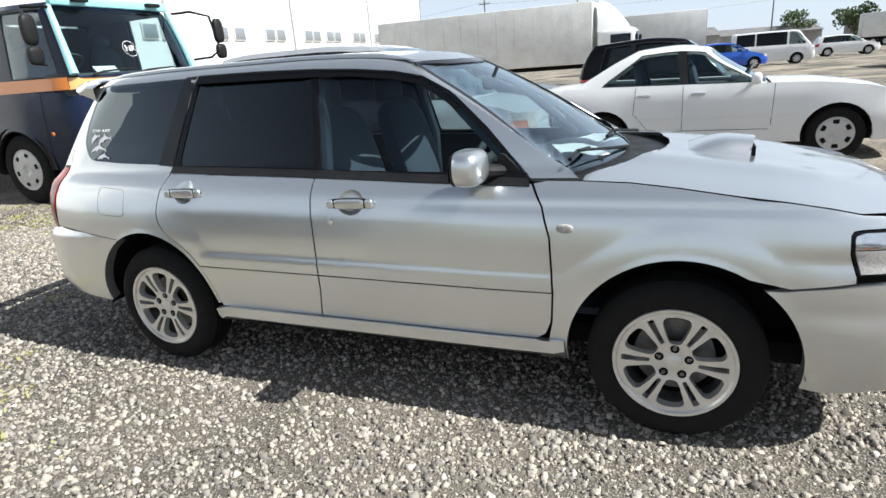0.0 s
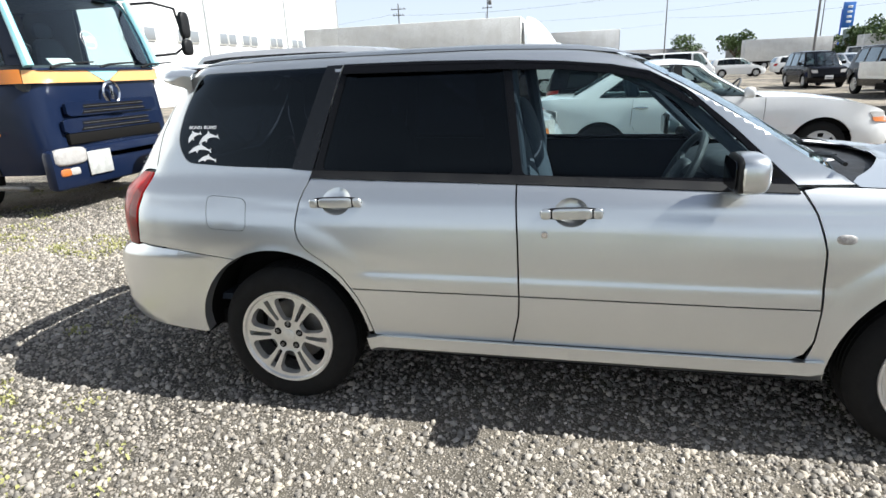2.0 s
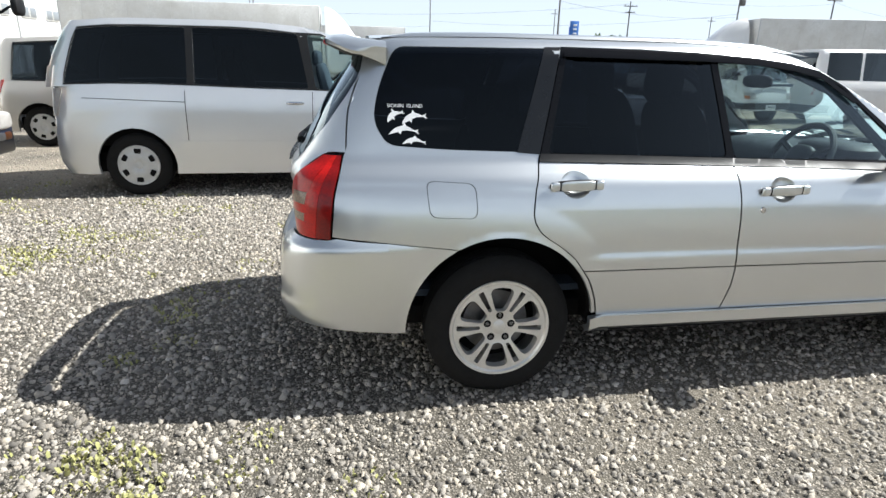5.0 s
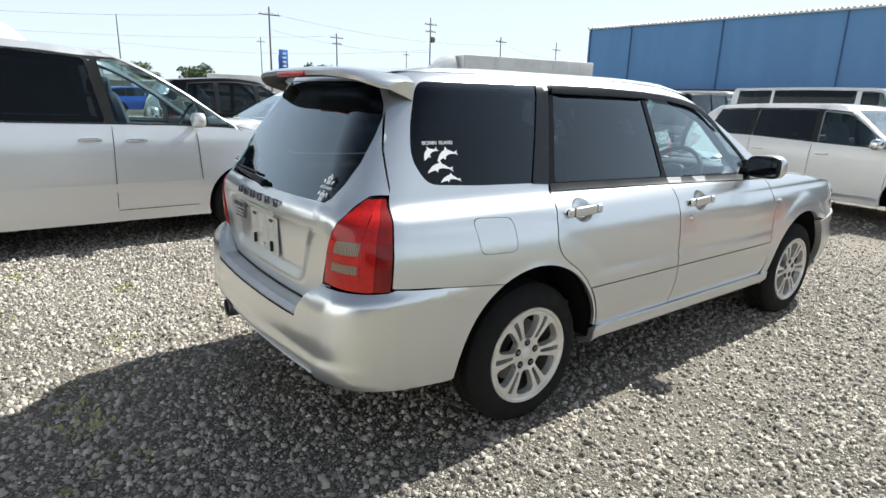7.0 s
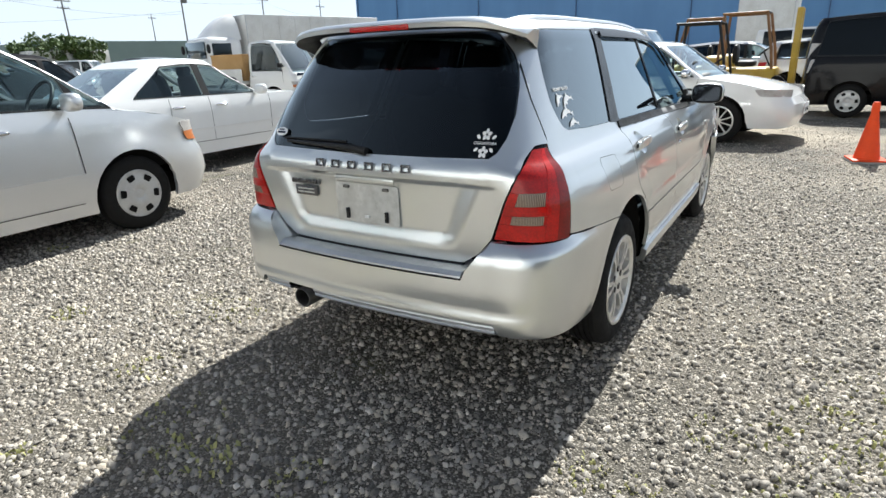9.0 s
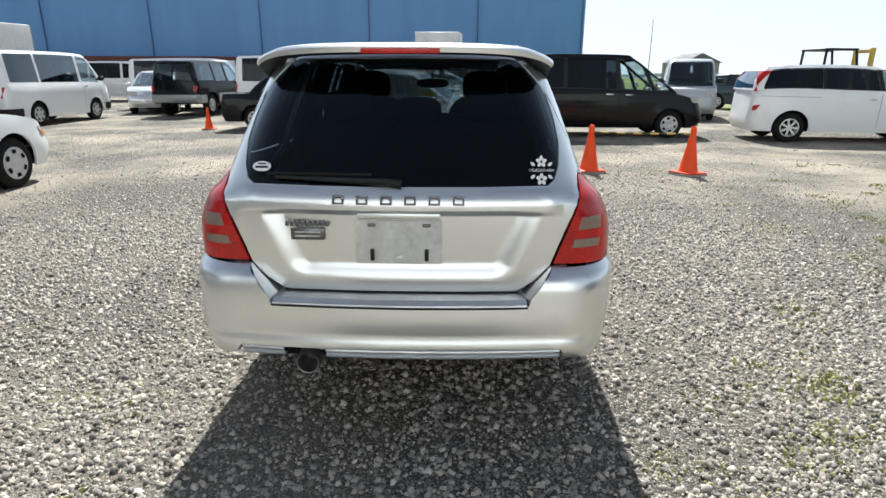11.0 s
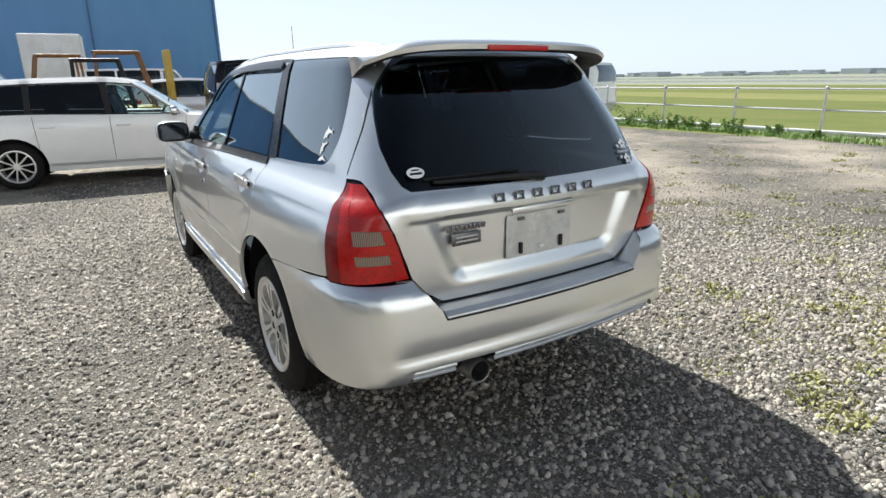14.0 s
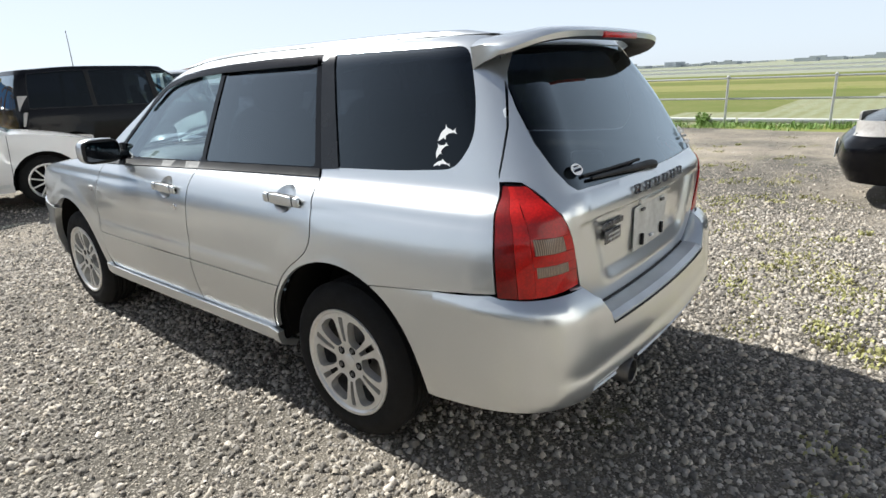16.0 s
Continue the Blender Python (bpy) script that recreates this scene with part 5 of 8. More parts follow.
# dolphin outlines of the quarter window stickers: place, size and turn
MARKS = {-1: ((-0.045, 0.058, 0.080, 0.055, 0.55), (0.035, 0.050, 0.110, 0.060, 0.30), (-0.010, -0.002, 0.125, 0.055, 0.08), (0.035, -0.048, 0.100, 0.045, 0.05)),
         1: ((0.0, 0.055, 0.075, 0.060, 0.45), (-0.012, 0.000, 0.060, 0.050, 0.9), (0.0, -0.045, 0.070, 0.030, 0.1))}
for sd, u0, words in ((-1, -1.655, "BONIN  ISLAND"), (1, -1.672, "")):
    st = bmesh.new()
    for cx, cy, ln, ht, tn in MARKS[sd]:
        sticker_mark(st, cx * 0.92, cy * 0.90 - 0.004, ln * 0.92, ht * 0.9, tn, True)
    ob = part("window_sticker", on_form(st, CABIN, u0, 1.154 if sd < 0 else 1.150, sd, 0.001, 1 if sd < 0 else -1), M_STICKER, CAR, "white sticker of leaping dolphin shapes", smooth=False)
    if words:
        part("sticker_words", on_form(text_mesh(words, 0.0190), CABIN, u0 + 0.005, 1.240, sd, 0.001), M_STICKER, ob, "white lettering", smooth=False)
bm = text_mesh("OGASAWARA", 0.0145)
for v in bm.verts:
    v.co = (-2.063 - v.co.z + v.co.y * 0.62, -0.512 - v.co.x * 1.0, 1.078 + v.co.y)
part("sticker_words", bm, M_STICKER, CAR_GATE, "white lettering", smooth=False)
bm, HALF = bmesh.new(), bmesh.new()
petals = [(0.012 * math.cos(radians(90 + 72 * k)), 0.029 * e + 0.012 * math.sin(radians(90 + 72 * k)), 0.0175, 0.017, radians(90 + 72 * k)) for e in (-1, 1) for k in range(5)]
petals += [(e * 0.031, d * 0.021, 0.020, 0.014, radians(35) * e * d) for e in (-1, 1) for d in (-1, 1)]
for cx, cy, ln, ht, tn in petals:
    st = bmesh.new()
    sticker_mark(st, cx, cy, ln, ht, tn)
    sticker_mark(st, cx, cy, -ln, -ht, tn)
    for f in st.faces:
        c = f.calc_center_median()
        if abs(c.y) > 0.009:
            to = bm if c.y > 0 else HALF
            to.faces.new([to.verts.new((-2.064 + v.co.y * 0.62, -0.512 - v.co.x, 1.078 + v.co.y)) for v in f.verts])
    st.free()
for half in (bm, HALF):
    part("flower_sticker", half, M_STICKER, CAR_GATE, "half-round white flower sticker", smooth=False)
bm = bmesh.new()
slab(bm, [(0.034 * math.cos(a), 0.017 * math.sin(a)) for a in (2 * math.pi * k / 28 for k in range(28))], 0.001)
for v in bm.verts:
    v.co = (-2.062 - v.co.z + v.co.y * 0.6, 0.505 - v.co.x, 1.085 + v.co.y)
OVAL = part("oval_sticker", bm, M_STICKER, CAR_GATE, "oval blue and white sticker", smooth=False)
bm = bmesh.new()
box(bm, (0.001, 0.046, 0.008), (-2.0665, 0.505, 1.083))
box(bm, (0.001, 0.03, 0.005), (-2.0600, 0.505, 1.094))
part("sticker_bar", bm, M_NAVY, OVAL, smooth=False)


# ---- parked vehicles ----
WHEELS = {}


def wheel_of(kind, R, rim, w=0.19):
    key = (kind, R, rim)
    if key not in WHEELS:
        WHEELS[key] = Wheel(R, rim, w, kind)
    return WHEELS[key]


def vehicle(name, label, at, hw, xr, xf, axles, belt, roof, rear, front, windows, paint, roof_paint=None, R=0.31, rim=0.195, wheel="cover", glass=None, front_glass=None,
            tumble=0.74, base=0.235, res=0.10, gaps=(), handles=(), head=None, tail=None, tail_high=None, mirror=None, seats=(), corner=(0.42, 0.34), crown=0.05, plate="", lower_trim=None,
            pillar=0.17, trim=True, group="parked cars", category="car", fb=0.16, wfb=0.30, bumper=None, arches=None, tail_mat=None, screen=0.90):
    """A parked car or van, built about the middle of its axles, x ahead. belt: the top of the lower body along x. roof: the roof's edge along x.
    rear, front: how the ends of the glasshouse lean, as (height, x). windows: side panes as (x below and above at the back, x below and above in front)."""
    ob = thing(name, label, category, group, at)
    roof_paint = roof_paint or paint
    Z, TOP = curve(*belt), curve(*roof)
    zb = max(z for _, z in belt)
    form = curve((0.10, 0.94), (0.30, 0.975), (0.55, 1.0), (0.80, 0.995), (0.93, 0.965), (1.0, 0.93))
    tap = curve((xr, 0.94), (xr + 0.8, 0.99), ((xr + xf) / 2, 1.0), (xf - 0.9, 0.985), (xf, 0.92))
    ra = R + 0.06
    ax = [a for a in (arches if arches is not None else axles)]

    def w_lo(x, z):
        fl = sum(0.012 * (1 - ramp(ra, ra + 0.16, math.hypot(x - a, z - R))) for a in ax)
        return hw * form(min(1.0, z / zb)) * tap(x) + fl * ramp(zb, zb * 0.8, z)
    low_r = curve((base, xr + 0.07), (base + 0.18, xr), (base + 0.36, xr + 0.01), (max(base + 0.4, Z(xr)), xr + 0.05)) if Z(xr) > 0.7 else curve((base, xr + 0.06), (0.5, xr))
    low_f = curve((base, xf - 0.08), (base + 0.2, xf), (base + 0.34, xf - 0.015), (max(base + 0.37, Z(xf)), xf - 0.10))
    LO = Shell(w_lo, low_r, low_f, (corner[0], corner[1], 0.72), (corner[0] + 0.15, corner[1] + 0.05, 0.7), 0.08, fb)
    RG, FG = curve(*rear), curve(*front)

    def w_hi(x, z):
        z0, z1 = Z(x), TOP(x)
        t = min(1.05, max(-0.1, (z - z0) / max(0.05, z1 - z0)))
        return hw * tap(x) * (0.925 + (tumble - 0.925) * t - 0.10 * ramp(0.82, 1.05, t) ** 2)
    HI = Shell(w_hi, RG, FG, (0.20, 0.16, 0.7), (0.16, 0.14, 0.7), 0.06, wfb)
    L = lambda y, z, d: (LO.uy(y if y > 0 else -0.25, z, d), z)
    # lower body
    poly = [L(0, base, -1), L(hw * 0.5, base, -1)]
    for a in sorted(ax):
        th = math.degrees(math.asin(max(-1, min(1, (base - R) / ra))))
        poly += [(LO.ux(LO.ux(x, z, -1), z, 1) if abs(x) > 0.2 and (x < xr + 0.6 or x > xf - 0.6) else x, z) for x, z in
                 [(x if x > xr + 0.03 else xr + 0.05, z) for x, z in arc(a, R, ra, 180 - th, th, 14)]]
    poly += [L(hw * 0.5, base, 1), L(0, base, 1)]
    zf, zr = Z(xf), Z(xr)
    topx = [xf - 0.2 - (xf - xr - 0.4) * i / 24 for i in range(25)]
    top = [L(0, zf, 1), L(hw * 0.35, zf, 1), L(hw * 0.6, zf, 1)] + [((LO.ux(x, Z(x), 1) if x > 0 else LO.ux(x, Z(x), -1)), Z(x)) for x in topx] + [L(hw * 0.6, zr, -1), L(hw * 0.35, zr, -1), L(0, zr, -1)]
    part("body", LO.panel(poly + top, (), res, (-1, 1), 0, 0.03), paint, ob)
    rim3 = sorted([(*LO.point(u, z), z) for u, z in top], key=lambda e: -e[0])
    cow, dck = FG(Z(front[0][1])), RG(rear[0][0])
    # an added dark sheet at belt height stands in for the cabin inside
    for nm, keep, mat in (("bonnet", lambda x: x >= cow - 0.25, paint), ("cabin_filler", lambda x: dck <= x <= cow - 0.0, M_DASH), ("rear_deck", lambda x: x <= dck + 0.25, paint)):
        e = [p for p in rim3 if keep(p[0])]
        if len(e) > 1 and e[0][0] - e[-1][0] > 0.12:
            bm = bmesh.new()
            ladder(bm, [(x, max(0.01, y - 0.004), z - (0.03 if nm == "cabin_filler" else 0.0)) for x, y, z in e], 0.0 if nm == "cabin_filler" else crown, 10)
            part(nm, bm, mat, ob)
    # glasshouse
    g = lambda y, z, d: (HI.uy(y if y > 0 else -0.25, z, d), z)
    zr0, zf0 = rear[0][0], front[0][0]
    xr1, xf1 = roof[0][0], roof[-1][0]
    zr1, zf1 = TOP(xr1), TOP(xf1)
    bx = [RG(zr0) + 0.05 + (FG(zf0) - RG(zr0) - 0.1) * i / 14 for i in range(15)]
    low = [((HI.ux(x, max(Z(x), zr0 if x < 0 else zf0), -1 if x < 0 else 1)), max(Z(x) - 0.004, 0)) for x in bx]
    rx = [xf1 - (xf1 - xr1) * i / 12 for i in range(13)]
    upp = [(HI.ux(x, TOP(x), 1 if x > 0 else -1), TOP(x)) for x in rx]
    fy = lambda z: HI.point(FG(z) - 0.10, z)[1] * screen
    ry = lambda z: HI.point(RG(z) + 0.12, z)[1] * 0.86
    fz, rz = [zf0 + 0.02 + (zf1 - zf0 - 0.055) * i / 5 for i in range(6)], [zr0 + 0.03 + (zr1 - zr0 - 0.10) * i / 5 for i in range(6)]
    ws = [g(0, fz[0], 1)] + [g(fy(z), z, 1) for z in fz] + [g(0, fz[-1], 1)]
    rw = [g(0, rz[0], -1)] + [g(ry(z), z, -1) for z in rz] + [g(0, rz[-1], -1)]
    holes, sides = [], []
    for xb0, xt0, xb1, xt1, *_ in windows:
        q = []
        zlo = lambda x: Z(x) + 0.025
        zhi = lambda x: TOP(x) - 0.075
        def edge_x(xb, xt, t):
            x = xb + (xt - xb) * t
            z = zlo(x) + (zhi(x) - zlo(x)) * t
            x = max(RG(z) + pillar, min(FG(z) - pillar, x))
            return x, zlo(x) + (zhi(x) - zlo(x)) * t
        ts = [0, 0.2, 0.4, 0.6, 0.8, 1]
        ra_, la_ = [edge_x(xb1, xt1, t) for t in ts], [edge_x(xb0, xt0, t) for t in ts]
        mb, mt_ = (la_[0][0] + ra_[0][0]) / 2, (la_[-1][0] + ra_[-1][0]) / 2
        q = [la_[0], (mb, zlo(mb))] + ra_ + [(mt_, zhi(mt_))] + la_[:0:-1]
        sides.append((la_, ra_))
        holes.append(rounded(q, 0.03, 2))
    house = [g(0, Z(RG(zr0)), -1)] + low + [g(0, zf0 - 0.004, 1)] + ws + [g(0, zf1, 1)] + [g(HI.point(xf1, zf1)[1] * 0.6, zf1, 1)] + upp + [g(HI.point(xr1, zr1)[1] * 0.6, zr1, -1), g(0, zr1, -1)] + rw[::-1]
    part("glasshouse", HI.panel(house, holes, res, (-1, 1), 0, 0.03), roof_paint, ob)
    glass, front_glass = glass or M_TINT2, front_glass or M_CLEAR
    part("windscreen", HI.panel(ws, (), 0.15, (-1, 1), -0.006, 0), front_glass, ob, "windscreen glass")
    part("rear_window", HI.panel(rw, (), 0.15, (-1, 1), -0.006, 0), glass, ob, "rear window glass")
    if trim and sides:
        la_, ra_ = sides[0][0], sides[-1][1]
        xs_ = [la_[0][0] + (ra_[0][0] - la_[0][0]) * i / 8 for i in range(9)]
        xt_ = [la_[-1][0] + (ra_[-1][0] - la_[-1][0]) * i / 8 for i in range(9)]
        band = [(x, Z(x) + 0.012) for x in xs_] + [(x + 0.012, z) for x, z in ra_[1:-1]] + [(x, TOP(x) - 0.062) for x in xt_[::-1]] + [(x - 0.012, z) for x, z in la_[-2:0:-1]]
        for sd in (-1, 1):
            part("window_surround", HI.panel(band, holes, res, (sd,), 0.004, 0.006), M_BLACK, ob)
    for k, (h, wn_) in enumerate(zip(holes, windows)):
        for sd in (-1, 1):
            part("side_window", HI.panel(h, (), 0.16, (sd,), -0.006, 0), wn_[4] if len(wn_) > 4 else glass, ob)
    re_ = sorted([(*HI.point(u, z), z) for u, z in [g(0, zf1, 1), g(HI.point(xf1, zf1)[1] * 0.3, zf1, 1), g(HI.point(xf1, zf1)[1] * 0.6, zf1, 1)] + upp + [g(HI.point(xr1, zr1)[1] * 0.6, zr1, -1), g(HI.point(xr1, zr1)[1] * 0.3, zr1, -1), g(0, zr1, -1)]], key=lambda e: -e[0])
    bm = bmesh.new()
    ladder(bm, re_, 0.05, 10)
    part("roof", bm, roof_paint, ob)
    # wheels and underside
    wh = wheel_of(wheel, R, rim)
    for a in axles:
        wh.put(ob, a, -hw + 0.035, R)
        wh.put(ob, a, hw - 0.035, R, True)
    bm = bmesh.new()
    box(bm, (xf - xr - 0.5, hw * 1.5, 0.22), ((xf + xr) / 2, 0, base + 0.10), 0.03)
    for a in ax:
        box(bm, (ra * 2, hw * 1.72, ra * 0.5), (a, 0, R + ra * 0.74), 0.02)
    part("underbody", bm, M_UNDER, ob)
    for x0, z0, x1, z1 in gaps:
        dx, dz = x1 - x0, z1 - z0
        ln = math.hypot(dx, dz)
        nx, nz = -dz / ln * 0.003, dx / ln * 0.003
        for sd in (-1, 1):
            part("door_gap", LO.panel([(x0 - nx, z0 - nz), (x1 - nx, z1 - nz), (x1 + nx, z1 + nz), (x0 + nx, z0 + nz)], (), 0.06, (sd,), 0.005, 0), M_UNDER, ob)
    for x, z in handles:
        for sd in (-1, 1):
            bm = bmesh.new()
            blob(bm, (0.19, 0.04, 0.034), (x, sd * (w_lo(x, z) + 0.014), z), 3, 12, 8)
            part("door_handle", bm, M_CHROME if paint in (M_WHITE, M_BLACKP, M_SILVER2) else paint, ob)
    for spec, nm, mat, d in ((head, "headlamp", M_CLEARL, 1), (tail, "tail_lamp", tail_mat or M_RED, -1)):
        if spec:
            xa, yi, z0, z1 = spec[:4]
            q = [(LO.ux(xa, z0, d), z0 + 0.02), L(yi, z0, d), L(yi, z1 - 0.02, d), (LO.ux(xa - d * 0.08, z1, d), z1)]
            for sd in (-1, 1):
                o = part(nm, LO.panel(rounded(q, 0.03), (), 0.05, (sd,), 0.008, 0.02), mat, ob)
                if len(spec) > 4:
                    q2 = [(LO.ux(xa - d * 0.02, z0, d), z0 + 0.02), L((yi + hw) / 2, z0, d), L((yi + hw) / 2, (z0 + z1) / 2, d), (LO.ux(xa - d * 0.05, z1, d), (z0 + z1) / 2)]
                    part("turn_lens", LO.panel(rounded(q2, 0.02), (), 0.05, (sd,), 0.014, 0.004), spec[4], o)
    if tail_high:
        xa, yi, z0, z1, mat = tail_high
        q = [(HI.ux(xa, z0), z0), g(yi, z0, -1), g(yi, z1, -1), (HI.ux(xa + 0.03, z1), z1)]
        for sd in (-1, 1):
            part("tail_lamp", HI.panel(q, (), 0.06, (sd,), 0.012, 0.02), mat, ob)
    if mirror:
        x, z, mm = mirror
        for sd in (-1, 1):
            bm = bmesh.new()
            yy = HI.point(x, z)[1]
            blob(bm, (0.12, 0.20, 0.14), (x, sd * (yy + 0.15), z + 0.04), 3, 14, 10)
            tube(bm, [(x, sd * (yy - 0.02), z), (x, sd * (yy + 0.08), z + 0.02)], 0.025, 8)
            part("door_mirror", bm, mm, ob)
    for x in seats:
        for y in (-hw * 0.42, hw * 0.42):
            bm = bmesh.new()
            blob(bm, (0.14, 0.44, 0.5), (x, y, Z(x) + 0.05), 3.2, 14, 10, Matrix.Rotation(radians(-14), 3, "Y"))
            blob(bm, (0.10, 0.26, 0.17), (x - 0.09, y, Z(x) + 0.34), 3, 14, 10)
            part("seat", bm, M_SEAT, ob)
    if seats:
        bm = bmesh.new()
        cx, cz = seats[0] + 0.62, Z(seats[0]) + 0.05
        tube(bm, [Matrix.Translation((cx, -hw * 0.42, cz)) @ Matrix.Rotation(radians(-60), 4, "Y") @ Vector((0.18 * math.cos(a), 0.18 * math.sin(a), 0)) for a in (2 * math.pi * k / 20 for k in range(21))], 0.015, 6, False)
        part("steering_wheel", bm, M_DASH, ob)
        bm = bmesh.new()
        blob(bm, (0.4, hw * 1.7, 0.2), (FG(zf0) - 0.32, 0, zf0 - 0.02), 4, 16, 10)
        part("dashboard", bm, M_DASH, ob)
    if bumper:
        z0, z1, mat = bumper
        for d in (-1, 1):
            q = [L(0, z0, d), (LO.ux((xr if d < 0 else xf) - d * 0.5, z0, d), z0), (LO.ux((xr if d < 0 else xf) - d * 0.5, z1, d), z1), L(0, z1, d)]
            part("bumper", LO.panel(q, (), 0.12, (-1, 1), 0.03, 0.03), mat, ob)
    if "f" in plate:
        bm = bmesh.new()
        box(bm, (0.012, 0.33, 0.165), (xf + 0.012, 0, 0.48), 0.004)
        p = part("number_plate", bm, M_STICKER, ob, "plain white plate")
        bm = bmesh.new()
        box(bm, (0.004, 0.24, 0.05), (xf + 0.02, 0, 0.465), 0.001)
        part("plate_bar", bm, M_GREYP, p)
    if lower_trim:
        z0, z1, mat = lower_trim
        for sd in (-1, 1):
            part("side_trim", LO.panel([(axles[0] + ra + 0.03, z0), (axles[-1] - ra - 0.03, z0), (axles[-1] - ra - 0.03, z1), (axles[0] + ra + 0.03, z1)], (), 0.12, (sd,), 0.006, 0.008), mat, ob)
    return ob


def heading(x, y, deg):
    return pose(x, y, 0, 0, 0, deg)


def mpv(name, label, at, paint, wb=2.95, hw=0.89, H=1.76, **k):
    f = wb / 2
    return vehicle(name, label, at, hw, -f - 0.86, f + 0.92, (-f, f), [(-f - 0.86, 1.10), (-f, 1.13), (-0.3, 1.10), (f - 0.25, 1.06), (f + 0.1, 1.02), (f + 0.5, 0.93), (f + 0.92, 0.74)],
                   [(-f - 0.62, H - 0.05), (-f, H), (-0.4, H + 0.005), (0.24, H - 0.04)], [(1.10, -f - 0.84), (1.3, -f - 0.80), (H - 0.05, -f - 0.60), (H, -f - 0.55)],
                   [(1.05, f + 0.12), (1.17, f - 0.06), (1.42, f - 0.42), (H - 0.12, 0.62), (H - 0.03, 0.30)],
                   [(-f - 0.62, -f - 0.48, -f + 0.55, -f + 0.55), (-f + 0.62, -f + 0.62, 0.28, 0.18), (0.36, 0.28, f - 0.38, f - 0.48, M_CLEAR), (f - 0.32, f - 0.40, f, f, M_CLEAR)], paint, res=0.08,
                   glass=M_TINT, **k)


# the silver people carrier beside the estate car
mpv("people_carrier", "pale silver people carrier with dark side glass and plastic wheel covers", heading(-2.57, 4.24, 0.8), M_SILVER2, H=1.77, R=0.325, rim=0.20, wheel="cover",
    gaps=((-0.95, 0.5, -0.95, 1.08), (0.30, 0.36, 0.32, 1.08), (1.05, 0.50, 1.02, 1.02), (0.30, 0.34, 1.0, 0.34), (-0.95, 0.97, -1.9, 1.0)), handles=((0.14, 0.97), (0.50, 0.96)),
    head=(2.06, 0.52, 0.70, 0.89, M_AMBER), tail=(-2.18, 0.60, 0.80, 1.09), tail_mat=M_CLEARL, tail_high=(-2.20, 0.66, 1.10, 1.30, M_CLEARL), mirror=(1.02, 1.10, M_SILVER2), seats=(0.45, -0.5), plate="f", lower_trim=(0.50, 0.58, M_SILVER2))


def sedan(name, label, at, paint, wb=2.73, hw=0.88, H=1.46, nose=0.0, tail_in=0.0, **k):
    """nose, tail_in: how far the ends of the glasshouse move along x."""
    f, n, r, m = wb / 2, nose, tail_in, nose * 0.65
    return vehicle(name, label, at, hw, -f - 1.08, f + 0.92, (-f, f), [(-f - 1.08, 0.92), (-f - 0.6, 1.0), (-f + 0.2, 0.985), (0.0, 0.965), (f - 0.35, 0.945), (f + 0.3, 0.87), (f + 0.92, 0.66)],
                   [(-f + 0.30 + r, H - 0.03), (-0.3 + (n + r) / 2, H), (0.15 + n, H - 0.015), (0.32 + n, H - 0.035)], [(1.0, -f - 0.52 + r), (1.15, -f - 0.25 + r), (1.3, -f + 0.02 + r), (H - 0.02, -f + 0.32 + r)],
                   [(0.94, f - 0.22 + n), (1.1, f - 0.52 + n), (1.25, f - 0.78 + n), (H - 0.03, 0.34 + n), (H, 0.26 + n)],
                   [(-f - 0.12 + r, -f + 0.38 + r, -0.14 + m, -0.18 + m), (-0.04 + m, -0.08 + m, f - 0.42 + n, f - 0.96 + n, M_CLEAR)], paint, res=0.09, glass=M_CLEAR, **k)


sedan("saloon_car", "white four-door saloon with grey wheel covers", heading(1.60, 6.22, 0), M_WHITE, R=0.315, rim=0.195, nose=-0.40, tail_in=0.10,
      gaps=((-0.36, 0.40, -0.36, 0.965), (0.66, 0.45, 0.68, 0.945), (-0.95, 0.62, -0.78, 0.42), (-0.97, 0.62, -0.94, 0.97), (-0.78, 0.40, 0.64, 0.40)), handles=((-0.84, 0.86), (-0.18, 0.86)), head=(1.95, 0.50, 0.60, 0.74, M_AMBER),
      tail=(-2.2, 0.5, 0.70, 0.90), mirror=(0.46, 0.98, M_WHITE), seats=(-0.25, -0.9), plate="f", lower_trim=(0.545, 0.575, M_PEARL))

# the pearl estate ahead of it, nose to the road side
vehicle("pearl_estate", "pearl white estate car with dark tinted rear windows and spoked alloys", heading(6.60, 0.76, -98), 0.85, -2.16, 2.24, (-1.26, 1.26),
        [(-2.16, 0.98), (-1.2, 0.99), (0.0, 0.955), (0.95, 0.93), (1.5, 0.86), (2.24, 0.66)], [(-1.9, 1.40), (-1.2, 1.455), (-0.2, 1.475), (0.35, 1.44)], [(0.98, -2.12), (1.15, -2.05), (1.4, -1.82), (1.44, -1.75)],
        [(0.93, 1.12), (1.08, 0.86), (1.25, 0.62), (1.42, 0.36), (1.45, 0.28)], [(-1.75, -1.62, -1.05, -1.05), (-0.98, -0.98, -0.10, -0.14), (-0.02, -0.06, 0.86, 0.40, M_CLEAR)], M_PEARL, R=0.32, rim=0.215, wheel="fine", res=0.08,
        glass=M_TINT, gaps=((-0.06, 0.36, -0.06, 0.94), (0.90, 0.45, 0.93, 0.92), (-0.95, 0.55, -0.98, 0.97)), handles=((-0.82, 0.83), (0.10, 0.83)), head=(1.78, 0.42, 0.66, 0.78), tail=(-1.92, 0.45, 0.76, 0.94), mirror=(0.78, 0.96, M_CHROME),
        seats=(0.02, -0.8), plate="f", lower_trim=(0.30, 0.34, M_SILVER))

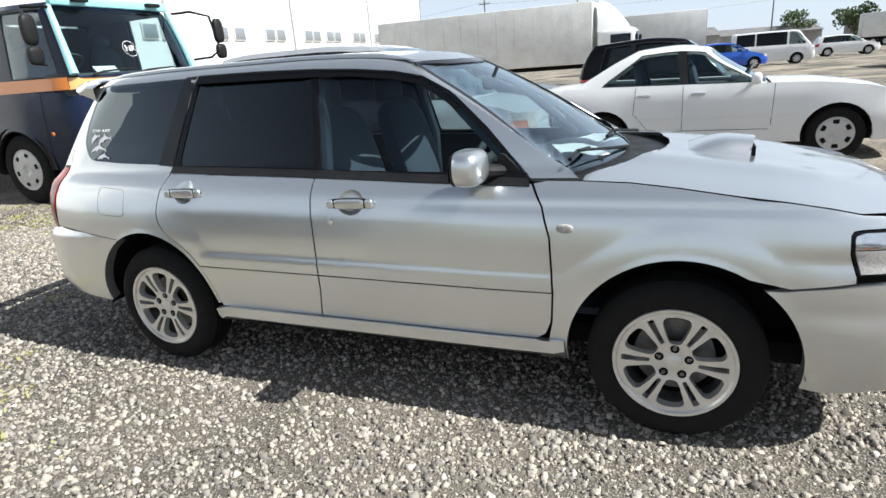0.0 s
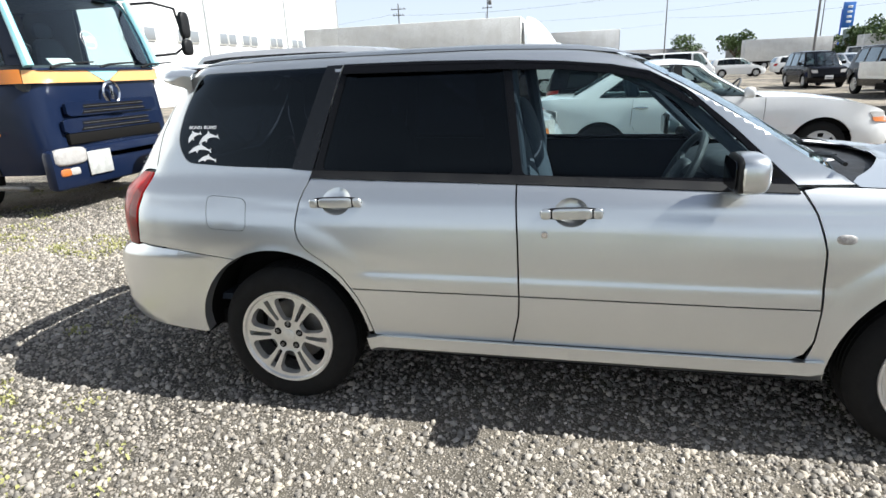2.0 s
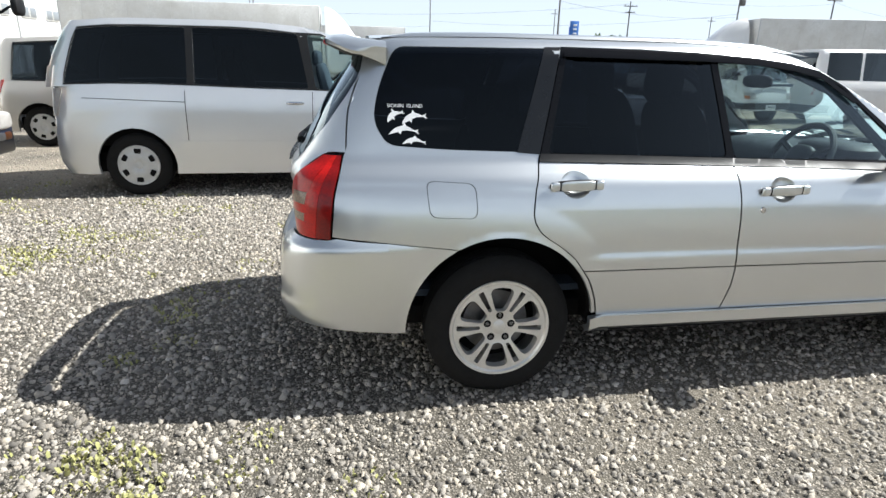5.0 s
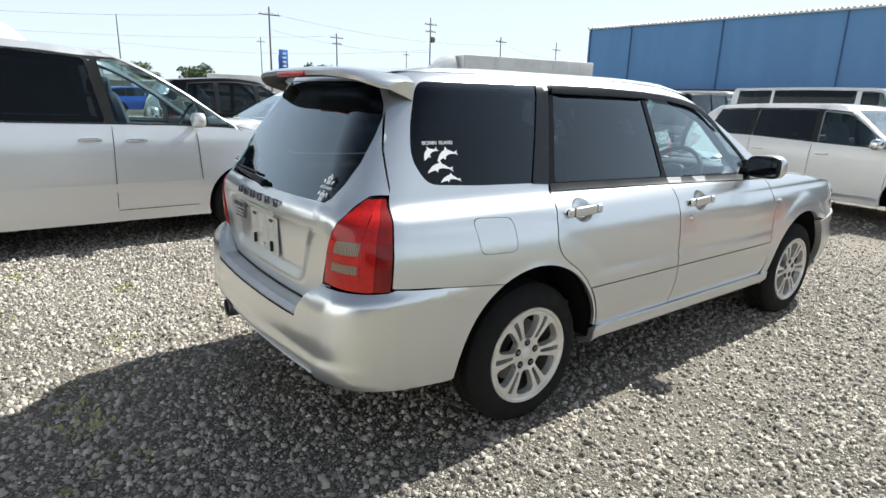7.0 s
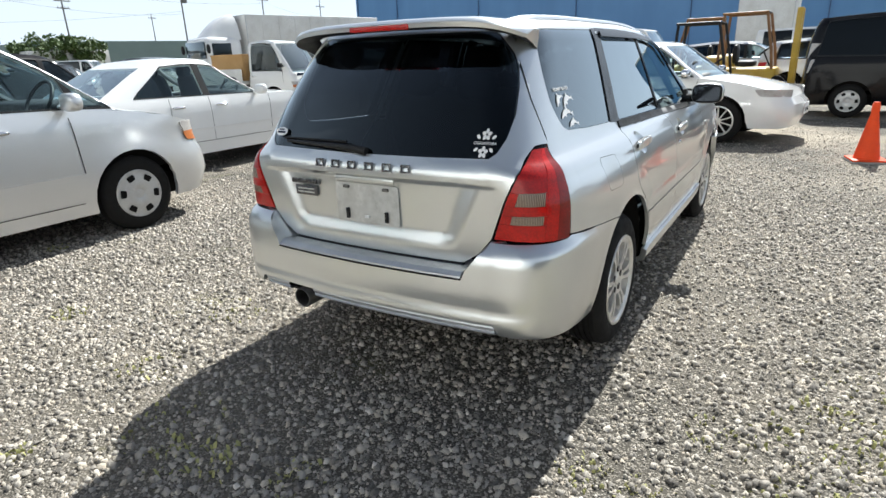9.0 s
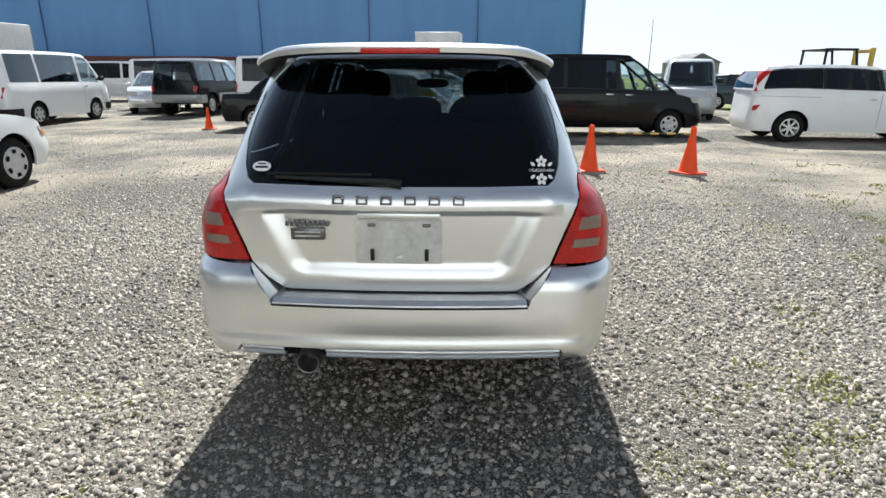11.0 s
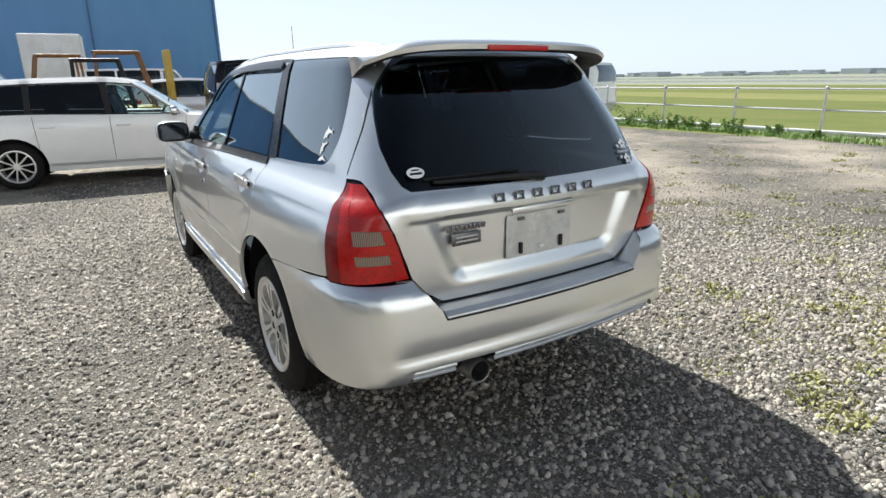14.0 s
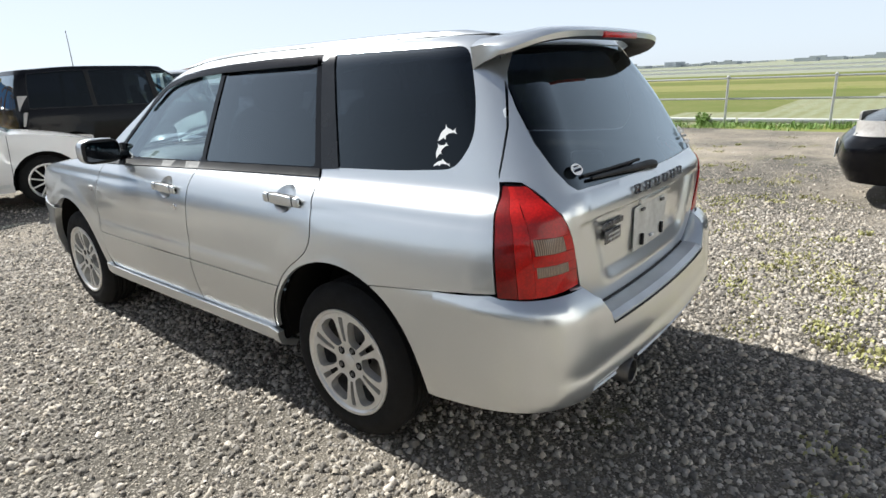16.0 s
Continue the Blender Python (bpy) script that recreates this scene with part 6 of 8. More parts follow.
# black people carrier behind the cones
vehicle("black_people_carrier", "glossy black people carrier with steel wheels and clear tail lamps", heading(9.55 + 0.84, -3.56, -90), 0.86, -2.28, 2.32, (-1.46, 1.46),
        [(-2.28, 1.12), (-1.0, 1.10), (0.5, 1.06), (1.3, 1.02), (1.7, 0.96), (2.32, 0.76)], [(-2.1, 1.80), (-1.0, 1.86), (0.4, 1.84), (0.75, 1.76)], [(1.1, -2.26), (1.4, -2.22), (1.8, -2.08), (1.84, -2.0)],
        [(1.04, 1.72), (1.25, 1.40), (1.45, 1.12), (1.7, 0.78), (1.80, 0.6)], [(-2.05, -1.95, -1.0, -1.0), (-0.92, -0.92, 0.22, 0.16), (0.32, 0.26, 1.02, 0.72, M_CLEAR), (1.10, 0.82, 1.42, 1.08, M_CLEAR)], M_BLACKP, R=0.31, rim=0.19, wheel="cover",
        glass=M_TINT, gaps=((0.27, 0.36, 0.27, 1.06),), handles=((0.05, 0.98), (0.48, 0.97)), head=(1.95, 0.45, 0.78, 0.92), tail_high=(-2.20, 0.72, 1.10, 1.36, M_CLEARL), tail=(-2.16, 0.70, 0.82, 1.08), tail_mat=M_CLEARL, mirror=(1.10, 1.12, M_CHROME), seats=(0.4, -0.6), plate="f")

# white people carrier by the fence
mpv("white_people_carrier", "white people carrier with red corner lamps and five-spoke wheels", heading(8.70 + 0.80, -8.86, -97), M_WHITE, wb=2.80, hw=0.86, H=1.62, R=0.315, rim=0.19, wheel="plain",
    gaps=((0.28, 0.36, 0.30, 1.04), (-0.9, 0.96, -2.0, 0.98)), handles=((0.12, 0.92), (0.48, 0.91)), head=(1.80, 0.5, 0.66, 0.84), tail=(-2.12, 0.70, 0.66, 0.80), tail_high=(-2.14, 0.70, 1.08, 1.50, M_RED), mirror=(1.0, 1.08, M_WHITE), seats=(0.4, -0.5), plate="f")


def van(name, label, at, paint, L=4.70, wb=2.57, hw=0.845, H=1.98, raised=0.0, glass=None, **k):
    xr, xf = -L / 2, L / 2
    a0 = xr + 1.10
    return vehicle(name, label, at, hw, xr, xf, (a0, a0 + wb), [(xr, 1.14), (0.0, 1.13), (xf - 0.75, 1.11), (xf - 0.35, 1.04), (xf, 0.98)],
                   [(xr + 0.10, H - 0.03 + raised), (0.0, H + raised), (xf - 1.25, H - 0.02 + raised), (xf - 1.0, H - 0.07 + raised * 0.6)], [(1.14, xr + 0.02), (1.5, xr + 0.03), (H - 0.1, xr + 0.09), (H + 0.1, xr + 0.2)],
                   [(1.05, xf - 0.22), (1.3, xf - 0.42), (1.6, xf - 0.68), (H - 0.06, xf - 0.94), (H + raised, xf - 1.1)],
                   [(xr + 0.32, xr + 0.34, xr + 1.35, xr + 1.35), (xr + 1.43, xr + 1.43, xf - 1.62, xf - 1.62), (xf - 1.50, xf - 1.50, xf - 0.62, xf - 0.95, M_CLEAR)], paint, R=0.315, rim=0.19, res=0.10, glass=glass or M_TINT,
                   gaps=((xf - 1.56, 0.36, xf - 1.56, 1.12), (xf - 0.62, 0.5, xf - 0.66, 1.1)), handles=((xf - 1.42, 1.02),), mirror=(xf - 0.72, 1.2, M_BLACK), tumble=0.80, trim=False, category="van", corner=(0.22, 0.18), group="parked vans", wfb=0.15, **k)


van("delivery_van", "white delivery van with a long dark side window", heading(12.95, 12.13, 0), M_WHITE, tail=(-2.30, 0.68, 0.76, 1.06), head=(2.15, 0.5, 0.72, 0.92), bumper=(0.30, 0.50, M_BLACK), plate="f")
van("long_van", "white long-bodied van with black side windows", heading(15.8, 4.6, -94), M_WHITE, L=5.2, wb=3.1, tail=(-2.5, 0.68, 0.76, 1.06), head=(2.4, 0.5, 0.72, 0.92), bumper=(0.30, 0.48, M_WHITE))
van("long_van", "white van parked nose to nose behind the off-roader", heading(20.5, 11.0, -92), M_WHITE, tail=(-2.3, 0.68, 0.76, 1.06), head=(2.15, 0.5, 0.72, 0.92))
van("worn_van", "worn white high-roofed van with a dark rear window and scratched tailgate", heading(12.25, -13.35, 14), M_WHITE, L=4.4, wb=2.4, hw=0.83, H=1.70, raised=0.10, tail=(-2.12, 0.66, 0.70, 0.98), head=(2.0, 0.5, 0.72, 0.92), bumper=(0.25, 0.50, M_GREYP), glass=M_TINT)
van("grey_van", "grey van with a black grille, facing the lot", heading(16.8, -8.0, 163), M_GREYP, L=4.2, wb=2.3, H=1.92, head=(1.95, 0.52, 0.74, 0.92), plate="f", bumper=(0.3, 0.52, M_GREYP))
vehicle("beige_hatchback", "beige silver tall small car seen past the people carrier", heading(-5.35, 7.85, 0), 0.80, -1.9, 2.0, (-1.25, 1.25), [(-1.9, 1.0), (0, 0.98), (1.0, 0.97), (1.4, 0.92), (2.0, 0.74)], [(-1.75, 1.62), (-0.6, 1.68), (0.4, 1.64)],
        [(1.0, -1.89), (1.3, -1.87), (1.60, -1.78), (1.70, -1.68)], [(0.97, 1.42), (1.15, 1.18), (1.45, 0.80), (1.62, 0.48), (1.70, 0.38)], [(-1.62, -1.56, -0.9, -0.9), (-0.8, -0.8, 0.1, 0.08), (0.2, 0.18, 1.0, 0.5, M_CLEAR)], M_BEIGE, tail=(-1.8, 0.62, 0.80, 1.02), mirror=(0.95, 1.05, M_BEIGE), corner=(0.2, 0.16))

# off-roader, hatchback and old saloon by the blue hall
vehicle("off_roader", "dark off-roader with grey lower panels, roof rails and flared arches", heading(17.6, 9.1, -6), 0.90, -2.25, 2.25, (-1.36, 1.36), [(-2.25, 1.16), (0.3, 1.12), (1.0, 1.10), (1.3, 1.06), (2.25, 0.96)],
        [(-2.1, 1.78), (-1, 1.82), (0.2, 1.80), (0.5, 1.74)], [(1.16, -2.24), (1.5, -2.2), (1.76, -2.12), (1.84, -2.05)], [(1.10, 1.12), (1.3, 0.92), (1.6, 0.62), (1.76, 0.44), (1.84, 0.36)],
        [(-2.0, -1.95, -1.0, -1.0), (-0.92, -0.92, -0.15, -0.18), (-0.05, -0.08, 0.85, 0.42, M_CLEAR)], M_BLACKP, R=0.37, rim=0.20, wheel="plain", base=0.42, tail=(-2.18, 0.70, 0.82, 1.02), head=(2.1, 0.5, 0.8, 0.95), bumper=(0.46, 0.72, M_GREYP), lower_trim=(0.45, 0.75, M_GREYP), mirror=(0.85, 1.16, M_BLACK), corner=(0.2, 0.16))
vehicle("hatchback", "silver white hatchback facing the lot", heading(18.4, 11.3, 196), 0.84, -1.9, 2.0, (-1.25, 1.25), [(-1.9, 1.0), (0, 0.98), (1.0, 0.96), (1.4, 0.90), (2.0, 0.68)], [(-1.6, 1.42), (-0.6, 1.50), (0.2, 1.46)],
        [(1.0, -1.88), (1.2, -1.8), (1.44, -1.55), (1.5, -1.45)], [(0.95, 1.35), (1.1, 1.05), (1.3, 0.62), (1.46, 0.25), (1.5, 0.15)], [(-1.45, -1.35, -0.2, -0.22), (-0.1, -0.12, 0.95, 0.35, M_CLEAR)], M_SILVER2, head=(1.55, 0.42, 0.64, 0.80), plate="f", mirror=(0.9, 1.0, M_SILVER2))
vehicle("old_saloon", "faded black square-cut old saloon on alloy wheels", heading(11.35, 3.65, -93), 0.80, -2.25, 2.05, (-1.30, 1.22), [(-2.25, 0.90), (-1.3, 0.92), (-0.5, 0.915), (0.7, 0.90), (2.05, 0.82)], [(-1.05, 1.34), (-0.4, 1.37), (0.3, 1.34)],
        [(0.93, -1.52), (1.1, -1.35), (1.3, -1.10), (1.36, -1.02)], [(0.91, 0.86), (1.1, 0.64), (1.3, 0.36), (1.36, 0.26)], [(-1.15, -0.95, -0.28, -0.30, M_CLEAR), (-0.18, -0.2, 0.62, 0.28, M_CLEAR)], M_BLACKP, R=0.30, rim=0.19, wheel="plain", glass=M_CLEAR, lower_trim=(0.36, 0.385, M_CHROME), corner=(0.18, 0.14), handles=((-0.9, 0.80),), tail=(-2.2, 0.45, 0.62, 0.80), mirror=(0.7, 0.95, M_CHROME))
# small car by the fence end, dark front seen late
vehicle("dark_hatchback", "black hatchback with large clear headlamps", heading(-4.28, -5.25, 3), 0.84, -1.9, 2.05, (-1.25, 1.25), [(-1.9, 1.0), (0, 0.98), (1.0, 0.98), (1.4, 0.92), (2.05, 0.68)], [(-1.6, 1.44), (-0.6, 1.52), (0.2, 1.48)],
        [(1.0, -1.88), (1.2, -1.8), (1.46, -1.55), (1.52, -1.45)], [(0.97, 1.35), (1.1, 1.05), (1.3, 0.62), (1.48, 0.25), (1.52, 0.15)], [(-1.45, -1.35, -0.2, -0.22), (-0.1, -0.12, 0.95, 0.35, M_CLEAR)], M_BLACKP, head=(1.50, 0.50, 0.66, 0.82), plate="f", res=0.06, mirror=(0.9, 1.0, M_NAVY), fb=0.22)
# cars seen over the bonnet at the start
vehicle("dark_wagon", "black estate car with red tail lamps behind the white saloon", heading(1.4, 10.0, 2), 0.88, -2.2, 1.35, (-1.35, 0.75), [(-2.2, 1.0), (0, 0.97), (0.5, 0.90), (1.35, 0.62)], [(-1.9, 1.58), (-0.8, 1.65), (-0.2, 1.60)],
        [(1.0, -2.16), (1.2, -2.1), (1.6, -1.85), (1.66, -1.75)], [(0.92, 0.62), (1.2, 0.36), (1.5, 0.03), (1.62, -0.18)], [(-1.75, -1.62, -1.15, -1.15), (-1.07, -1.07, -0.35, -0.38), (-0.27, -0.30, 0.40, 0.02)], M_BLACKP, tail=(-1.98, 0.6, 0.72, 0.98))
sedan("teal_saloon", "dark teal saloon nose out behind the white saloon", heading(-3.2, 9.9, 4), M_TEAL, H=1.44)
sedan("pale_green_saloon", "pale green saloon among far parked cars", heading(25.0, 52.0, -80), M_PALEGREEN, H=1.46)
vehicle("box_car", "black square-bodied compact car facing the lot", heading(10.65, 29.0, -90), 0.845, -1.95, 2.0, (-1.25, 1.25), [(-1.95, 0.98), (0, 0.97), (1.15, 0.96), (1.4, 0.94), (2.0, 0.86)], [(-1.75, 1.60), (-0.5, 1.64), (0.4, 1.60)],
        [(0.98, -1.94), (1.3, -1.92), (1.6, -1.82), (1.65, -1.75)], [(0.97, 1.25), (1.2, 1.05), (1.5, 0.75), (1.62, 0.6)], [(-1.7, -1.62, -0.9, -0.9), (-0.8, -0.8, 0.05, 0.05), (0.15, 0.15, 0.95, 0.65)], M_BLACKP, head=(1.9, 0.45, 0.66, 0.82), plate="f", corner=(0.2, 0.16), mirror=(0.9, 1.05, M_BLACKP))
vehicle("dark_suv", "black sport utility car facing the lot", heading(10.6, 20.7, -90), 0.91, -2.3, 2.34, (-1.38, 1.38), [(-2.3, 1.10), (0, 1.08), (1.1, 1.06), (1.5, 1.0), (2.34, 0.8)], [(-1.9, 1.62), (-0.5, 1.70), (0.3, 1.66)],
        [(1.1, -2.22), (1.3, -2.12), (1.62, -1.85), (1.7, -1.75)], [(1.06, 1.2), (1.3, 0.85), (1.55, 0.5), (1.67, 0.28)], [(-1.7, -1.6, -0.95, -0.95), (-0.87, -0.87, 0.0, 0.0), (0.1, 0.08, 0.98, 0.4)], M_BLACKP, R=0.36, rim=0.23, wheel="plain", base=0.33, head=(1.9, 0.45, 0.76, 0.9), plate="f", mirror=(0.9, 1.14, M_BLACKP))
FAR = [("white_wagon", "white estate car among far parked cars", (12.2, 50.6, 0), M_WHITE, 0), ("white_wagon", "white estate car among far parked cars", (17.5, 53.0, 0), M_WHITE, 0),
       ("blue_hatchback", "bright blue hatchback among far parked cars", (3.4, 36.0, 10), M_BLUEP, 0), ("white_van", "white van among far parked cars", (6.1, 40.0, 0), M_WHITE, 1), ("white_van", "white van among far parked cars", (20.5, 46.0, -60), M_WHITE, 1),
       ("silver_wagon", "silver estate car among far parked cars", (15.6, 38.0, -80), M_SILVER2, 0), ("white_wagon", "white estate car among far parked cars", (16.0, 30.0, -85), M_WHITE, 0), ("grey_wagon", "grey estate car among far parked cars", (21.0, 35.0, -80), M_GREYP, 0),
       ("pale_wagon", "pale green estate car among far parked cars", (23.0, 60.0, 4), M_PALEGREEN, 0), ("silver_wagon", "silver estate car among far parked cars", (13.5, 24.5, 8), M_SILVER2, 0), ("white_wagon", "white estate car among far parked cars", (19.0, 27.5, 6), M_WHITE, 0),
       ("white_van", "white van parked by the blue hall", (27.0, 18.0, -92), M_WHITE, 1), ("grey_wagon", "grey estate car parked by the blue hall", (26.0, 13.0, -92), M_GREYP, 0), ("white_van", "white van parked by the blue hall", (25.5, -1.5, -88), M_WHITE, 1),
       ("dark_wagon", "dark estate car behind the grey van", (21.0, -12.5, -150), M_TEAL, 0), ("white_coupe", "low white car behind the people carriers", (15.6, -11.2, 172), M_WHITE, 2), ("silver_wagon", "silver estate car behind the forklifts", (15.4, -2.2, -90), M_SILVER2, 0),
       ("silver_wagon", "silver estate car seen past the forklifts", (17.5, 0.4, -90), M_SILVER2, 0)]
for nm, lb, (x, y, a), mat, kd in FAR:
    if kd == 1:
        van(nm, lb, heading(x, y, a), mat, head=(2.15, 0.5, 0.72, 0.92), tail=(-2.3, 0.68, 0.76, 1.06))
    else:
        h = 0.0 if kd == 0 else -0.28
        vehicle(nm, lb, heading(x, y, a), 0.85, -2.1, 2.1, (-1.27, 1.27), [(-2.1, 0.97 + h * 0.3), (0, 0.97 + h * 0.3), (1.0, 0.94 + h * 0.3), (2.1, 0.68)], [(-1.8, 1.42 + h), (-0.6, 1.50 + h), (0.2, 1.46 + h)], [(0.97 + h * 0.3, -2.06), (1.15 + h * 0.5, -2.0), (1.44 + h, -1.75), (1.5 + h, -1.65)],
                [(0.95 + h * 0.3, 1.2), (1.15 + h * 0.6, 0.85), (1.35 + h, 0.5), (1.47 + h, 0.2)], [(-1.65, -1.55, -0.95, -0.95), (-0.87, -0.87, 0.0, -0.02), (0.08, 0.06, 0.9, 0.38, M_CLEAR)], mat, res=0.14, head=(1.8, 0.45, 0.62, 0.78), tail=(-1.9, 0.5, 0.70, 0.92), mirror=(0.82, 1.0 + h * 0.3, mat), plate="f", group="far parked cars")


# ---- ground ----


def gravel_material():
    """Trodden earth and fine chippings. Shade in their gaps is painted dark, most so round the car, with pale dusty
    ground and thin moss in patches.
    """
    m, nt, b = nodes_of("loose grey gravel")
    co = tex_coord(nt)
    v = nt.nodes.new("ShaderNodeTexVoronoi")
    v.inputs["Scale"].default_value = 105.0
    link(nt, co, v.inputs["Vector"])
    sep = nt.nodes.new("ShaderNodeSeparateColor")
    link(nt, v.outputs["Color"], sep.inputs[0])
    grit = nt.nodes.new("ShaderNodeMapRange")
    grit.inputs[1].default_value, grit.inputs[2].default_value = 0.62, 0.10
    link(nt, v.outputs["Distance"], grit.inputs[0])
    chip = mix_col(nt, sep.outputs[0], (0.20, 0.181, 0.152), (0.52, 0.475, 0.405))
    # gaps between chips get a dark colour for their shade
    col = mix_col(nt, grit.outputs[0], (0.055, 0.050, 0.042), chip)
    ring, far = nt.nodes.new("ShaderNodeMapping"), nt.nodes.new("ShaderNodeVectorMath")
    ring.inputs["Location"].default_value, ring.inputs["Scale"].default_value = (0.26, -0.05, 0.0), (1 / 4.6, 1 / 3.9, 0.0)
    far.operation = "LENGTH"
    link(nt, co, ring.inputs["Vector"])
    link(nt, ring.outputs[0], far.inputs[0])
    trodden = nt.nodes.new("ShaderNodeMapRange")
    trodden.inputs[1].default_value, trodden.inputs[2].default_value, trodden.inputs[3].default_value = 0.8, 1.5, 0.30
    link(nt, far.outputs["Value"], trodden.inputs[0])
    # round the car the sheet is painted darker, as shade between loose stones
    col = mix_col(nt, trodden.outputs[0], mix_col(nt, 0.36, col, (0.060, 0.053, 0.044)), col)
    fine = noise_fac(nt, co, 160.0, 3.0)
    dirt = noise_fac(nt, co, 0.42, 5.0, 0.6, 0.42, 0.62)
    dm = nt.nodes.new("ShaderNodeMath")
    dm.operation = "MULTIPLY"
    link(nt, dirt, dm.inputs[0])
    link(nt, trodden.outputs[0], dm.inputs[1])
    earth = mix_col(nt, noise_fac(nt, co, 70.0, 6.0, 0.8, 0.36, 0.62), (0.46, 0.40, 0.318), (0.25, 0.216, 0.168))
    col = mix_col(nt, dm.outputs[0], col, earth)
    moss = noise_fac(nt, co, 1.15, 6.0, 0.62, 0.60, 0.72)
    mm = nt.nodes.new("ShaderNodeMath")
    mm.operation, mm.inputs[1].default_value = "MULTIPLY", 0.5
    link(nt, moss, mm.inputs[0])
    col = mix_col(nt, mm.outputs[0], col, mix_col(nt, fine, (0.28, 0.26, 0.10), (0.16, 0.165, 0.06)))
    link(nt, col, b.inputs["Base Color"])
    b.inputs["Roughness"].default_value, b.inputs["Specular IOR Level"].default_value = 0.9, 0.2
    bump(nt, grit.outputs[0], b, 0.8, 0.006)
    return m


def field_material(name, c1, c2, scale, rows=0.0):
    m, nt, b = nodes_of(name)
    co = tex_coord(nt, (1, 1, 1))
    f = noise_fac(nt, co, scale, 6.0, 0.65, 0.35, 0.65)
    col = mix_col(nt, f, c1, c2)
    if rows:
        w = nt.nodes.new("ShaderNodeTexWave")
        w.inputs["Scale"].default_value, w.inputs["Distortion"].default_value, w.inputs["Detail"].default_value = rows, 2.0, 3.0
        link(nt, co, w.inputs["Vector"])
        col = mix_col(nt, w.outputs[0], col, mix_col(nt, 0.5, c1, (0.35, 0.38, 0.30)))
    col = mix_col(nt, noise_fac(nt, co, scale * 9, 4.0), col, mix_col(nt, 0.7, c2, c1))
    link(nt, col, b.inputs["Base Color"])
    b.inputs["Roughness"].default_value, b.inputs["Specular IOR Level"].default_value = 0.95, 0.03
    return m


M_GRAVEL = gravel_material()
M_PADDY = field_material("young rice green", (0.112, 0.142, 0.040), (0.175, 0.172, 0.072), 0.4)
M_WATER = field_material("flooded pale paddy", (0.17, 0.18, 0.085), (0.29, 0.285, 0.20), 0.7, 0.5)
M_STRAW = field_material("dry grass bank", (0.24, 0.22, 0.10), (0.15, 0.18, 0.05), 0.3)
M_FARLAND = field_material("far land", (0.22, 0.24, 0.16), (0.30, 0.30, 0.25), 0.02)
M_GRASS = field_material("verge grass", (0.16, 0.19, 0.05), (0.26, 0.26, 0.10), 1.5)

# one sheet: the lot, the bank at the fence, and the fields below it
strips = [(420.0, 0.0, 0), (90.0, 0.0, 0), (40.0, 0.0, 0), (16.0, 0.0, 0), (8.0, 0.0, 0), (2.0, 0.0, 0), (-4.0, 0.0, 0), (-9.0, 0.0, 0), (-11.55, 0.0, 0), (-12.7, -0.02, 5), (-13.6, -0.55, 3), (-19.0, -0.60, 1), (-24.0, -0.60, 6), (-28.0, -0.60, 6), (-33.0, -0.60, 6), (-38.0, -0.60, 6), (-44.0, -0.60, 6), (-45.0, -0.52, 3), (-56.0, -0.60, 3), (-63.0, -0.5, 2), (-78.0, -0.6, 3),
          (-92.0, -0.55, 2), (-128.0, -0.6, 4), (-400.0, -0.6, 4), (-3000.0, -0.6, 4)]
xs = [-3000, -400, -120, -60, -40, -30, -24, -20, -16, -13, -10, -7, -4, -1, 2, 5, 8, 11, 14, 18, 22, 28, 36, 50, 80, 140, 400, 3000]
bm = bmesh.new()
grid = []
for y, z, k in [(3000.0, 0.0, 0)] + strips:
    grid.append([bm.verts.new((x, y + (0.6 * noise.noise((x * 0.35, y, 0)) if -100 < y < -11 and abs(x) < 100 else 0), z)) for x in xs])
for (a, b_), (_, _, k) in zip(zip(grid, grid[1:]), strips):
    for i in range(len(xs) - 1):
        f = bm.faces.new((a[i], b_[i], b_[i + 1], a[i + 1]))
        mx = (xs[i] + xs[i + 1]) / 2
        f.material_index = 2 if k == 1 and a[i].co.y < -80 else k if k != 6 else (2 if mx > 0.5 * (a[i].co.y + 30) else 1)
        f.normal_update()
        if f.normal.z < 0:
            f.normal_flip()
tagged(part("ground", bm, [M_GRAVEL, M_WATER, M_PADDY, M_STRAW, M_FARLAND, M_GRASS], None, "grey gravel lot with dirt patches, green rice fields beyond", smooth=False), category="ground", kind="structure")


def stone_material(name, *stops):
    m, nt, b = nodes_of(name)
    g = nt.nodes.new("ShaderNodeNewGeometry")
    r = nt.nodes.new("ShaderNodeValToRGB")
    r.color_ramp.elements[0].color, r.color_ramp.elements[1].color = (*stops[0], 1), (*stops[-1], 1)
    for p, c in zip((0.3, 0.65, 0.88), stops[1:-1]):
        el = r.color_ramp.elements.new(p)
        el.color = (*c, 1)
    link(nt, g.outputs["Random Per Island"], r.inputs[0])
    co = tex_coord(nt)
    col = mix_col(nt, noise_fac(nt, co, 90.0, 4.0), r.outputs[0], mix_col(nt, 0.75, (0.30, 0.28, 0.25), r.outputs[0]))
    link(nt, col, b.inputs["Base Color"])
    b.inputs["Roughness"].default_value, b.inputs["Specular IOR Level"].default_value = 0.85, 0.3
    bump(nt, noise_fac(nt, co, 220.0, 3.0), b, 0.4, 0.003)
    return m


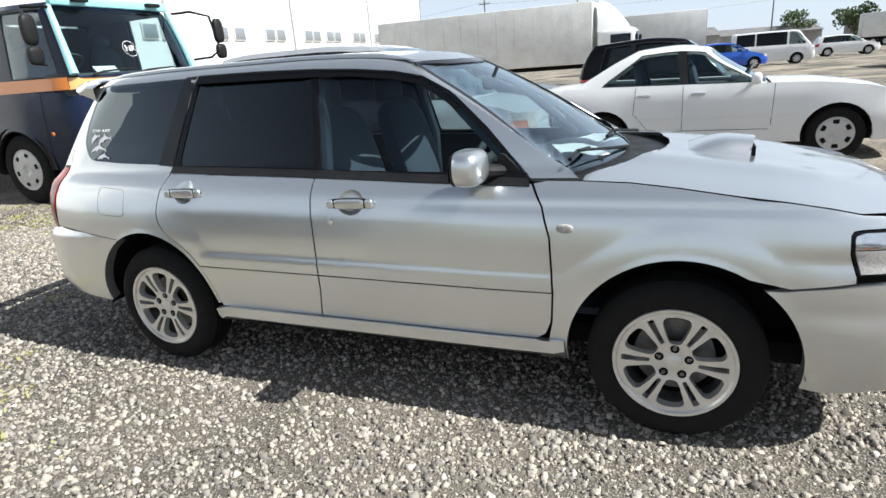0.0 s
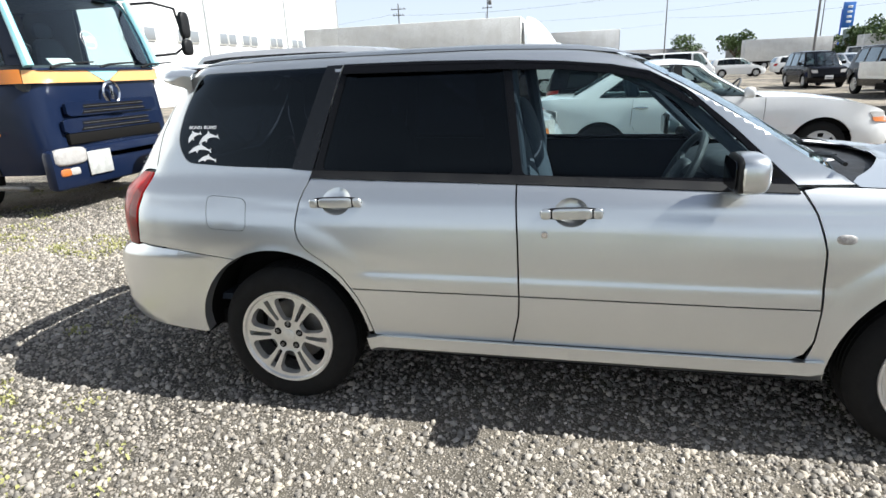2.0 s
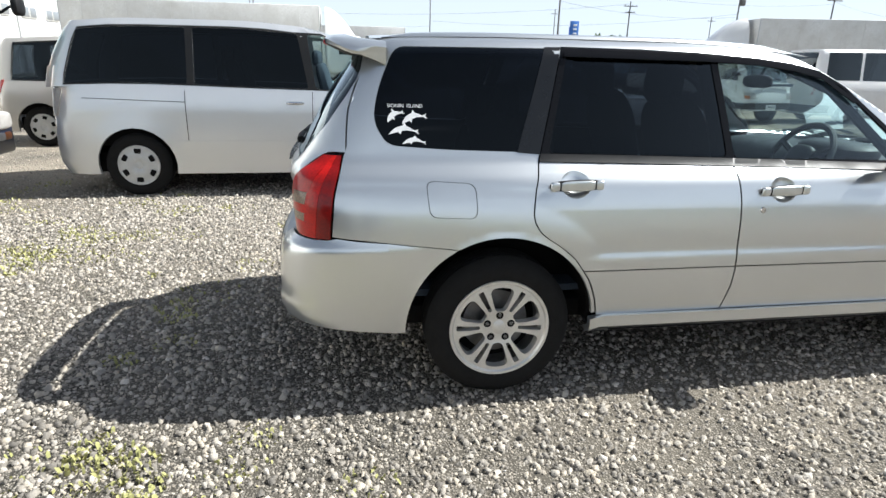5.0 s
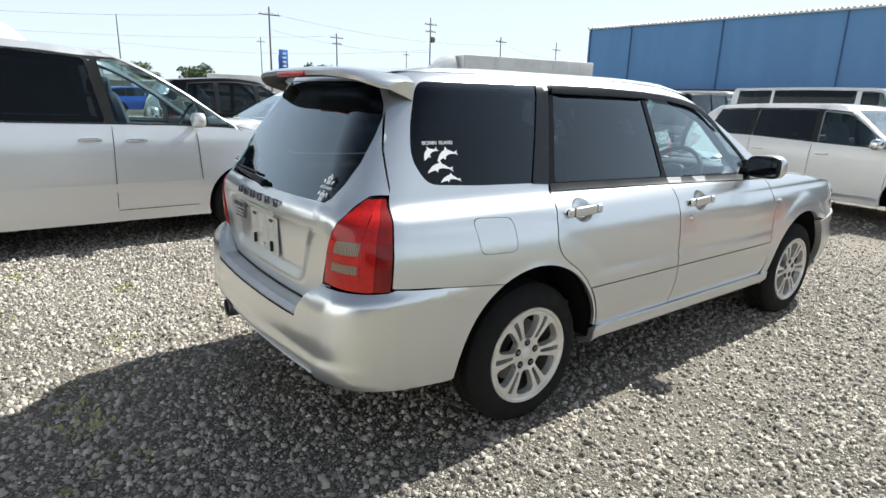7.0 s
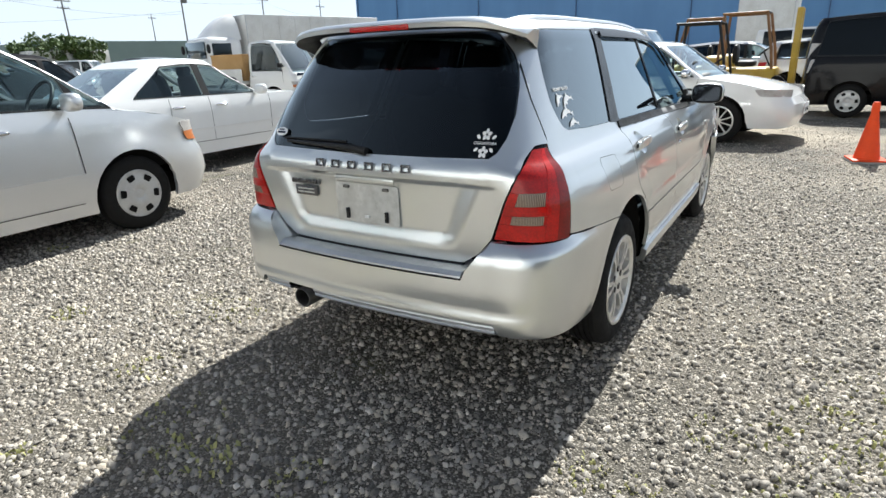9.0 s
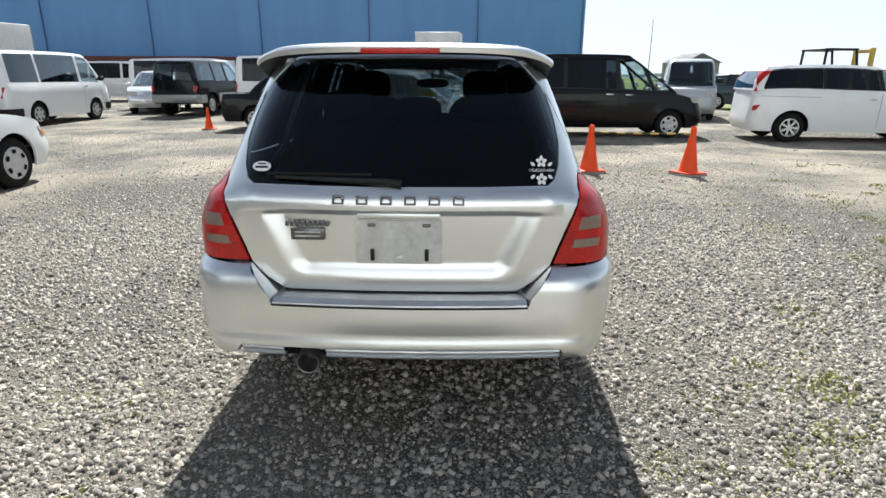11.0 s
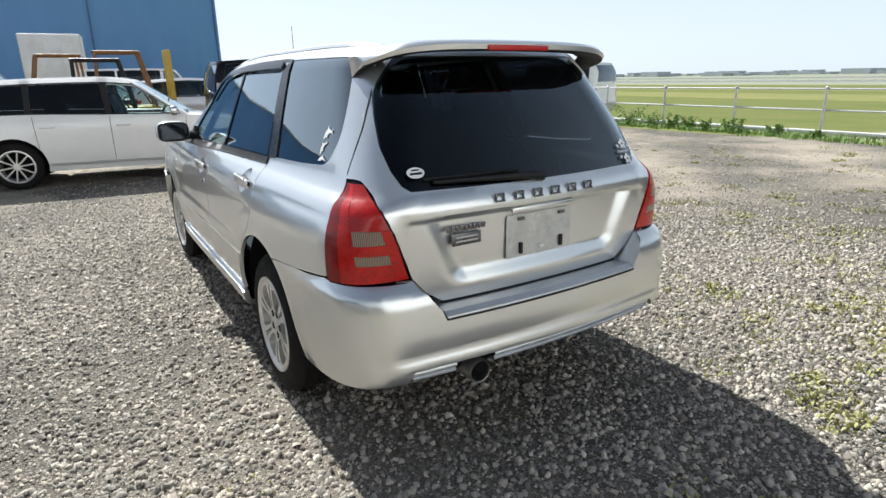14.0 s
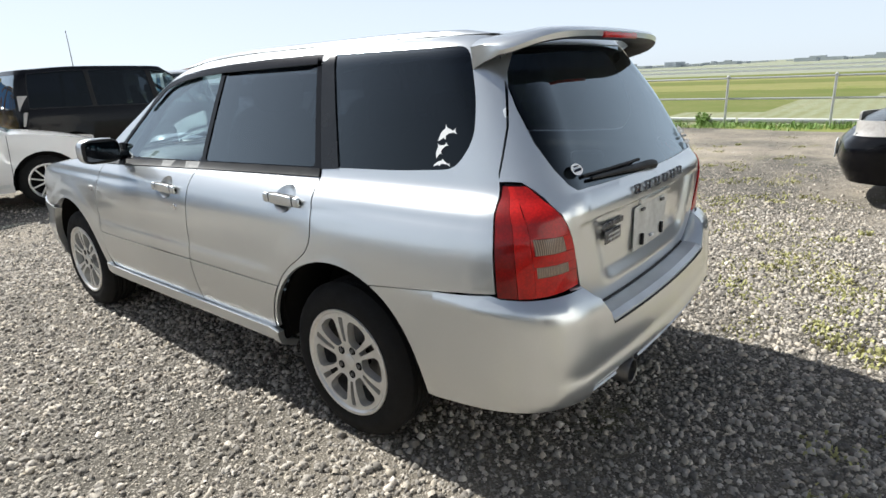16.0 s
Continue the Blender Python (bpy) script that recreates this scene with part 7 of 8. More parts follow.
def scatter_stones(name, n, zone, lo, hi, seed, mat, chips=False):
    """Crushed angular stones lying on the lot, joined. Chips are small and plain."""
    rng = np.random.default_rng(seed)
    P = zone(rng, n)
    n = len(P)
    if chips:
        base = np.array([(-1, -1, -1), (1, -1, -1), (1, 1, -1), (-1, 1, -1), (0.1, 0, 1)], float) * 0.5
        F = np.array([(0, 1, 4), (1, 2, 4), (2, 3, 4), (3, 0, 4)])
    else:
        base = np.array([(-1, -1, -1), (1, -1, -1), (1, 1, -1), (-1, 1, -1), (-1, -1, 1), (1, -1, 1), (1, 1, 1), (-1, 1, 1)], float) * 0.5
        F = np.array([(4, 5, 6, 7), (0, 1, 5, 4), (1, 2, 6, 5), (2, 3, 7, 6), (3, 0, 4, 7)])
    nv, nf, k = len(base), len(F), len(F[0])
    V = base[None] + rng.uniform(-0.24, 0.24, (n, nv, 3))
    V[:, 4:, :2] *= rng.uniform(0.40, 0.95, (n, 1, 1))
    size = lo + (hi - lo) * rng.random((n, 1, 1)) ** 2.3
    V *= size * np.stack([np.ones(n), rng.uniform(0.50, 1.0, n), rng.uniform(0.45, 0.85, n)], 1)[:, None]
    for a, b2, rg in ((1, 2, 0.6), (0, 2, 0.6), (0, 1, math.pi)):
        th = rng.uniform(-rg, rg, n)[:, None]
        c, s = np.cos(th), np.sin(th)
        A, B = V[:, :, a].copy(), V[:, :, b2].copy()
        V[:, :, a], V[:, :, b2] = A * c - B * s, A * s + B * c
    V[:, :, :2] += P[:, None]
    V[:, :, 2] += size[:, :, 0] * rng.uniform(0.05, 0.30, (n, 1))
    Q = (F[None] + nv * np.arange(n)[:, None, None]).reshape(-1)
    me = bpy.data.meshes.new(name)
    me.vertices.add(n * nv)
    me.vertices.foreach_set("co", V.reshape(-1).astype(np.float32))
    me.loops.add(len(Q))
    me.loops.foreach_set("vertex_index", Q.astype(np.int32))
    me.polygons.add(n * nf)
    me.polygons.foreach_set("loop_start", np.arange(0, n * nf * k, k, dtype=np.int32))
    me.update(calc_edges=True)
    me.materials.append(mat)
    return tagged(new(name, me), "loose crushed grey and tan stones on the lot", "gravel", kind="stuff")


M_STONE = stone_material("crushed stone", (0.112, 0.101, 0.088), (0.240, 0.217, 0.186), (0.43, 0.392, 0.340), (0.48, 0.418, 0.332), (0.66, 0.608, 0.535))
M_DUSTY = stone_material("dusty trodden stone", (0.180, 0.158, 0.131), (0.290, 0.256, 0.214), (0.380, 0.335, 0.281), (0.410, 0.350, 0.278), (0.55, 0.495, 0.424))


def lot_zone(rng, n, far):
    """Densest on the ring that a walker round the car sees at his feet, thinning out evenly from there."""
    P = np.stack([rng.uniform(-10.5, 11.0, n), rng.uniform(-10.5, 8.5, n)], 1)
    r = np.hypot((P[:, 0] + 1.2) / 4.6, (P[:, 1] - 0.2) / 3.9)
    P = P[rng.random(n) < np.clip(1.25 * np.exp(-np.maximum(0, r - 0.72) ** 1.1 * 2.6), 0.05, 1.0)]
    clump = np.array([noise.noise((x * 0.7, y * 0.7, 3.0)) for x, y in P])
    P = P[rng.random(len(P)) < 0.86 + 0.55 * clump]
    r = np.hypot((P[:, 0] + 1.2) / 4.6, (P[:, 1] - 0.2) / 3.9) + rng.normal(0, 0.16, len(P))
    return P[(r > 1.15) == far]


scatter_stones("gravel", 860000, functools.partial(lot_zone, far=False), 0.010, 0.029, 3, M_STONE)
scatter_stones("gravel", 650000, functools.partial(lot_zone, far=True), 0.009, 0.027, 3, M_DUSTY)
scatter_stones("gravel", 770000, functools.partial(lot_zone, far=False), 0.009, 0.019, 7, M_DUSTY, True)


def scatter_blades(name, label, clumps, mat, seed, per=26):
    """Clumps of thin bent blades, joined."""
    rng = random.Random(seed)
    bm = bmesh.new()
    for x, y, r, h in clumps:
        for _ in range(per):
            a, d = rng.uniform(0, 6.28), r * rng.random() ** 0.6
            px, py = x + d * math.cos(a), y + d * math.sin(a)
            hh, w, t = h * rng.uniform(0.4, 1.1), rng.uniform(0.003, 0.009), rng.uniform(0, 6.28)
            lx, ly = math.cos(t) * hh * rng.uniform(0.2, 0.9), math.sin(t) * hh * rng.uniform(0.2, 0.9)
            sx, sy = -math.sin(t) * w, math.cos(t) * w
            p = [bm.verts.new(c) for c in ((px - sx, py - sy, 0), (px + sx, py + sy, 0), (px + lx * 0.5 + sx, py + ly * 0.5 + sy, hh * 0.7), (px + lx * 0.5 - sx, py + ly * 0.5 - sy, hh * 0.7), (px + lx, py + ly, hh * 0.85))]
            bm.faces.new((p[0], p[1], p[2], p[3]))
            bm.faces.new((p[3], p[2], p[4]))
    return tagged(part(name, bm, mat, None, label, smooth=False), category="weeds", kind="stuff")


rng = random.Random(11)
weeds = []
for cx, cy, n, sp in ((-4.9, 1.2, 16, 0.9), (-4.2, 2.3, 16, 1.0), (-4.6, -1.3, 10, 0.7), (-2.8, -3.6, 12, 0.9), (-5.6, 3.2, 14, 1.2), (-0.8, -4.0, 24, 1.0), (0.6, -5.2, 30, 1.4), (-1.6, -6.0, 22, 1.3), (2.0, -7.6, 30, 1.8), (-6.5, 2.4, 16, 0.8), (1.0, -3.9, 10, 0.8), (3.0, -5.0, 10, 1.2), (-0.5, -8.0, 20, 2.0), (-4.35, 1.25, 34, 0.30), (-4.1, 1.9, 14, 0.3), (-3.3, 0.1, 8, 0.5), (-2.4, -1.85, 30, 0.40), (-1.5, -2.0, 14, 0.35), (-2.8, -1.4, 12, 0.3), (-2.2, -3.0, 18, 0.5), (-1.7, -4.3, 18, 0.6), (-2.7, -2.4, 16, 0.4), (-6.0, 1.4, 26, 0.5), (-2.5, -1.2, 6, 0.3)):
    weeds += [(rng.gauss(cx, sp), rng.gauss(cy, sp * 0.7), rng.uniform(0.06, 0.22), rng.uniform(0.012, 0.036)) for _ in range(int(n * 0.85))]
weeds = [w for w in weeds if not (-2.3 < w[0] < 2.3 and -1.0 < w[1] < 1.0)]
scatter_blades("weeds", "low yellow green weeds in the gravel", weeds, M_WEED, 5, 40)
verge = [(rng.uniform(-12, 12), rng.gauss(-12.0, 0.28), rng.uniform(0.1, 0.3), rng.uniform(0.04, 0.18)) for _ in range(380)]
scatter_blades("verge_grass", "rough green grass along the fence", verge, M_WEEDLEAF, 8, 30)


def bush(at, r, h, seed, label="small leafy green weed bush by the fence", name="bush", leaves=420, leaf=0.045):
    rng = random.Random(seed)
    ob = thing(name, label, "bush", "bushes by the fence", Matrix.Translation(at))
    bm = bmesh.new()
    for _ in range(9):
        a = rng.uniform(0, 6.28)
        tube(bm, [(0, 0, 0), (0.3 * r * math.cos(a), 0.3 * r * math.sin(a), 0.5 * h), (0.7 * r * math.cos(a), 0.7 * r * math.sin(a), 0.9 * h)], [0.008, 0.006, 0.003], 5)
    part("stems", bm, M_BARK, ob)
    bm = bmesh.new()
    shoots = [(rng.uniform(0, 6.28), rng.uniform(0.1, 1.0), rng.uniform(0.35, 1.1)) for _ in range(9)]
    for _ in range(leaves):
        a, d, top = rng.choice(shoots)
        z = rng.random() ** 0.8 * top
        sp = 0.16 * r * (1.3 - 0.7 * z / top)
        c = Vector((r * d * (0.3 + 0.7 * z) * math.cos(a) + rng.gauss(0, sp), r * d * (0.3 + 0.7 * z) * math.sin(a) + rng.gauss(0, sp), 0.03 + h * z))
        q = Euler((rng.uniform(-1, 1), rng.uniform(-1, 1), rng.uniform(0, 6.28))).to_matrix()
        s = leaf * rng.uniform(0.5, 1.2)
        bm.faces.new([bm.verts.new(c + q @ Vector(p)) for p in ((-s, 0, 0), (0, -s * 0.38, 0.01), (s, 0, 0), (0, s * 0.38, 0.01))])
    part("leaves", bm, M_WEEDLEAF, ob, smooth=False)


for i, (x, r, h) in enumerate(((7.6, 0.5, 0.5), (6.7, 0.35, 0.4), (5.7, 0.3, 0.35), (4.45, 0.34, 0.30), (8.6, 0.6, 0.5), (1.0, 0.26, 0.30), (3.4, 0.24, 0.22), (5.1, 0.22, 0.26), (6.2, 0.3, 0.34), (9.6, 0.45, 0.5), (2.5, 0.16, 0.16))):
    bush((x, -12.0 + 0.12 * math.sin(i * 2.1), 0), r, h, i)

# ---- fence along the bank ----
fence = thing("pipe_fence", "galvanised pipe fence with two rails along the field bank", "fence")
for i in range(17):
    x = 0.6 + 2.02 * (i - 9)
    bm = bmesh.new()
    tube(bm, [(x, -12.3, -0.05), (x, -12.3, 1.04)], 0.026, 10)
    part("post", bm, M_GALV, fence)
    bm = bmesh.new()
    blob(bm, (0.07, 0.07, 0.06), (x, -12.3, 1.05), 2.2, 10, 8)
    part("post_cap", bm, M_GALV, fence)
for z in (1.02, 0.58):
    bm = bmesh.new()
    tube(bm, [(x, -12.3 - 0.01, z) for x in range(-18, 20, 4)], 0.021, 10)
    part("rail", bm, M_GALV, fence)
pipe = thing("ground_pipe", "white pipe lying along the foot of the fence", "pipe")
for i in range(12):
    kerb = bmesh.new()
    tube(kerb, [(-17.6 + 3.0 * i, -12.42, 0.10), (-14.65 + 3.0 * i, -12.42, 0.10)], 0.055, 12)
    part("pipe_length", kerb, M_WHITEP, pipe)

# ---- cones with their bar ----


def cone(at, lean=0.0):
    ob = thing("traffic_cone", "orange plastic traffic cone on a square base", "traffic cone", "cones in the lot", at @ Matrix.Rotation(lean, 4, "X"))
    bm = bmesh.new()
    lathe(bm, [(0.145, 0.03), (0.135, 0.05), (0.04, 0.58), (0.045, 0.60), (0.042, 0.66), (0.03, 0.70), (0.0, 0.70)], 28, "Z")
    part("cone", bm, M_ORANGE, ob)
    bm = bmesh.new()
    box(bm, (0.37, 0.37, 0.022), (0, 0, 0.037), 0.008)
    part("base", bm, M_ORANGE, ob)
    bm = bmesh.new()
    box(bm, (0.38, 0.38, 0.025), (0, 0, 0.0125), 0.006)
    part("weight", bm, M_CONC, ob, "grey rubber weight")


cone(pose(4.60, -2.17, 0, 0, 0, 12))
cone(pose(4.42, -3.58, 0, 0, 0, 30), 0.03)
cone(pose(11.0, 6.35, 0, 0, 0, 5) @ Matrix.Scale(0.8, 4))
bar = thing("cone_bar", "yellow and black bar laid between two cones", "barrier bar", at=Matrix.Identity(4))
for i in range(12):
    y0, y1 = -2.18 - 1.4 * i / 12, -2.18 - 1.4 * (i + 1) / 12
    bm = bmesh.new()
    sag = lambda y: 0.60 - 0.015 * math.sin(math.pi * (y + 2.18) / -1.4)
    tube(bm, [(4.60 - 0.18 * i / 12, y0, sag(y0)), (4.60 - 0.18 * (i + 1) / 12, y1, sag(y1))], 0.013 if i % 2 else 0.007, 8)
    part("segment", bm, M_YELLOW if i % 2 else M_BLACK, bar)

# ---- trucks ----


def lorry_cab():
    """The big navy lorry: cab about its front axle, x ahead."""
    ob = vehicle("lorry", "navy cab-over lorry with an orange and aqua stripe, parked on gravel", heading(-7.17, 3.45, 0), 1.15, -0.95, 1.36, (0.0,),
                 [(-0.95, 1.66), (0.0, 1.66), (1.36, 1.64)], [(-0.85, 2.56), (0.0, 2.60), (0.85, 2.58), (1.05, 2.54)], [(1.66, -0.93), (2.0, -0.92), (2.5, -0.86), (2.62, -0.8)],
                 [(1.64, 1.33), (1.9, 1.26), (2.3, 1.12), (2.55, 1.0), (2.62, 0.94)], [(0.12, 0.14, 0.96, 0.82, M_CLEAR)], M_NAVY, roof_paint=M_NAVY, R=0.48, rim=0.28, wheel="cover", base=0.48, tumble=0.86, res=0.10, corner=(0.22, 0.18), fb=0.05, wfb=0.06, screen=0.965,
                 glass=M_CLEAR, category="lorry", group="", seats=(), gaps=((0.62, 0.6, 0.66, 1.58), (-0.45, 1.0, -0.45, 1.58)))
    P = lambda nm, bm, mat, lb="", par=ob: part(nm, bm, mat, par, lb)
    form = Shell(lambda x, z: 1.15 * 0.985, lambda z: -0.95, lambda z: 1.335 - 0.02 * ramp(1.3, 1.7, z), (0.2, 0.15, 0.7), (0.37, 0.23, 0.7), 0.05, 0.05)
    q = lambda y, z: (form.uy(y if y > 0 else -0.03, z, 1), z)
    for sd in (-1, 1):
        P("side_stripe", form.panel([(-0.9, 1.50), (form.ux(1.2, 1.50, 1), 1.50), (form.ux(1.2, 1.65, 1), 1.65), (-0.9, 1.67)], (), 0.12, (sd,), -0.01, 0.01), M_ORANGEP, "orange stripe")
        P("front_stripe", form.panel([(form.ux(1.21, 1.5, 1), 1.50), q(0.03, 1.492), q(0.29, 1.64), (form.ux(1.21, 1.64, 1), 1.64)], (), 0.1, (sd,), -0.010, 0.01), M_PEACH, "pale orange stripe")
    P("front_wedge", form.panel([q(0.022, 1.500), q(0, 1.490), q(0, 1.64), q(0.276, 1.64)], (), 0.08, (-1, 1), -0.009, 0.01), M_AQUA, "aqua wedge")
    bm = bmesh.new()
    lathe(bm, [(0.115, 0.0), (0.135, -0.012), (0.15, 0.0)], 32, "X")
    box(bm, (0.02, 0.05, 0.17), (0.0, 0, 0), 0.008)
    bmesh.ops.translate(bm, verts=bm.verts, vec=(1.355, 0, 1.36))
    P("round_badge", bm, M_CHROME, "plain round chrome badge")
    for z, wd in ((1.20, 0.74), (1.01, 0.82)):
        bm = bmesh.new()
        slab(bm, [(-wd, -0.055), (-wd + 0.06, -0.085), (wd - 0.06, -0.085), (wd, -0.055), (wd, 0.055), (wd - 0.05, 0.080), (0.16, 0.080), (0.07, 0.045), (-0.07, 0.045), (-0.16, 0.080), (-wd + 0.05, 0.080), (-wd, 0.055)], 0.045)
        bmesh.ops.transform(bm, matrix=Matrix.Translation((1.315, 0, z)) @ Matrix(((0, 0, 1, 0), (1, 0, 0, 0), (0, 1, 0, 0), (0, 0, 0, 1))), verts=bm.verts)
        bmesh.ops.recalc_face_normals(bm, faces=bm.faces)
        g = P("grille_bar", bm, M_NAVY)
        # raised black slabs stand for the shade in the grille slots
        for k in range(2):
            bm = bmesh.new()
            slab(bm, [(-wd * 0.72 + 0.05 * k, -0.020), (wd * 0.72 - 0.05 * k, -0.020), (wd * 0.66, 0.022), (-wd * 0.66, 0.022)], 0.02)
            bmesh.ops.transform(bm, matrix=Matrix.Translation((1.346, 0, z - 0.045 + 0.062 * k)) @ Matrix(((0, 0, 1, 0), (1, 0, 0, 0), (0, 1, 0, 0), (0, 0, 0, 1))), verts=bm.verts)
            bmesh.ops.recalc_face_normals(bm, faces=bm.faces)
            P("grille_slot", bm, M_UNDER, par=g)
            bm = bmesh.new()
            tube(bm, [(1.368, -wd * 0.68, z - 0.045 + 0.062 * k), (1.368, wd * 0.68, z - 0.045 + 0.062 * k)], 0.005, 5)
            P("grille_blade", bm, M_STEEL, par=g)
    bm = bmesh.new()
    box(bm, (0.16, 2.26, 0.46), (1.33, 0, 0.53), 0.05)
    bp = P("bumper", bm, M_NAVY)
    # black block put in for the shaded recess above the bumper
    bm = bmesh.new()
    box(bm, (0.08, 1.56, 0.13), (1.325, 0, 0.855), 0.02)
    P("bumper_gap", bm, M_UNDER, par=bp)
    for sd in (-1, 1):
        bm = bmesh.new()
        blob(bm, (0.12, 0.46, 0.20), (1.385, sd * 0.87, 0.675), 4, 18, 12)
        P("headlamp", bm, M_CLEARL, "clear headlamp")
        for k, mt in ((0.05, M_CLEARL), (0.18, M_AMBER)):
            bm = bmesh.new()
            blob(bm, (0.06, 0.15, 0.09), (1.395, sd * (0.80 + k), 0.50), 4, 14, 10)
            P("fog_lamp", bm, mt)
    bm = bmesh.new()
    box(bm, (0.02, 0.36, 0.28), (1.43, -0.48, 0.56), 0.008)
    P("plate_holder", bm, M_PLATE, "blank pale plate holder")
    bm = bmesh.new()
    box(bm, (0.10, 1.1, 0.10), (1.36, 0.2, 0.62), 0.02)
    P("bumper_vent", bm, M_UNDER, par=bp)
    for k in range(3):
        bm = bmesh.new()
        y = -0.75 + 0.72 * k
        tube(bm, [(1.31, y - 0.02, 1.665), (1.325, y + 0.12, 1.70), (1.30, y + 0.62, 1.73)], [0.016, 0.013, 0.009], 6)
        P("wiper", bm, M_BLACK)
    bm = bmesh.new()
    box(bm, (0.10, 1.86, 0.12), (1.00, 0, 2.59), 0.03)
    P("header_panel", bm, M_AQUA, "aqua panel over the windscreen")
    for sd in (-1, 1):
        bm = bmesh.new()
        tube(bm, [(1.27, sd * 1.01, 1.68), (1.16, sd * 0.985, 2.05), (1.0, sd * 0.94, 2.52)], [0.055, 0.045, 0.04], 8)
        P("pillar_cover", bm, M_AQUA, "aqua pillar cover")
    bm = bmesh.new()
    box(bm, (0.5, 2.1, 0.30), (0.95, 0, 1.55), 0.05)
    P("dashboard", bm, M_DASH)
    bm = bmesh.new()
    box(bm, (0.04, 2.0, 1.1), (-0.80, 0, 1.9), 0.01)
    box(bm, (1.6, 2.0, 0.03), (0.05, 0, 2.50), 0.01)
    for sd in (-1, 1):
        box(bm, (0.95, 0.02, 0.95), (-0.36, sd * 0.95, 2.02), 0.005)
    P("cab_lining", bm, M_DASH, "dark cab lining")
    bm = bmesh.new()
    lathe(bm, [(0.106, 0.0), (0.109, -0.001), (0.112, 0.0)], 32, "X")
    bmesh.ops.transform(bm, matrix=Matrix.Translation((1.232, -0.06, 1.99)) @ Matrix.Rotation(radians(-19), 4, "Y"), verts=bm.verts)
    ring = P("chalk_ring", bm, M_STICKER, "chalk ring on the windscreen")
    bm = text_mesh("NR", 0.12)
    bmesh.ops.transform(bm, matrix=Matrix.Translation((1.236, -0.06, 1.99)) @ Matrix.Rotation(radians(-19), 4, "Y") @ Matrix(((0, 0, 1, 0), (1, 0, 0, 0), (0, 1, 0, 0), (0, 0, 0, 1))), verts=bm.verts)
    P("chalk_letters", bm, M_STICKER, "chalk letters", par=ring)
    bm = bmesh.new()
    box(bm, (0.12, 0.34, 0.012), (1.12, -0.42, 1.73), 0.002, Matrix.Rotation(radians(48), 3, "Y"))
    P("paper_sheet", bm, M_PAPER, "white sheet behind the windscreen")
    for y in (-0.62, 0.62):
        bm = bmesh.new()
        blob(bm, (0.2, 0.52, 0.8), (-0.1, y, 1.70), 3.5, 14, 10)
        blob(bm, (0.12, 0.3, 0.2), (-0.14, y, 2.2), 3, 14, 10)
        P("seat", bm, M_SEAT)
    bm = bmesh.new()
    tube(bm, [Matrix.Translation((0.62, -0.62, 1.82)) @ Matrix.Rotation(radians(-35), 4, "Y") @ Vector((0.23 * math.cos(a), 0.23 * math.sin(a), 0)) for a in (2 * math.pi * k / 24 for k in range(25))], 0.018, 6, False)
    P("steering_wheel", bm, M_DASH)
    for y in (-0.55, 0.62):
        bm = bmesh.new()
        box(bm, (0.10, 0.22, 0.05), (1.08, y, 2.60), 0.015)
        P("roof_lamp", bm, M_BLACK)
    for sd in (-1, 1):
        bm = bmesh.new()
        back = 0.0 if sd > 0 else -0.55
        tube(bm, [(1.05, sd * 0.98, 2.50), (1.28 + back, sd * 1.12, 2.52), (1.52 + back, sd * 1.26, 2.44), (1.60 + back, sd * 1.30, 1.95), (1.46 + back, sd * 1.24, 1.84), (1.22 + back * 0.5, sd * 1.10, 1.82)], 0.018, 8)
        arm = P("mirror_arm", bm, M_BLACK, "black mirror bracket")
        for z, hh in ((2.22, 0.36), (1.92, 0.22)):
            bm = bmesh.new()
            blob(bm, (0.10, 0.19, hh), (1.62 + back, sd * 1.30, z), 3.2, 16, 12)
            P("mirror", bm, M_BLACK, par=arm)
        bm = bmesh.new()
        box(bm, (0.5, 0.08, 0.06), (0.76, sd * 1.10, 0.34), 0.02)
        P("cab_step", bm, M_STEEL)
        bm = bmesh.new()
        blob(bm, (0.04, 0.03, 0.05), (0.78, sd * 1.15, 0.96), 3, 10, 8)
        P("side_marker", bm, M_AMBER)
        bm = bmesh.new()
        tube(bm, [(0.58 * math.cos(radians(a)), sd * 1.10, 0.48 + 0.58 * math.sin(radians(a))) for a in range(0, 181, 15)], 0.05, 8)
        P("mudguard", bm, M_UNDER)
    bm = bmesh.new()
    box(bm, (5.2, 0.9, 0.22), (-3.4, 0, 0.85), 0.02)
    P("chassis", bm, M_UNDER)
    bm = bmesh.new()
    box(bm, (4.9, 2.3, 0.16), (-3.65, 0, 1.12), 0.02)
    P("load_deck", bm, M_STEEL)
    wh = wheel_of("cover", 0.48, 0.28)
    for sd in (-1, 1):
        wh.put(ob, -4.2, sd * 1.16, 0.48, sd > 0)
    return ob


lorry_cab()


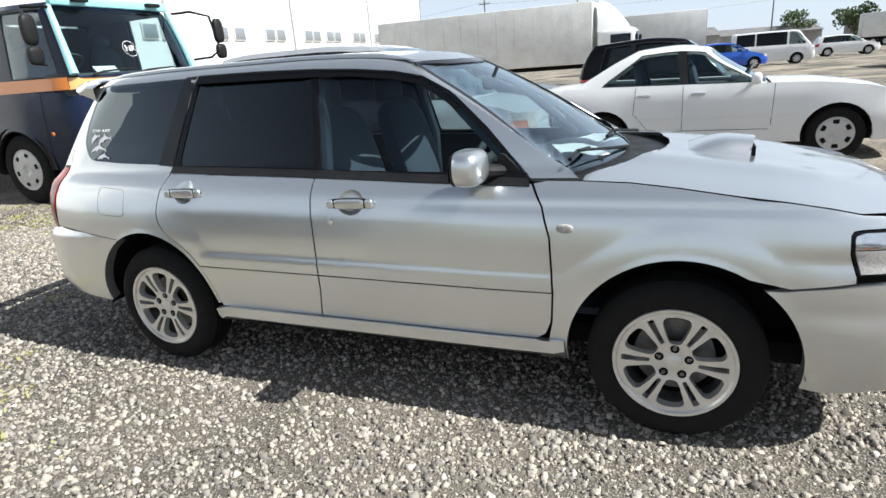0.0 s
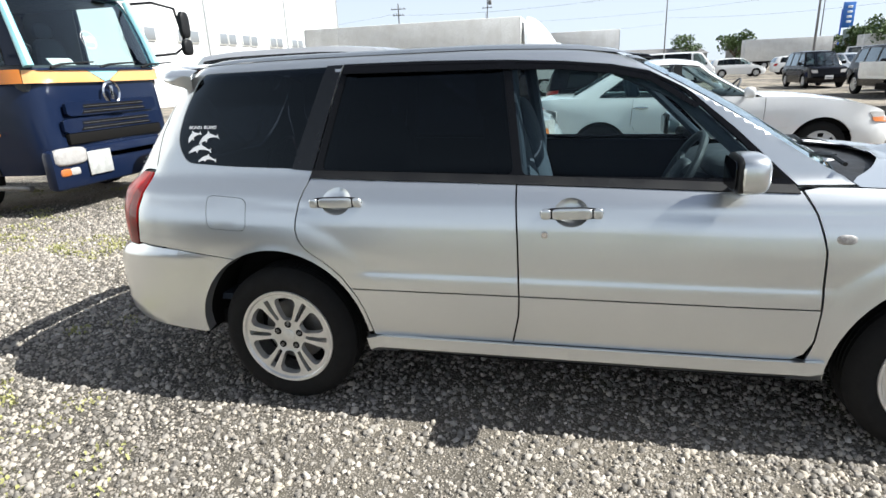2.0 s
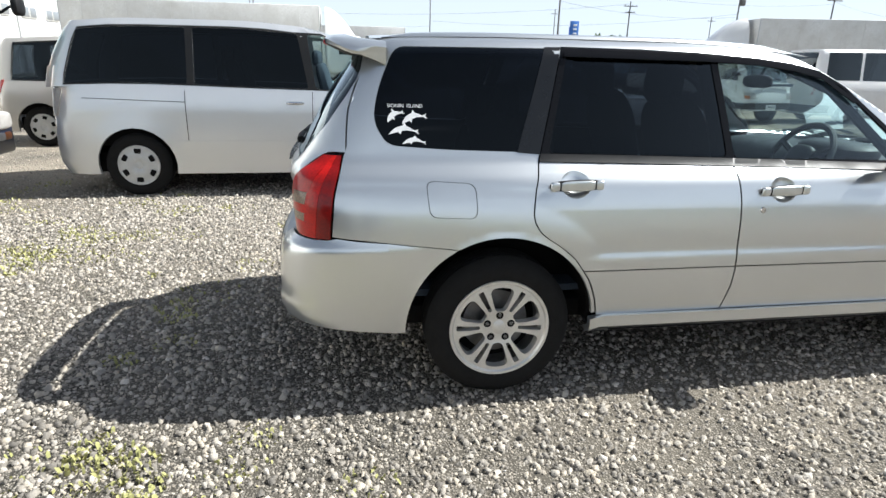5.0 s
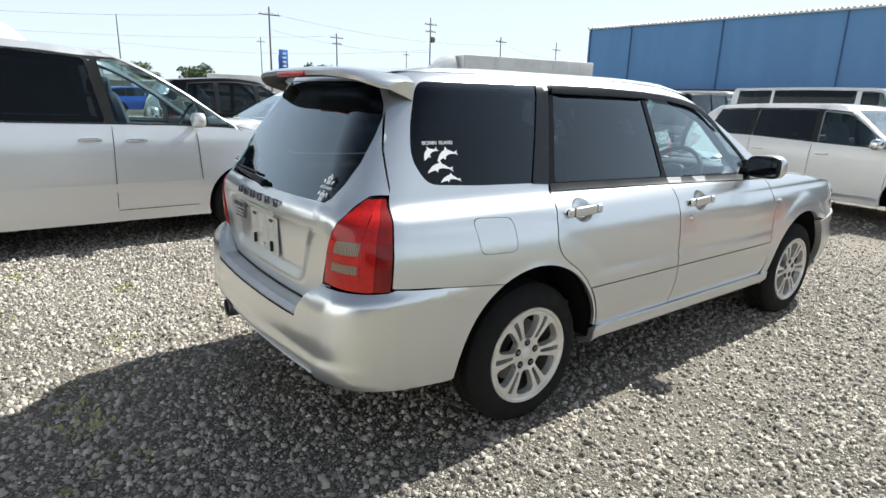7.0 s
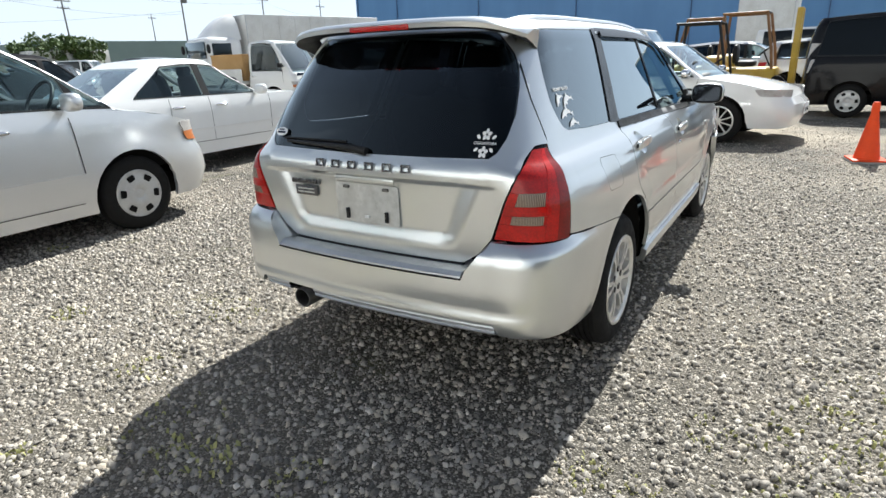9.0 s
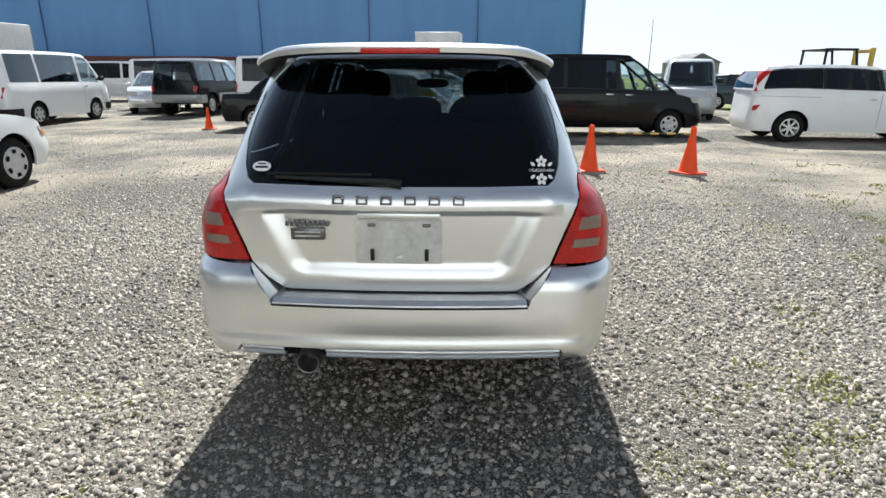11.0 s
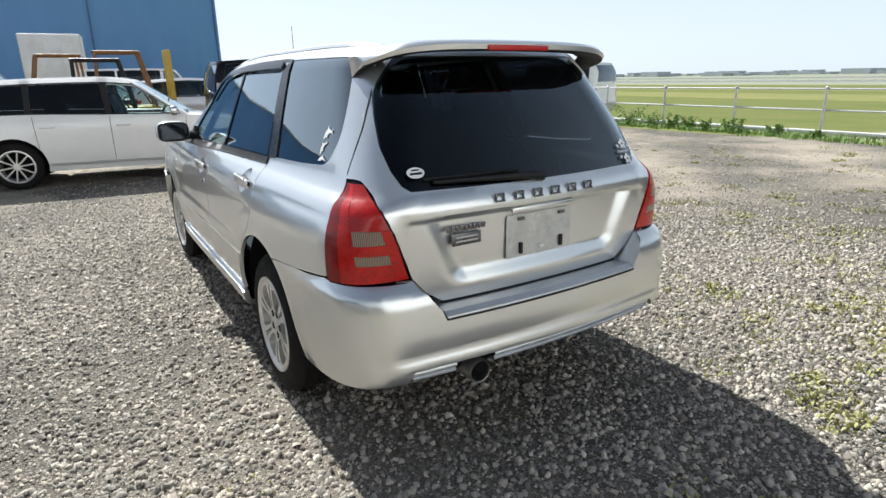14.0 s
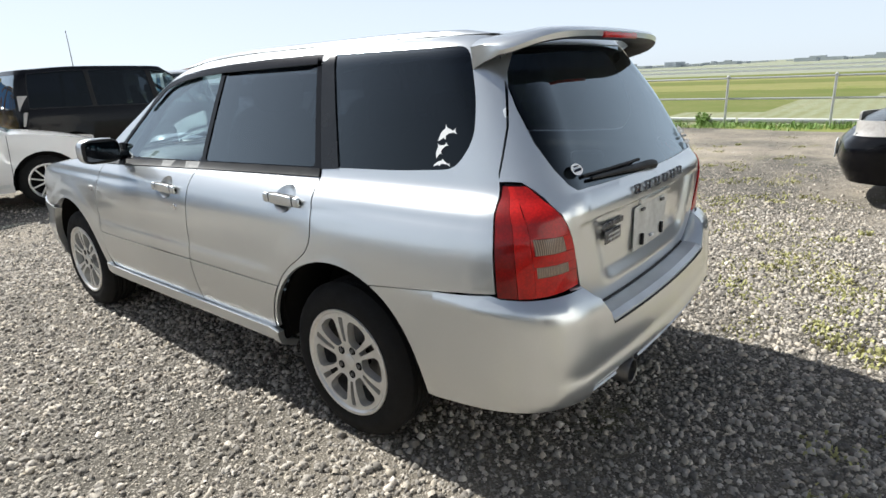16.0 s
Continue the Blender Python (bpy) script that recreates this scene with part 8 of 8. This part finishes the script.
def small_truck():
    ob = vehicle("flatbed_truck", "white flatbed truck carrying a tan plywood box", heading(8.80, 12.72, -80), 0.85, 0.0, 1.75, (0.95,), [(0.0, 1.12), (1.0, 1.12), (1.75, 1.02)], [(0.06, 1.92), (0.6, 1.96), (0.95, 1.92)],
                 [(1.12, 0.02), (1.5, 0.03), (1.9, 0.08), (1.98, 0.12)], [(1.06, 1.62), (1.3, 1.48), (1.6, 1.28), (1.9, 1.06), (1.98, 0.98)], [(0.14, 0.16, 1.28, 1.0, M_TINT2)], M_WHITE, R=0.33, rim=0.2, wheel="cover", base=0.36, tumble=0.86, corner=(0.2, 0.16), wfb=0.12, fb=0.08,
                 category="truck", group="", head=(1.62, 0.52, 0.66, 0.84, M_AMBER), plate="f", bumper=(0.40, 0.56, M_BLACK), mirror=(1.3, 1.25, M_BLACK), gaps=((0.1, 0.5, 0.1, 1.1), (1.32, 0.8, 1.28, 1.1)), handles=((0.28, 1.0),))
    bm = bmesh.new()
    box(bm, (0.04, 1.35, 0.07), (1.70, 0, 1.02), 0.01)
    part("dark_band", bm, M_NAVY, ob)
    bm = bmesh.new()
    box(bm, (3.3, 0.8, 0.16), (-1.6, 0, 0.55), 0.02)
    part("chassis", bm, M_UNDER, ob)
    bm = bmesh.new()
    box(bm, (3.2, 1.75, 0.10), (-1.68, 0, 0.82), 0.02)
    bed = part("load_bed", bm, M_WHITEP, ob)
    for y in (-0.87, 0.87):
        bm = bmesh.new()
        box(bm, (3.2, 0.035, 0.36), (-1.68, y, 1.03), 0.01)
        part("drop_side", bm, M_WHITEP, bed)
    wh = wheel_of("cover", 0.33, 0.2)
    for sd in (-1, 1):
        wh.put(ob, -1.7, sd * 0.80, 0.33, sd > 0)
    bx = thing("plywood_box", "tan plywood crate on the truck's load bed", "crate", at=ob.matrix_basis @ Matrix.Translation((-0.66, 0, 0.87)))
    for k in range(4):
        bm = bmesh.new()
        box(bm, (1.15 if k < 2 else 0.03, 0.03 if k < 2 else 1.44, 0.70), ((0, -0.73, 0.36), (0, 0.73, 0.36), (-0.58, 0, 0.36), (0.58, 0, 0.36))[k], 0.006)
        part("board", bm, M_WOOD, bx)
    bm = bmesh.new()
    box(bm, (1.2, 1.5, 0.04), (0, 0, 0.73), 0.008)
    part("lid", bm, M_WOOD, bx)


small_truck()


def box_lorry(x, y, deg, length, label, height=3.7, cab=True):
    ob = thing("box_lorry", label, "lorry", "box lorries", heading(x, y, deg))
    bm = bmesh.new()
    box(bm, (length, 2.45, height - 1.05), (-length / 2, 0, 1.05 + (height - 1.05) / 2), 0.04)
    body = part("cargo_box", bm, M_WHITEP, ob, "pale box body")
    n = int(length / 0.9)
    for i in range(n + 1):
        for sd in (-1, 1):
            bm = bmesh.new()
            box(bm, (0.03, 0.02, height - 1.2), (-length * i / n if 0 < i < n else (-0.02 if i == 0 else -length + 0.02), sd * 1.232, 1.05 + (height - 1.05) / 2), 0.004)
            part("box_rib", bm, M_WHITEP if 0 < i < n else M_GALV, body)
    bm = bmesh.new()
    box(bm, (length - 0.4, 0.9, 0.2), (-length / 2, 0, 0.9), 0.02)
    part("chassis", bm, M_UNDER, ob)
    wh = wheel_of("cover", 0.48, 0.28)
    for xx in (-length + 1.2, -length + 2.4):
        for sd in (-1, 1):
            wh.put(ob, xx, sd * 1.16, 0.48, sd > 0)
    if cab:
        bm = bmesh.new()
        blob(bm, (1.9, 2.36, 1.9), (1.15, 0, 1.65), 7, 24, 18)
        cb = part("cab", bm, M_WHITE, ob)
        bm = bmesh.new()
        rows = []
        for i in range(9):
            t = i / 8
            xx, zz = 0.25 + 1.5 * t, 2.55 + (height - 2.5) * (1 - t ** 1.7)
            rows.append([bm.verts.new((xx, yy * (1 - 0.2 * t), 2.45 + (zz - 2.45) * (1 - abs(yy / 1.1) ** 4))) for yy in (-1.1 + 2.2 * k / 12 for k in range(13))])
        for a, b in zip(rows, rows[1:]):
            for k in range(12):
                bm.faces.new((a[k], b[k], b[k + 1], a[k + 1]))
        face_out(bm, (0.6, 0, 1.5))
        part("air_deflector", bm, M_WHITE, cb)
        for sd in (-1, 1):
            bm = bmesh.new()
            box(bm, (0.95, 0.02, 0.62), (1.35, sd * 1.175, 1.98), 0.008)
            part("cab_window", bm, M_TINT2, cb)
            bm = bmesh.new()
            blob(bm, (0.14, 0.2, 0.42), (2.1, sd * 1.35, 2.05), 3, 12, 10)
            part("mirror", bm, M_BLACK, cb)
            wh.put(ob, 1.2, sd * 1.12, 0.48, sd > 0)
        bm = bmesh.new()
        box(bm, (0.03, 2.0, 0.75), (2.09, 0, 2.0), 0.01)
        part("windscreen", bm, M_TINT2, cb)
    return ob


box_lorry(-3.1, 29.0, 0, 11.7, "long white box lorry with an air deflector on its cab", 3.9)
box_lorry(2.4, 42.5, 0, 6.5, "white box lorry beyond the long one", 3.75, False)
box_lorry(29.0, 80.0, -4, 9.5, "white box lorry at the far side of the lot", 3.6, False)
box_lorry(42.0, 80.0, -4, 9.5, "white box lorry at the far side of the lot", 3.6, False)
box_lorry(16.8, 23.4, 168.5, 8.4, "white box lorry behind the delivery van", 3.6)
box_lorry(41.0, -0.1, -95, 3.2, "tall white box body standing before the blue hall", 4.3, False)


# ---- forklifts ----
def forklift(at, seed, paint=M_YELLOW, mast=True, guard=M_BLACK):
    ob = thing("forklift", "worn yellow forklift with a black overhead guard", "forklift", "forklifts", at)
    bm = bmesh.new()
    box(bm, (1.5, 1.05, 0.55), (-0.1, 0, 0.55), 0.08)
    blob(bm, (0.55, 1.05, 0.85), (-0.85, 0, 0.72), 4.5, 18, 12)
    part("body", bm, paint, ob)
    bm = bmesh.new()
    blob(bm, (0.5, 0.5, 0.16), (-0.1, 0, 0.92), 4, 12, 10)
    blob(bm, (0.14, 0.5, 0.5), (-0.36, 0, 1.15), 3.4, 12, 10)
    part("seat", bm, M_BLACK, ob)
    for x, y, dx in ((0.55, -0.48, -0.25), (0.55, 0.48, -0.25), (-0.72, -0.48, 0.06), (-0.72, 0.48, 0.06)):
        bm = bmesh.new()
        tube(bm, [(x, y, 0.75), (x + dx * 0.3, y, 1.3), (x + dx, y * 0.95, 2.12)], 0.035, 8)
        part("guard_post", bm, guard, ob)
    for y in (-0.46, 0.46):
        bm = bmesh.new()
        tube(bm, [(0.32, y, 2.13), (-0.70, y, 2.13)], 0.035, 8)
        part("guard_rail", bm, guard, ob)
    for k in range(6):
        bm = bmesh.new()
        tube(bm, [(0.30 - 0.2 * k, -0.46, 2.14), (0.30 - 0.2 * k, 0.46, 2.14)], 0.022, 6)
        part("guard_bar", bm, M_BLACK, ob)
    bm = bmesh.new()
    tube(bm, [Matrix.Translation((0.28, 0, 1.2)) @ Matrix.Rotation(radians(-40), 4, "Y") @ Vector((0.16 * math.cos(a), 0.16 * math.sin(a), 0)) for a in (2 * math.pi * k / 18 for k in range(19))], 0.014, 6, False)
    tube(bm, [(0.28, 0, 1.2), (0.45, 0, 0.85)], 0.02, 6)
    part("steering_wheel", bm, M_BLACK, ob)
    if mast:
        for y in (-0.3, 0.3):
            bm = bmesh.new()
            box(bm, (0.13, 0.09, 2.15), (0.98, y, 1.12), 0.01)
            part("mast", bm, M_YELLOW, ob)
        for z in (0.45, 1.2, 2.1):
            bm = bmesh.new()
            box(bm, (0.06, 0.6, 0.10), (0.98, 0, z), 0.01)
            part("mast_bar", bm, M_YELLOW, ob)
        for y in (-0.25, 0.25):
            bm = bmesh.new()
            box(bm, (1.0, 0.11, 0.04), (1.55, y, 0.10), 0.008)
            part("fork", bm, M_STEEL, ob)
    wh = wheel_of("plain", 0.32, 0.17)
    for x in (0.62, -0.75):
        for sd in (-1, 1):
            wh.put(ob, x, sd * 0.52, 0.32, sd > 0)


M_RUSTY = surface("rusty brown paint", (0.26, 0.13, 0.05), (0.15, 0.075, 0.03), 0.6, scale=6, fine=50)
forklift(heading(10.8, 0.60, -92) @ Matrix.Scale(0.87, 4), 1, mast=False)
forklift(heading(15.8, 1.60, 95), 2, mast=False, guard=M_RUSTY)
forklift(heading(13.7, -0.05, -92), 4, M_YELLOW, guard=M_RUSTY)
forklift(heading(14.3, -11.3, -80), 3)


# ---- halls ----
def blue_sheet():
    m, nt, b = nodes_of("blue profiled steel sheet")
    co = tex_coord(nt)
    w = nt.nodes.new("ShaderNodeTexWave")
    w.bands_direction, w.inputs["Scale"].default_value, w.inputs["Distortion"].default_value = "Y", 2.2, 0.0
    link(nt, co, w.inputs["Vector"])
    st = noise_fac(nt, tex_coord(nt, (1, 1, 0.15)), 0.5, 5.0)
    col = mix_col(nt, st, (0.125, 0.29, 0.54), (0.105, 0.255, 0.49))
    link(nt, mix_col(nt, 0.12, col, mix_col(nt, w.outputs[0], (0.09, 0.22, 0.44), (0.15, 0.33, 0.60))), b.inputs["Base Color"])
    b.inputs["Roughness"].default_value = 0.45
    bump(nt, w.outputs[0], b, 0.3, 0.02)
    return m


M_BLUEWALL = blue_sheet()
M_DOWNPIPE = surface("dark blue downpipe", (0.06, 0.13, 0.27), None, 0.5, scale=2)
M_WHITEWALL = surface("white wall panels", (0.80, 0.80, 0.79), (0.74, 0.74, 0.73), 0.6, scale=0.2, fine=3)
hall = thing("blue_hall", "long blue steel-clad warehouse with a scalloped roof edge", "warehouse", at=pose(60.5, 51.3, 0, 0, 0, -85.2))
HL, HH = 65.5, 10.7
bm = bmesh.new()
box(bm, (HL, 0.3, HH), (HL / 2, -0.15 + 0.3, HH / 2))
part("front_wall", bm, M_BLUEWALL, hall, smooth=False)
bm = bmesh.new()
box(bm, (0.3, 30, HH), (0.15, 15.4, HH / 2))
box(bm, (0.3, 30, HH), (HL - 0.15, 15.4, HH / 2))
box(bm, (HL, 0.3, HH), (HL / 2, 30.3, HH / 2))
part("side_wall", bm, M_BLUEWALL, hall, smooth=False)
bm = bmesh.new()
n = 130
top, lowr = [], []
for i in range(n * 4 + 1):
    x = HL * i / (n * 4)
    top.append((bm.verts.new((x, -0.35, HH + 0.12 + 0.11 * math.sin(i * math.pi / 2))), bm.verts.new((x, 15.0, HH + 1.2 + 0.11 * math.sin(i * math.pi / 2)))))
    lowr.append(bm.verts.new((x, -0.35, HH - 0.12)))
for i in range(n * 4):
    bm.faces.new((top[i][0], top[i + 1][0], top[i + 1][1], top[i][1]))
    bm.faces.new((lowr[i], lowr[i + 1], top[i + 1][0], top[i][0]))
part("roof", bm, M_WHITEP, hall, "pale corrugated roof edge", smooth=False)
for x in (0.3, 6.3, 17.6, 29.4, 41.3, 53.4, HL - 0.3):
    bm = bmesh.new()
    box(bm, (0.11, 0.11, HH), (x, -0.10, HH / 2), 0.02)
    part("downpipe", bm, M_DOWNPIPE, hall)
low = thing("low_shed", "dark red low wall with white panels before the blue hall", "shed", at=pose(57.2, 47.0, 0, 0, 0, -86))
bm = bmesh.new()
box(bm, (29, 2.5, 3.1), (14.5, 1.5, 1.55), 0.03)
part("wall", bm, M_DARKRED, low, smooth=False)
for x, wd in ((6.5, 2.2), (16.0, 2.6), (22.5, 1.6)):
    bm = bmesh.new()
    box(bm, (wd, 0.1, 2.6), (x, 0.2, 1.4), 0.02)
    part("white_panel", bm, M_WHITEWALL, low)
for x, wd in ((19.2, 2.2), (26.0, 2.6)):
    bm = bmesh.new()
    box(bm, (wd, 0.1, 2.8), (x, 0.2, 1.5), 0.02)
    part("dark_opening", bm, M_UNDER, low)

white = thing("white_hall", "tall white warehouse with paired small windows", "warehouse", at=Matrix.Identity(4))
bm = bmesh.new()
box(bm, (26, 72.6, 15), (-25.6 - 13, 22.1, 7.5))
part("wall", bm, M_WHITEWALL, white, smooth=False)
for i in range(5):
    bm = bmesh.new()
    y = 58.4 - 11.7 * (i + 1)
    box(bm, (0.10, 0.12, 15), (-25.55, y, 7.5), 0.01)
    part("panel_joint", bm, M_GALV, white)
bm = bmesh.new()
box(bm, (0.12, 0.12, 15), (-25.54, 58.35, 7.5), 0.01)
part("corner_trim", bm, M_GALV, white)
for y0, d, zw in [(27.5, 1.6, 4.37), (32.2, 1.2, 4.37), (36.8, 1.15, 4.37), (39.8, 1.2, 4.37), (44.0, 1.15, 4.37), (47.9, 1.15, 4.37), (51.6, 1.15, 4.37), (55.0, 1.15, 4.37), (22.0, 1.3, 4.37), (17.6, 1.2, 4.37), (13.0, 1.2, 4.37), (8.5, 1.2, 4.37), (48.9, 1.15, 9.0), (52.0, 1.15, 9.0), (36.9, 1.15, 9.0), (40.0, 1.15, 9.0)]:
    for k in range(2):
        y = y0 + d * k
        bm = bmesh.new()
        box(bm, (0.14, 1.04, 0.84), (-25.56, y, zw), 0.02)
        win = part("window_frame", bm, M_WHITEP, white)
        bm = bmesh.new()
        box(bm, (0.04, 0.90, 0.70), (-25.485, y, zw), 0.004)
        part("pane", bm, M_GREYP, win)
shed = thing("green_shed", "grey green flat warehouse beyond the lot", "warehouse", at=pose(52, 92, 0, 0, 0, -8))
bm = bmesh.new()
box(bm, (30, 16, 5.0), (0, 0, 2.5), 0.05)
part("wall", bm, surface("grey green sheet", (0.20, 0.27, 0.25), (0.17, 0.23, 0.22), 0.6, scale=0.3, fine=4), shed, smooth=False)
for x, y, w_, d_, h_ in ((40, 120, 26, 10, 4.6), (12, 128, 22, 9, 4.0), (-4, 96, 18, 7, 4.0), (92, -36, 6, 6, 4.6), (88, -8, 14, 8, 5.0)):
    ho = thing("far_building", "low grey roofed building far off", "building", "far buildings", pose(x, y, 0, 0, 0, 12))
    bm = bmesh.new()
    box(bm, (w_, d_, h_ * 0.7), (0, 0, h_ * 0.35))
    part("wall", bm, M_CONC, ho, smooth=False)
    bm = bmesh.new()
    v = [bm.verts.new(p) for p in ((-w_ / 2 - 0.3, -d_ / 2 - 0.3, h_ * 0.7), (w_ / 2 + 0.3, -d_ / 2 - 0.3, h_ * 0.7), (w_ / 2 + 0.3, d_ / 2 + 0.3, h_ * 0.7), (-w_ / 2 - 0.3, d_ / 2 + 0.3, h_ * 0.7), (-w_ / 2, 0, h_), (w_ / 2, 0, h_))]
    for f in ((0, 1, 5, 4), (2, 3, 4, 5), (1, 2, 5), (3, 0, 4), (3, 2, 1, 0)):
        bm.faces.new([v[i] for i in f])
    part("roof", bm, M_POLE, ho, smooth=False)

# ---- poles, cables, sign ----


def utility_pole(x, y, h, arms, label="tall concrete utility pole with crossarms", r=0.14, box_at=None):
    ob = thing("utility_pole", label, "utility pole", "utility poles", Matrix.Translation((x, y, 0)))
    bm = bmesh.new()
    tube(bm, [(0, 0, 0), (0, 0, h)], [r, r * 0.62], 10)
    part("pole", bm, M_POLE, ob)
    for z, w_ in arms:
        bm = bmesh.new()
        box(bm, (w_, 0.12, 0.12), (0, -0.1, z), 0.01)
        a = part("crossarm", bm, M_POLE, ob)
        for s in (-0.42, -0.15, 0.15, 0.42):
            bm = bmesh.new()
            lathe(bm, [(0.0, 0.0), (0.06, 0.0), (0.06, 0.2), (0.0, 0.22)], 8, "Z")
            bmesh.ops.translate(bm, verts=bm.verts, vec=(s * w_, -0.1, z + 0.05))
            part("insulator", bm, M_GALV, a)
    if box_at:
        bm = bmesh.new()
        blob(bm, (0.7, 0.7, 0.95), (0.5, 0, box_at), 4, 12, 8)
        part("transformer", bm, M_POLE, ob)


POLES = [(-19, 120, 15.4, ((13.2, 2.0),), 14.2), (-29, 92, 12.0, ((11.2, 2.4), (10.3, 1.8)), None), (14.3, 115, 13.5, (), None), (23.4, 68, 11.1, ((10.2, 2.6),), None), (41, 86, 10.8, ((10.1, 2.2), (9.2, 1.6)), None), (55, 80, 13.9, ((12.9, 2.4), (11.8, 2.0)), 10.6), (67, 76, 11.7, ((10.9, 2.4),), None),
         (100, 94, 14.2, ((12.6, 2.6),), None), (48, 140, 14, ((13, 2),), None), (-24, 150, 15, ((13.5, 2),), None), (84, 132, 13, ((12, 2),), None)]
for x, y, h, arms, bx in POLES:
    utility_pole(x, y, h, arms, box_at=bx)
utility_pole(48.5, -16.3, 5.9, (), "thin grey post beyond the lot", 0.04)
for a, b, z, sags in (((-29, 92), (23.4, 68), 10.3, 1.2), ((23.4, 68), (67, 76), 10.4, 1.0), ((-19, 120), (41, 86), 10.4, 1.2), ((14.3, 115), (55, 80), 9.0, 1.2), ((23.4, 68), (55, 80), 8.6, 0.8), ((-29, 92), (14.3, 115), 8.0, 1.0), ((67, 76), (100, 94), 10.8, 0.7), ((-80, 110), (-29, 92), 10.6, 1.0)):
    bm = bmesh.new()
    tube(bm, [(a[0] + (b[0] - a[0]) * t, a[1] + (b[1] - a[1]) * t, z - sags * 4 * t * (1 - t)) for t in (i / 14 for i in range(15))], 0.012, 5)
    tagged(part("overhead_cable", bm, M_WIRE, None, "thin dark overhead cable between poles"), category="cable", group="overhead cables")
sg = thing("blue_sign", "tall blue roadside sign on a post", "sign", at=pose(41.6, 110, 0, 0, 0, 12))
bm = bmesh.new()
tube(bm, [(-1.0, 0, 0), (-1.0, 0, 8.4)], 0.14, 8)
part("post", bm, M_BLUEP, sg)
bm = bmesh.new()
box(bm, (1.9, 0.25, 3.9), (0, 0, 7.5), 0.05)
pn = part("panel", bm, surface("sign blue", (0.04, 0.16, 0.50), (0.03, 0.13, 0.43), 0.4, scale=0.6), sg)
for k in range(4):
    bm = bmesh.new()
    box(bm, (0.8, 0.04, 0.34), (0.1, -0.14, 8.7 - 0.75 * k), 0.02)
    part("sign_bar", bm, M_STICKER, pn)


def tree(x, y, h, r, seed, label="leafy green tree by far warehouses"):
    rng = random.Random(seed)
    ob = thing("tree", label, "tree", "far trees", Matrix.Translation((x, y, 0)))
    bm = bmesh.new()
    tube(bm, [(0, 0, 0), (0.05, 0.05, h * 0.3), (0, 0.1, h * 0.75)], [0.22, 0.16, 0.06], 8)
    for k in range(7):
        a = k * 0.9 + rng.random()
        tube(bm, [(0, 0.05, h * 0.3), (r * 0.4 * math.cos(a), r * 0.4 * math.sin(a), h * 0.55), (r * 0.75 * math.cos(a), r * 0.75 * math.sin(a), h * 0.75)], [0.10, 0.06, 0.02], 6)
    part("trunk", bm, M_BARK, ob)
    bm = bmesh.new()
    lumps = [(rng.uniform(0, 6.28), rng.uniform(0.2, 0.85), rng.uniform(0.35, 0.95)) for _ in range(26)]
    for a, d, z in lumps:
        c = Vector((r * d * math.cos(a), r * d * math.sin(a), h * z))
        rr = r * rng.uniform(0.22, 0.40)
        for _ in range(75):
            v = Vector((rng.gauss(0, 1), rng.gauss(0, 1), rng.gauss(0, 0.8))).normalized() * rr * rng.uniform(0.6, 1.05)
            q = Euler((rng.uniform(-1.2, 1.2), rng.uniform(-1.2, 1.2), rng.uniform(0, 6.28))).to_matrix()
            s = rng.uniform(0.14, 0.30)
            bm.faces.new([bm.verts.new(c + v + q @ Vector(p)) for p in ((-s, 0, 0), (0, -s * 0.6, 0.03), (s, 0, 0), (0, s * 0.6, 0.03))])
    part("crown", bm, M_LEAF, ob, smooth=False)


for i, (x, y, h, r) in enumerate(((35.5, 80, 5.4, 2.6), (38.8, 79, 5.0, 2.6), (33, 84, 4.4, 2.2), (24, 104, 5.5, 3.0), (48, 104, 5.0, 3.0), (20, 128, 6, 3.5))):
    tree(x, y, h, r, i + 3)

# ---- the far side of the fields: a road on a bank, then town ----
bm = bmesh.new()
for y, z, h in ((-118, -0.1, 0.4), (-150, 0.25, 0.4)):
    box(bm, (1400, 0.4, h), (0, y, z - 0.3), 0)
tagged(part("road_barrier", bm, M_WHITEP, None, "long pale road barrier beyond the fields", smooth=False), category="barrier", kind="structure")
rng = random.Random(21)
bm = bmesh.new()
for i in range(300):
    a = radians(rng.uniform(-178, -100))
    d = rng.uniform(420, 900)
    w_, h_ = rng.uniform(4, 20), rng.choice((0.9, 1.0, 1.2, 1.4, 1.7, 2.2, 3.4))
    box(bm, (w_, rng.uniform(8, 20), h_), (-d * math.sin(a) * 1.0, d * math.cos(a), h_ / 2 - 0.6))
# the pale blue-grey carries the distance haze as colour
tagged(part("far_town", bm, surface("far buildings with painted haze", (0.52, 0.55, 0.58), (0.34, 0.37, 0.38), 0.9, scale=0.02, fine=0.2), None, "low buildings along the horizon, haze put into their colour", smooth=False), category="town", kind="stuff")
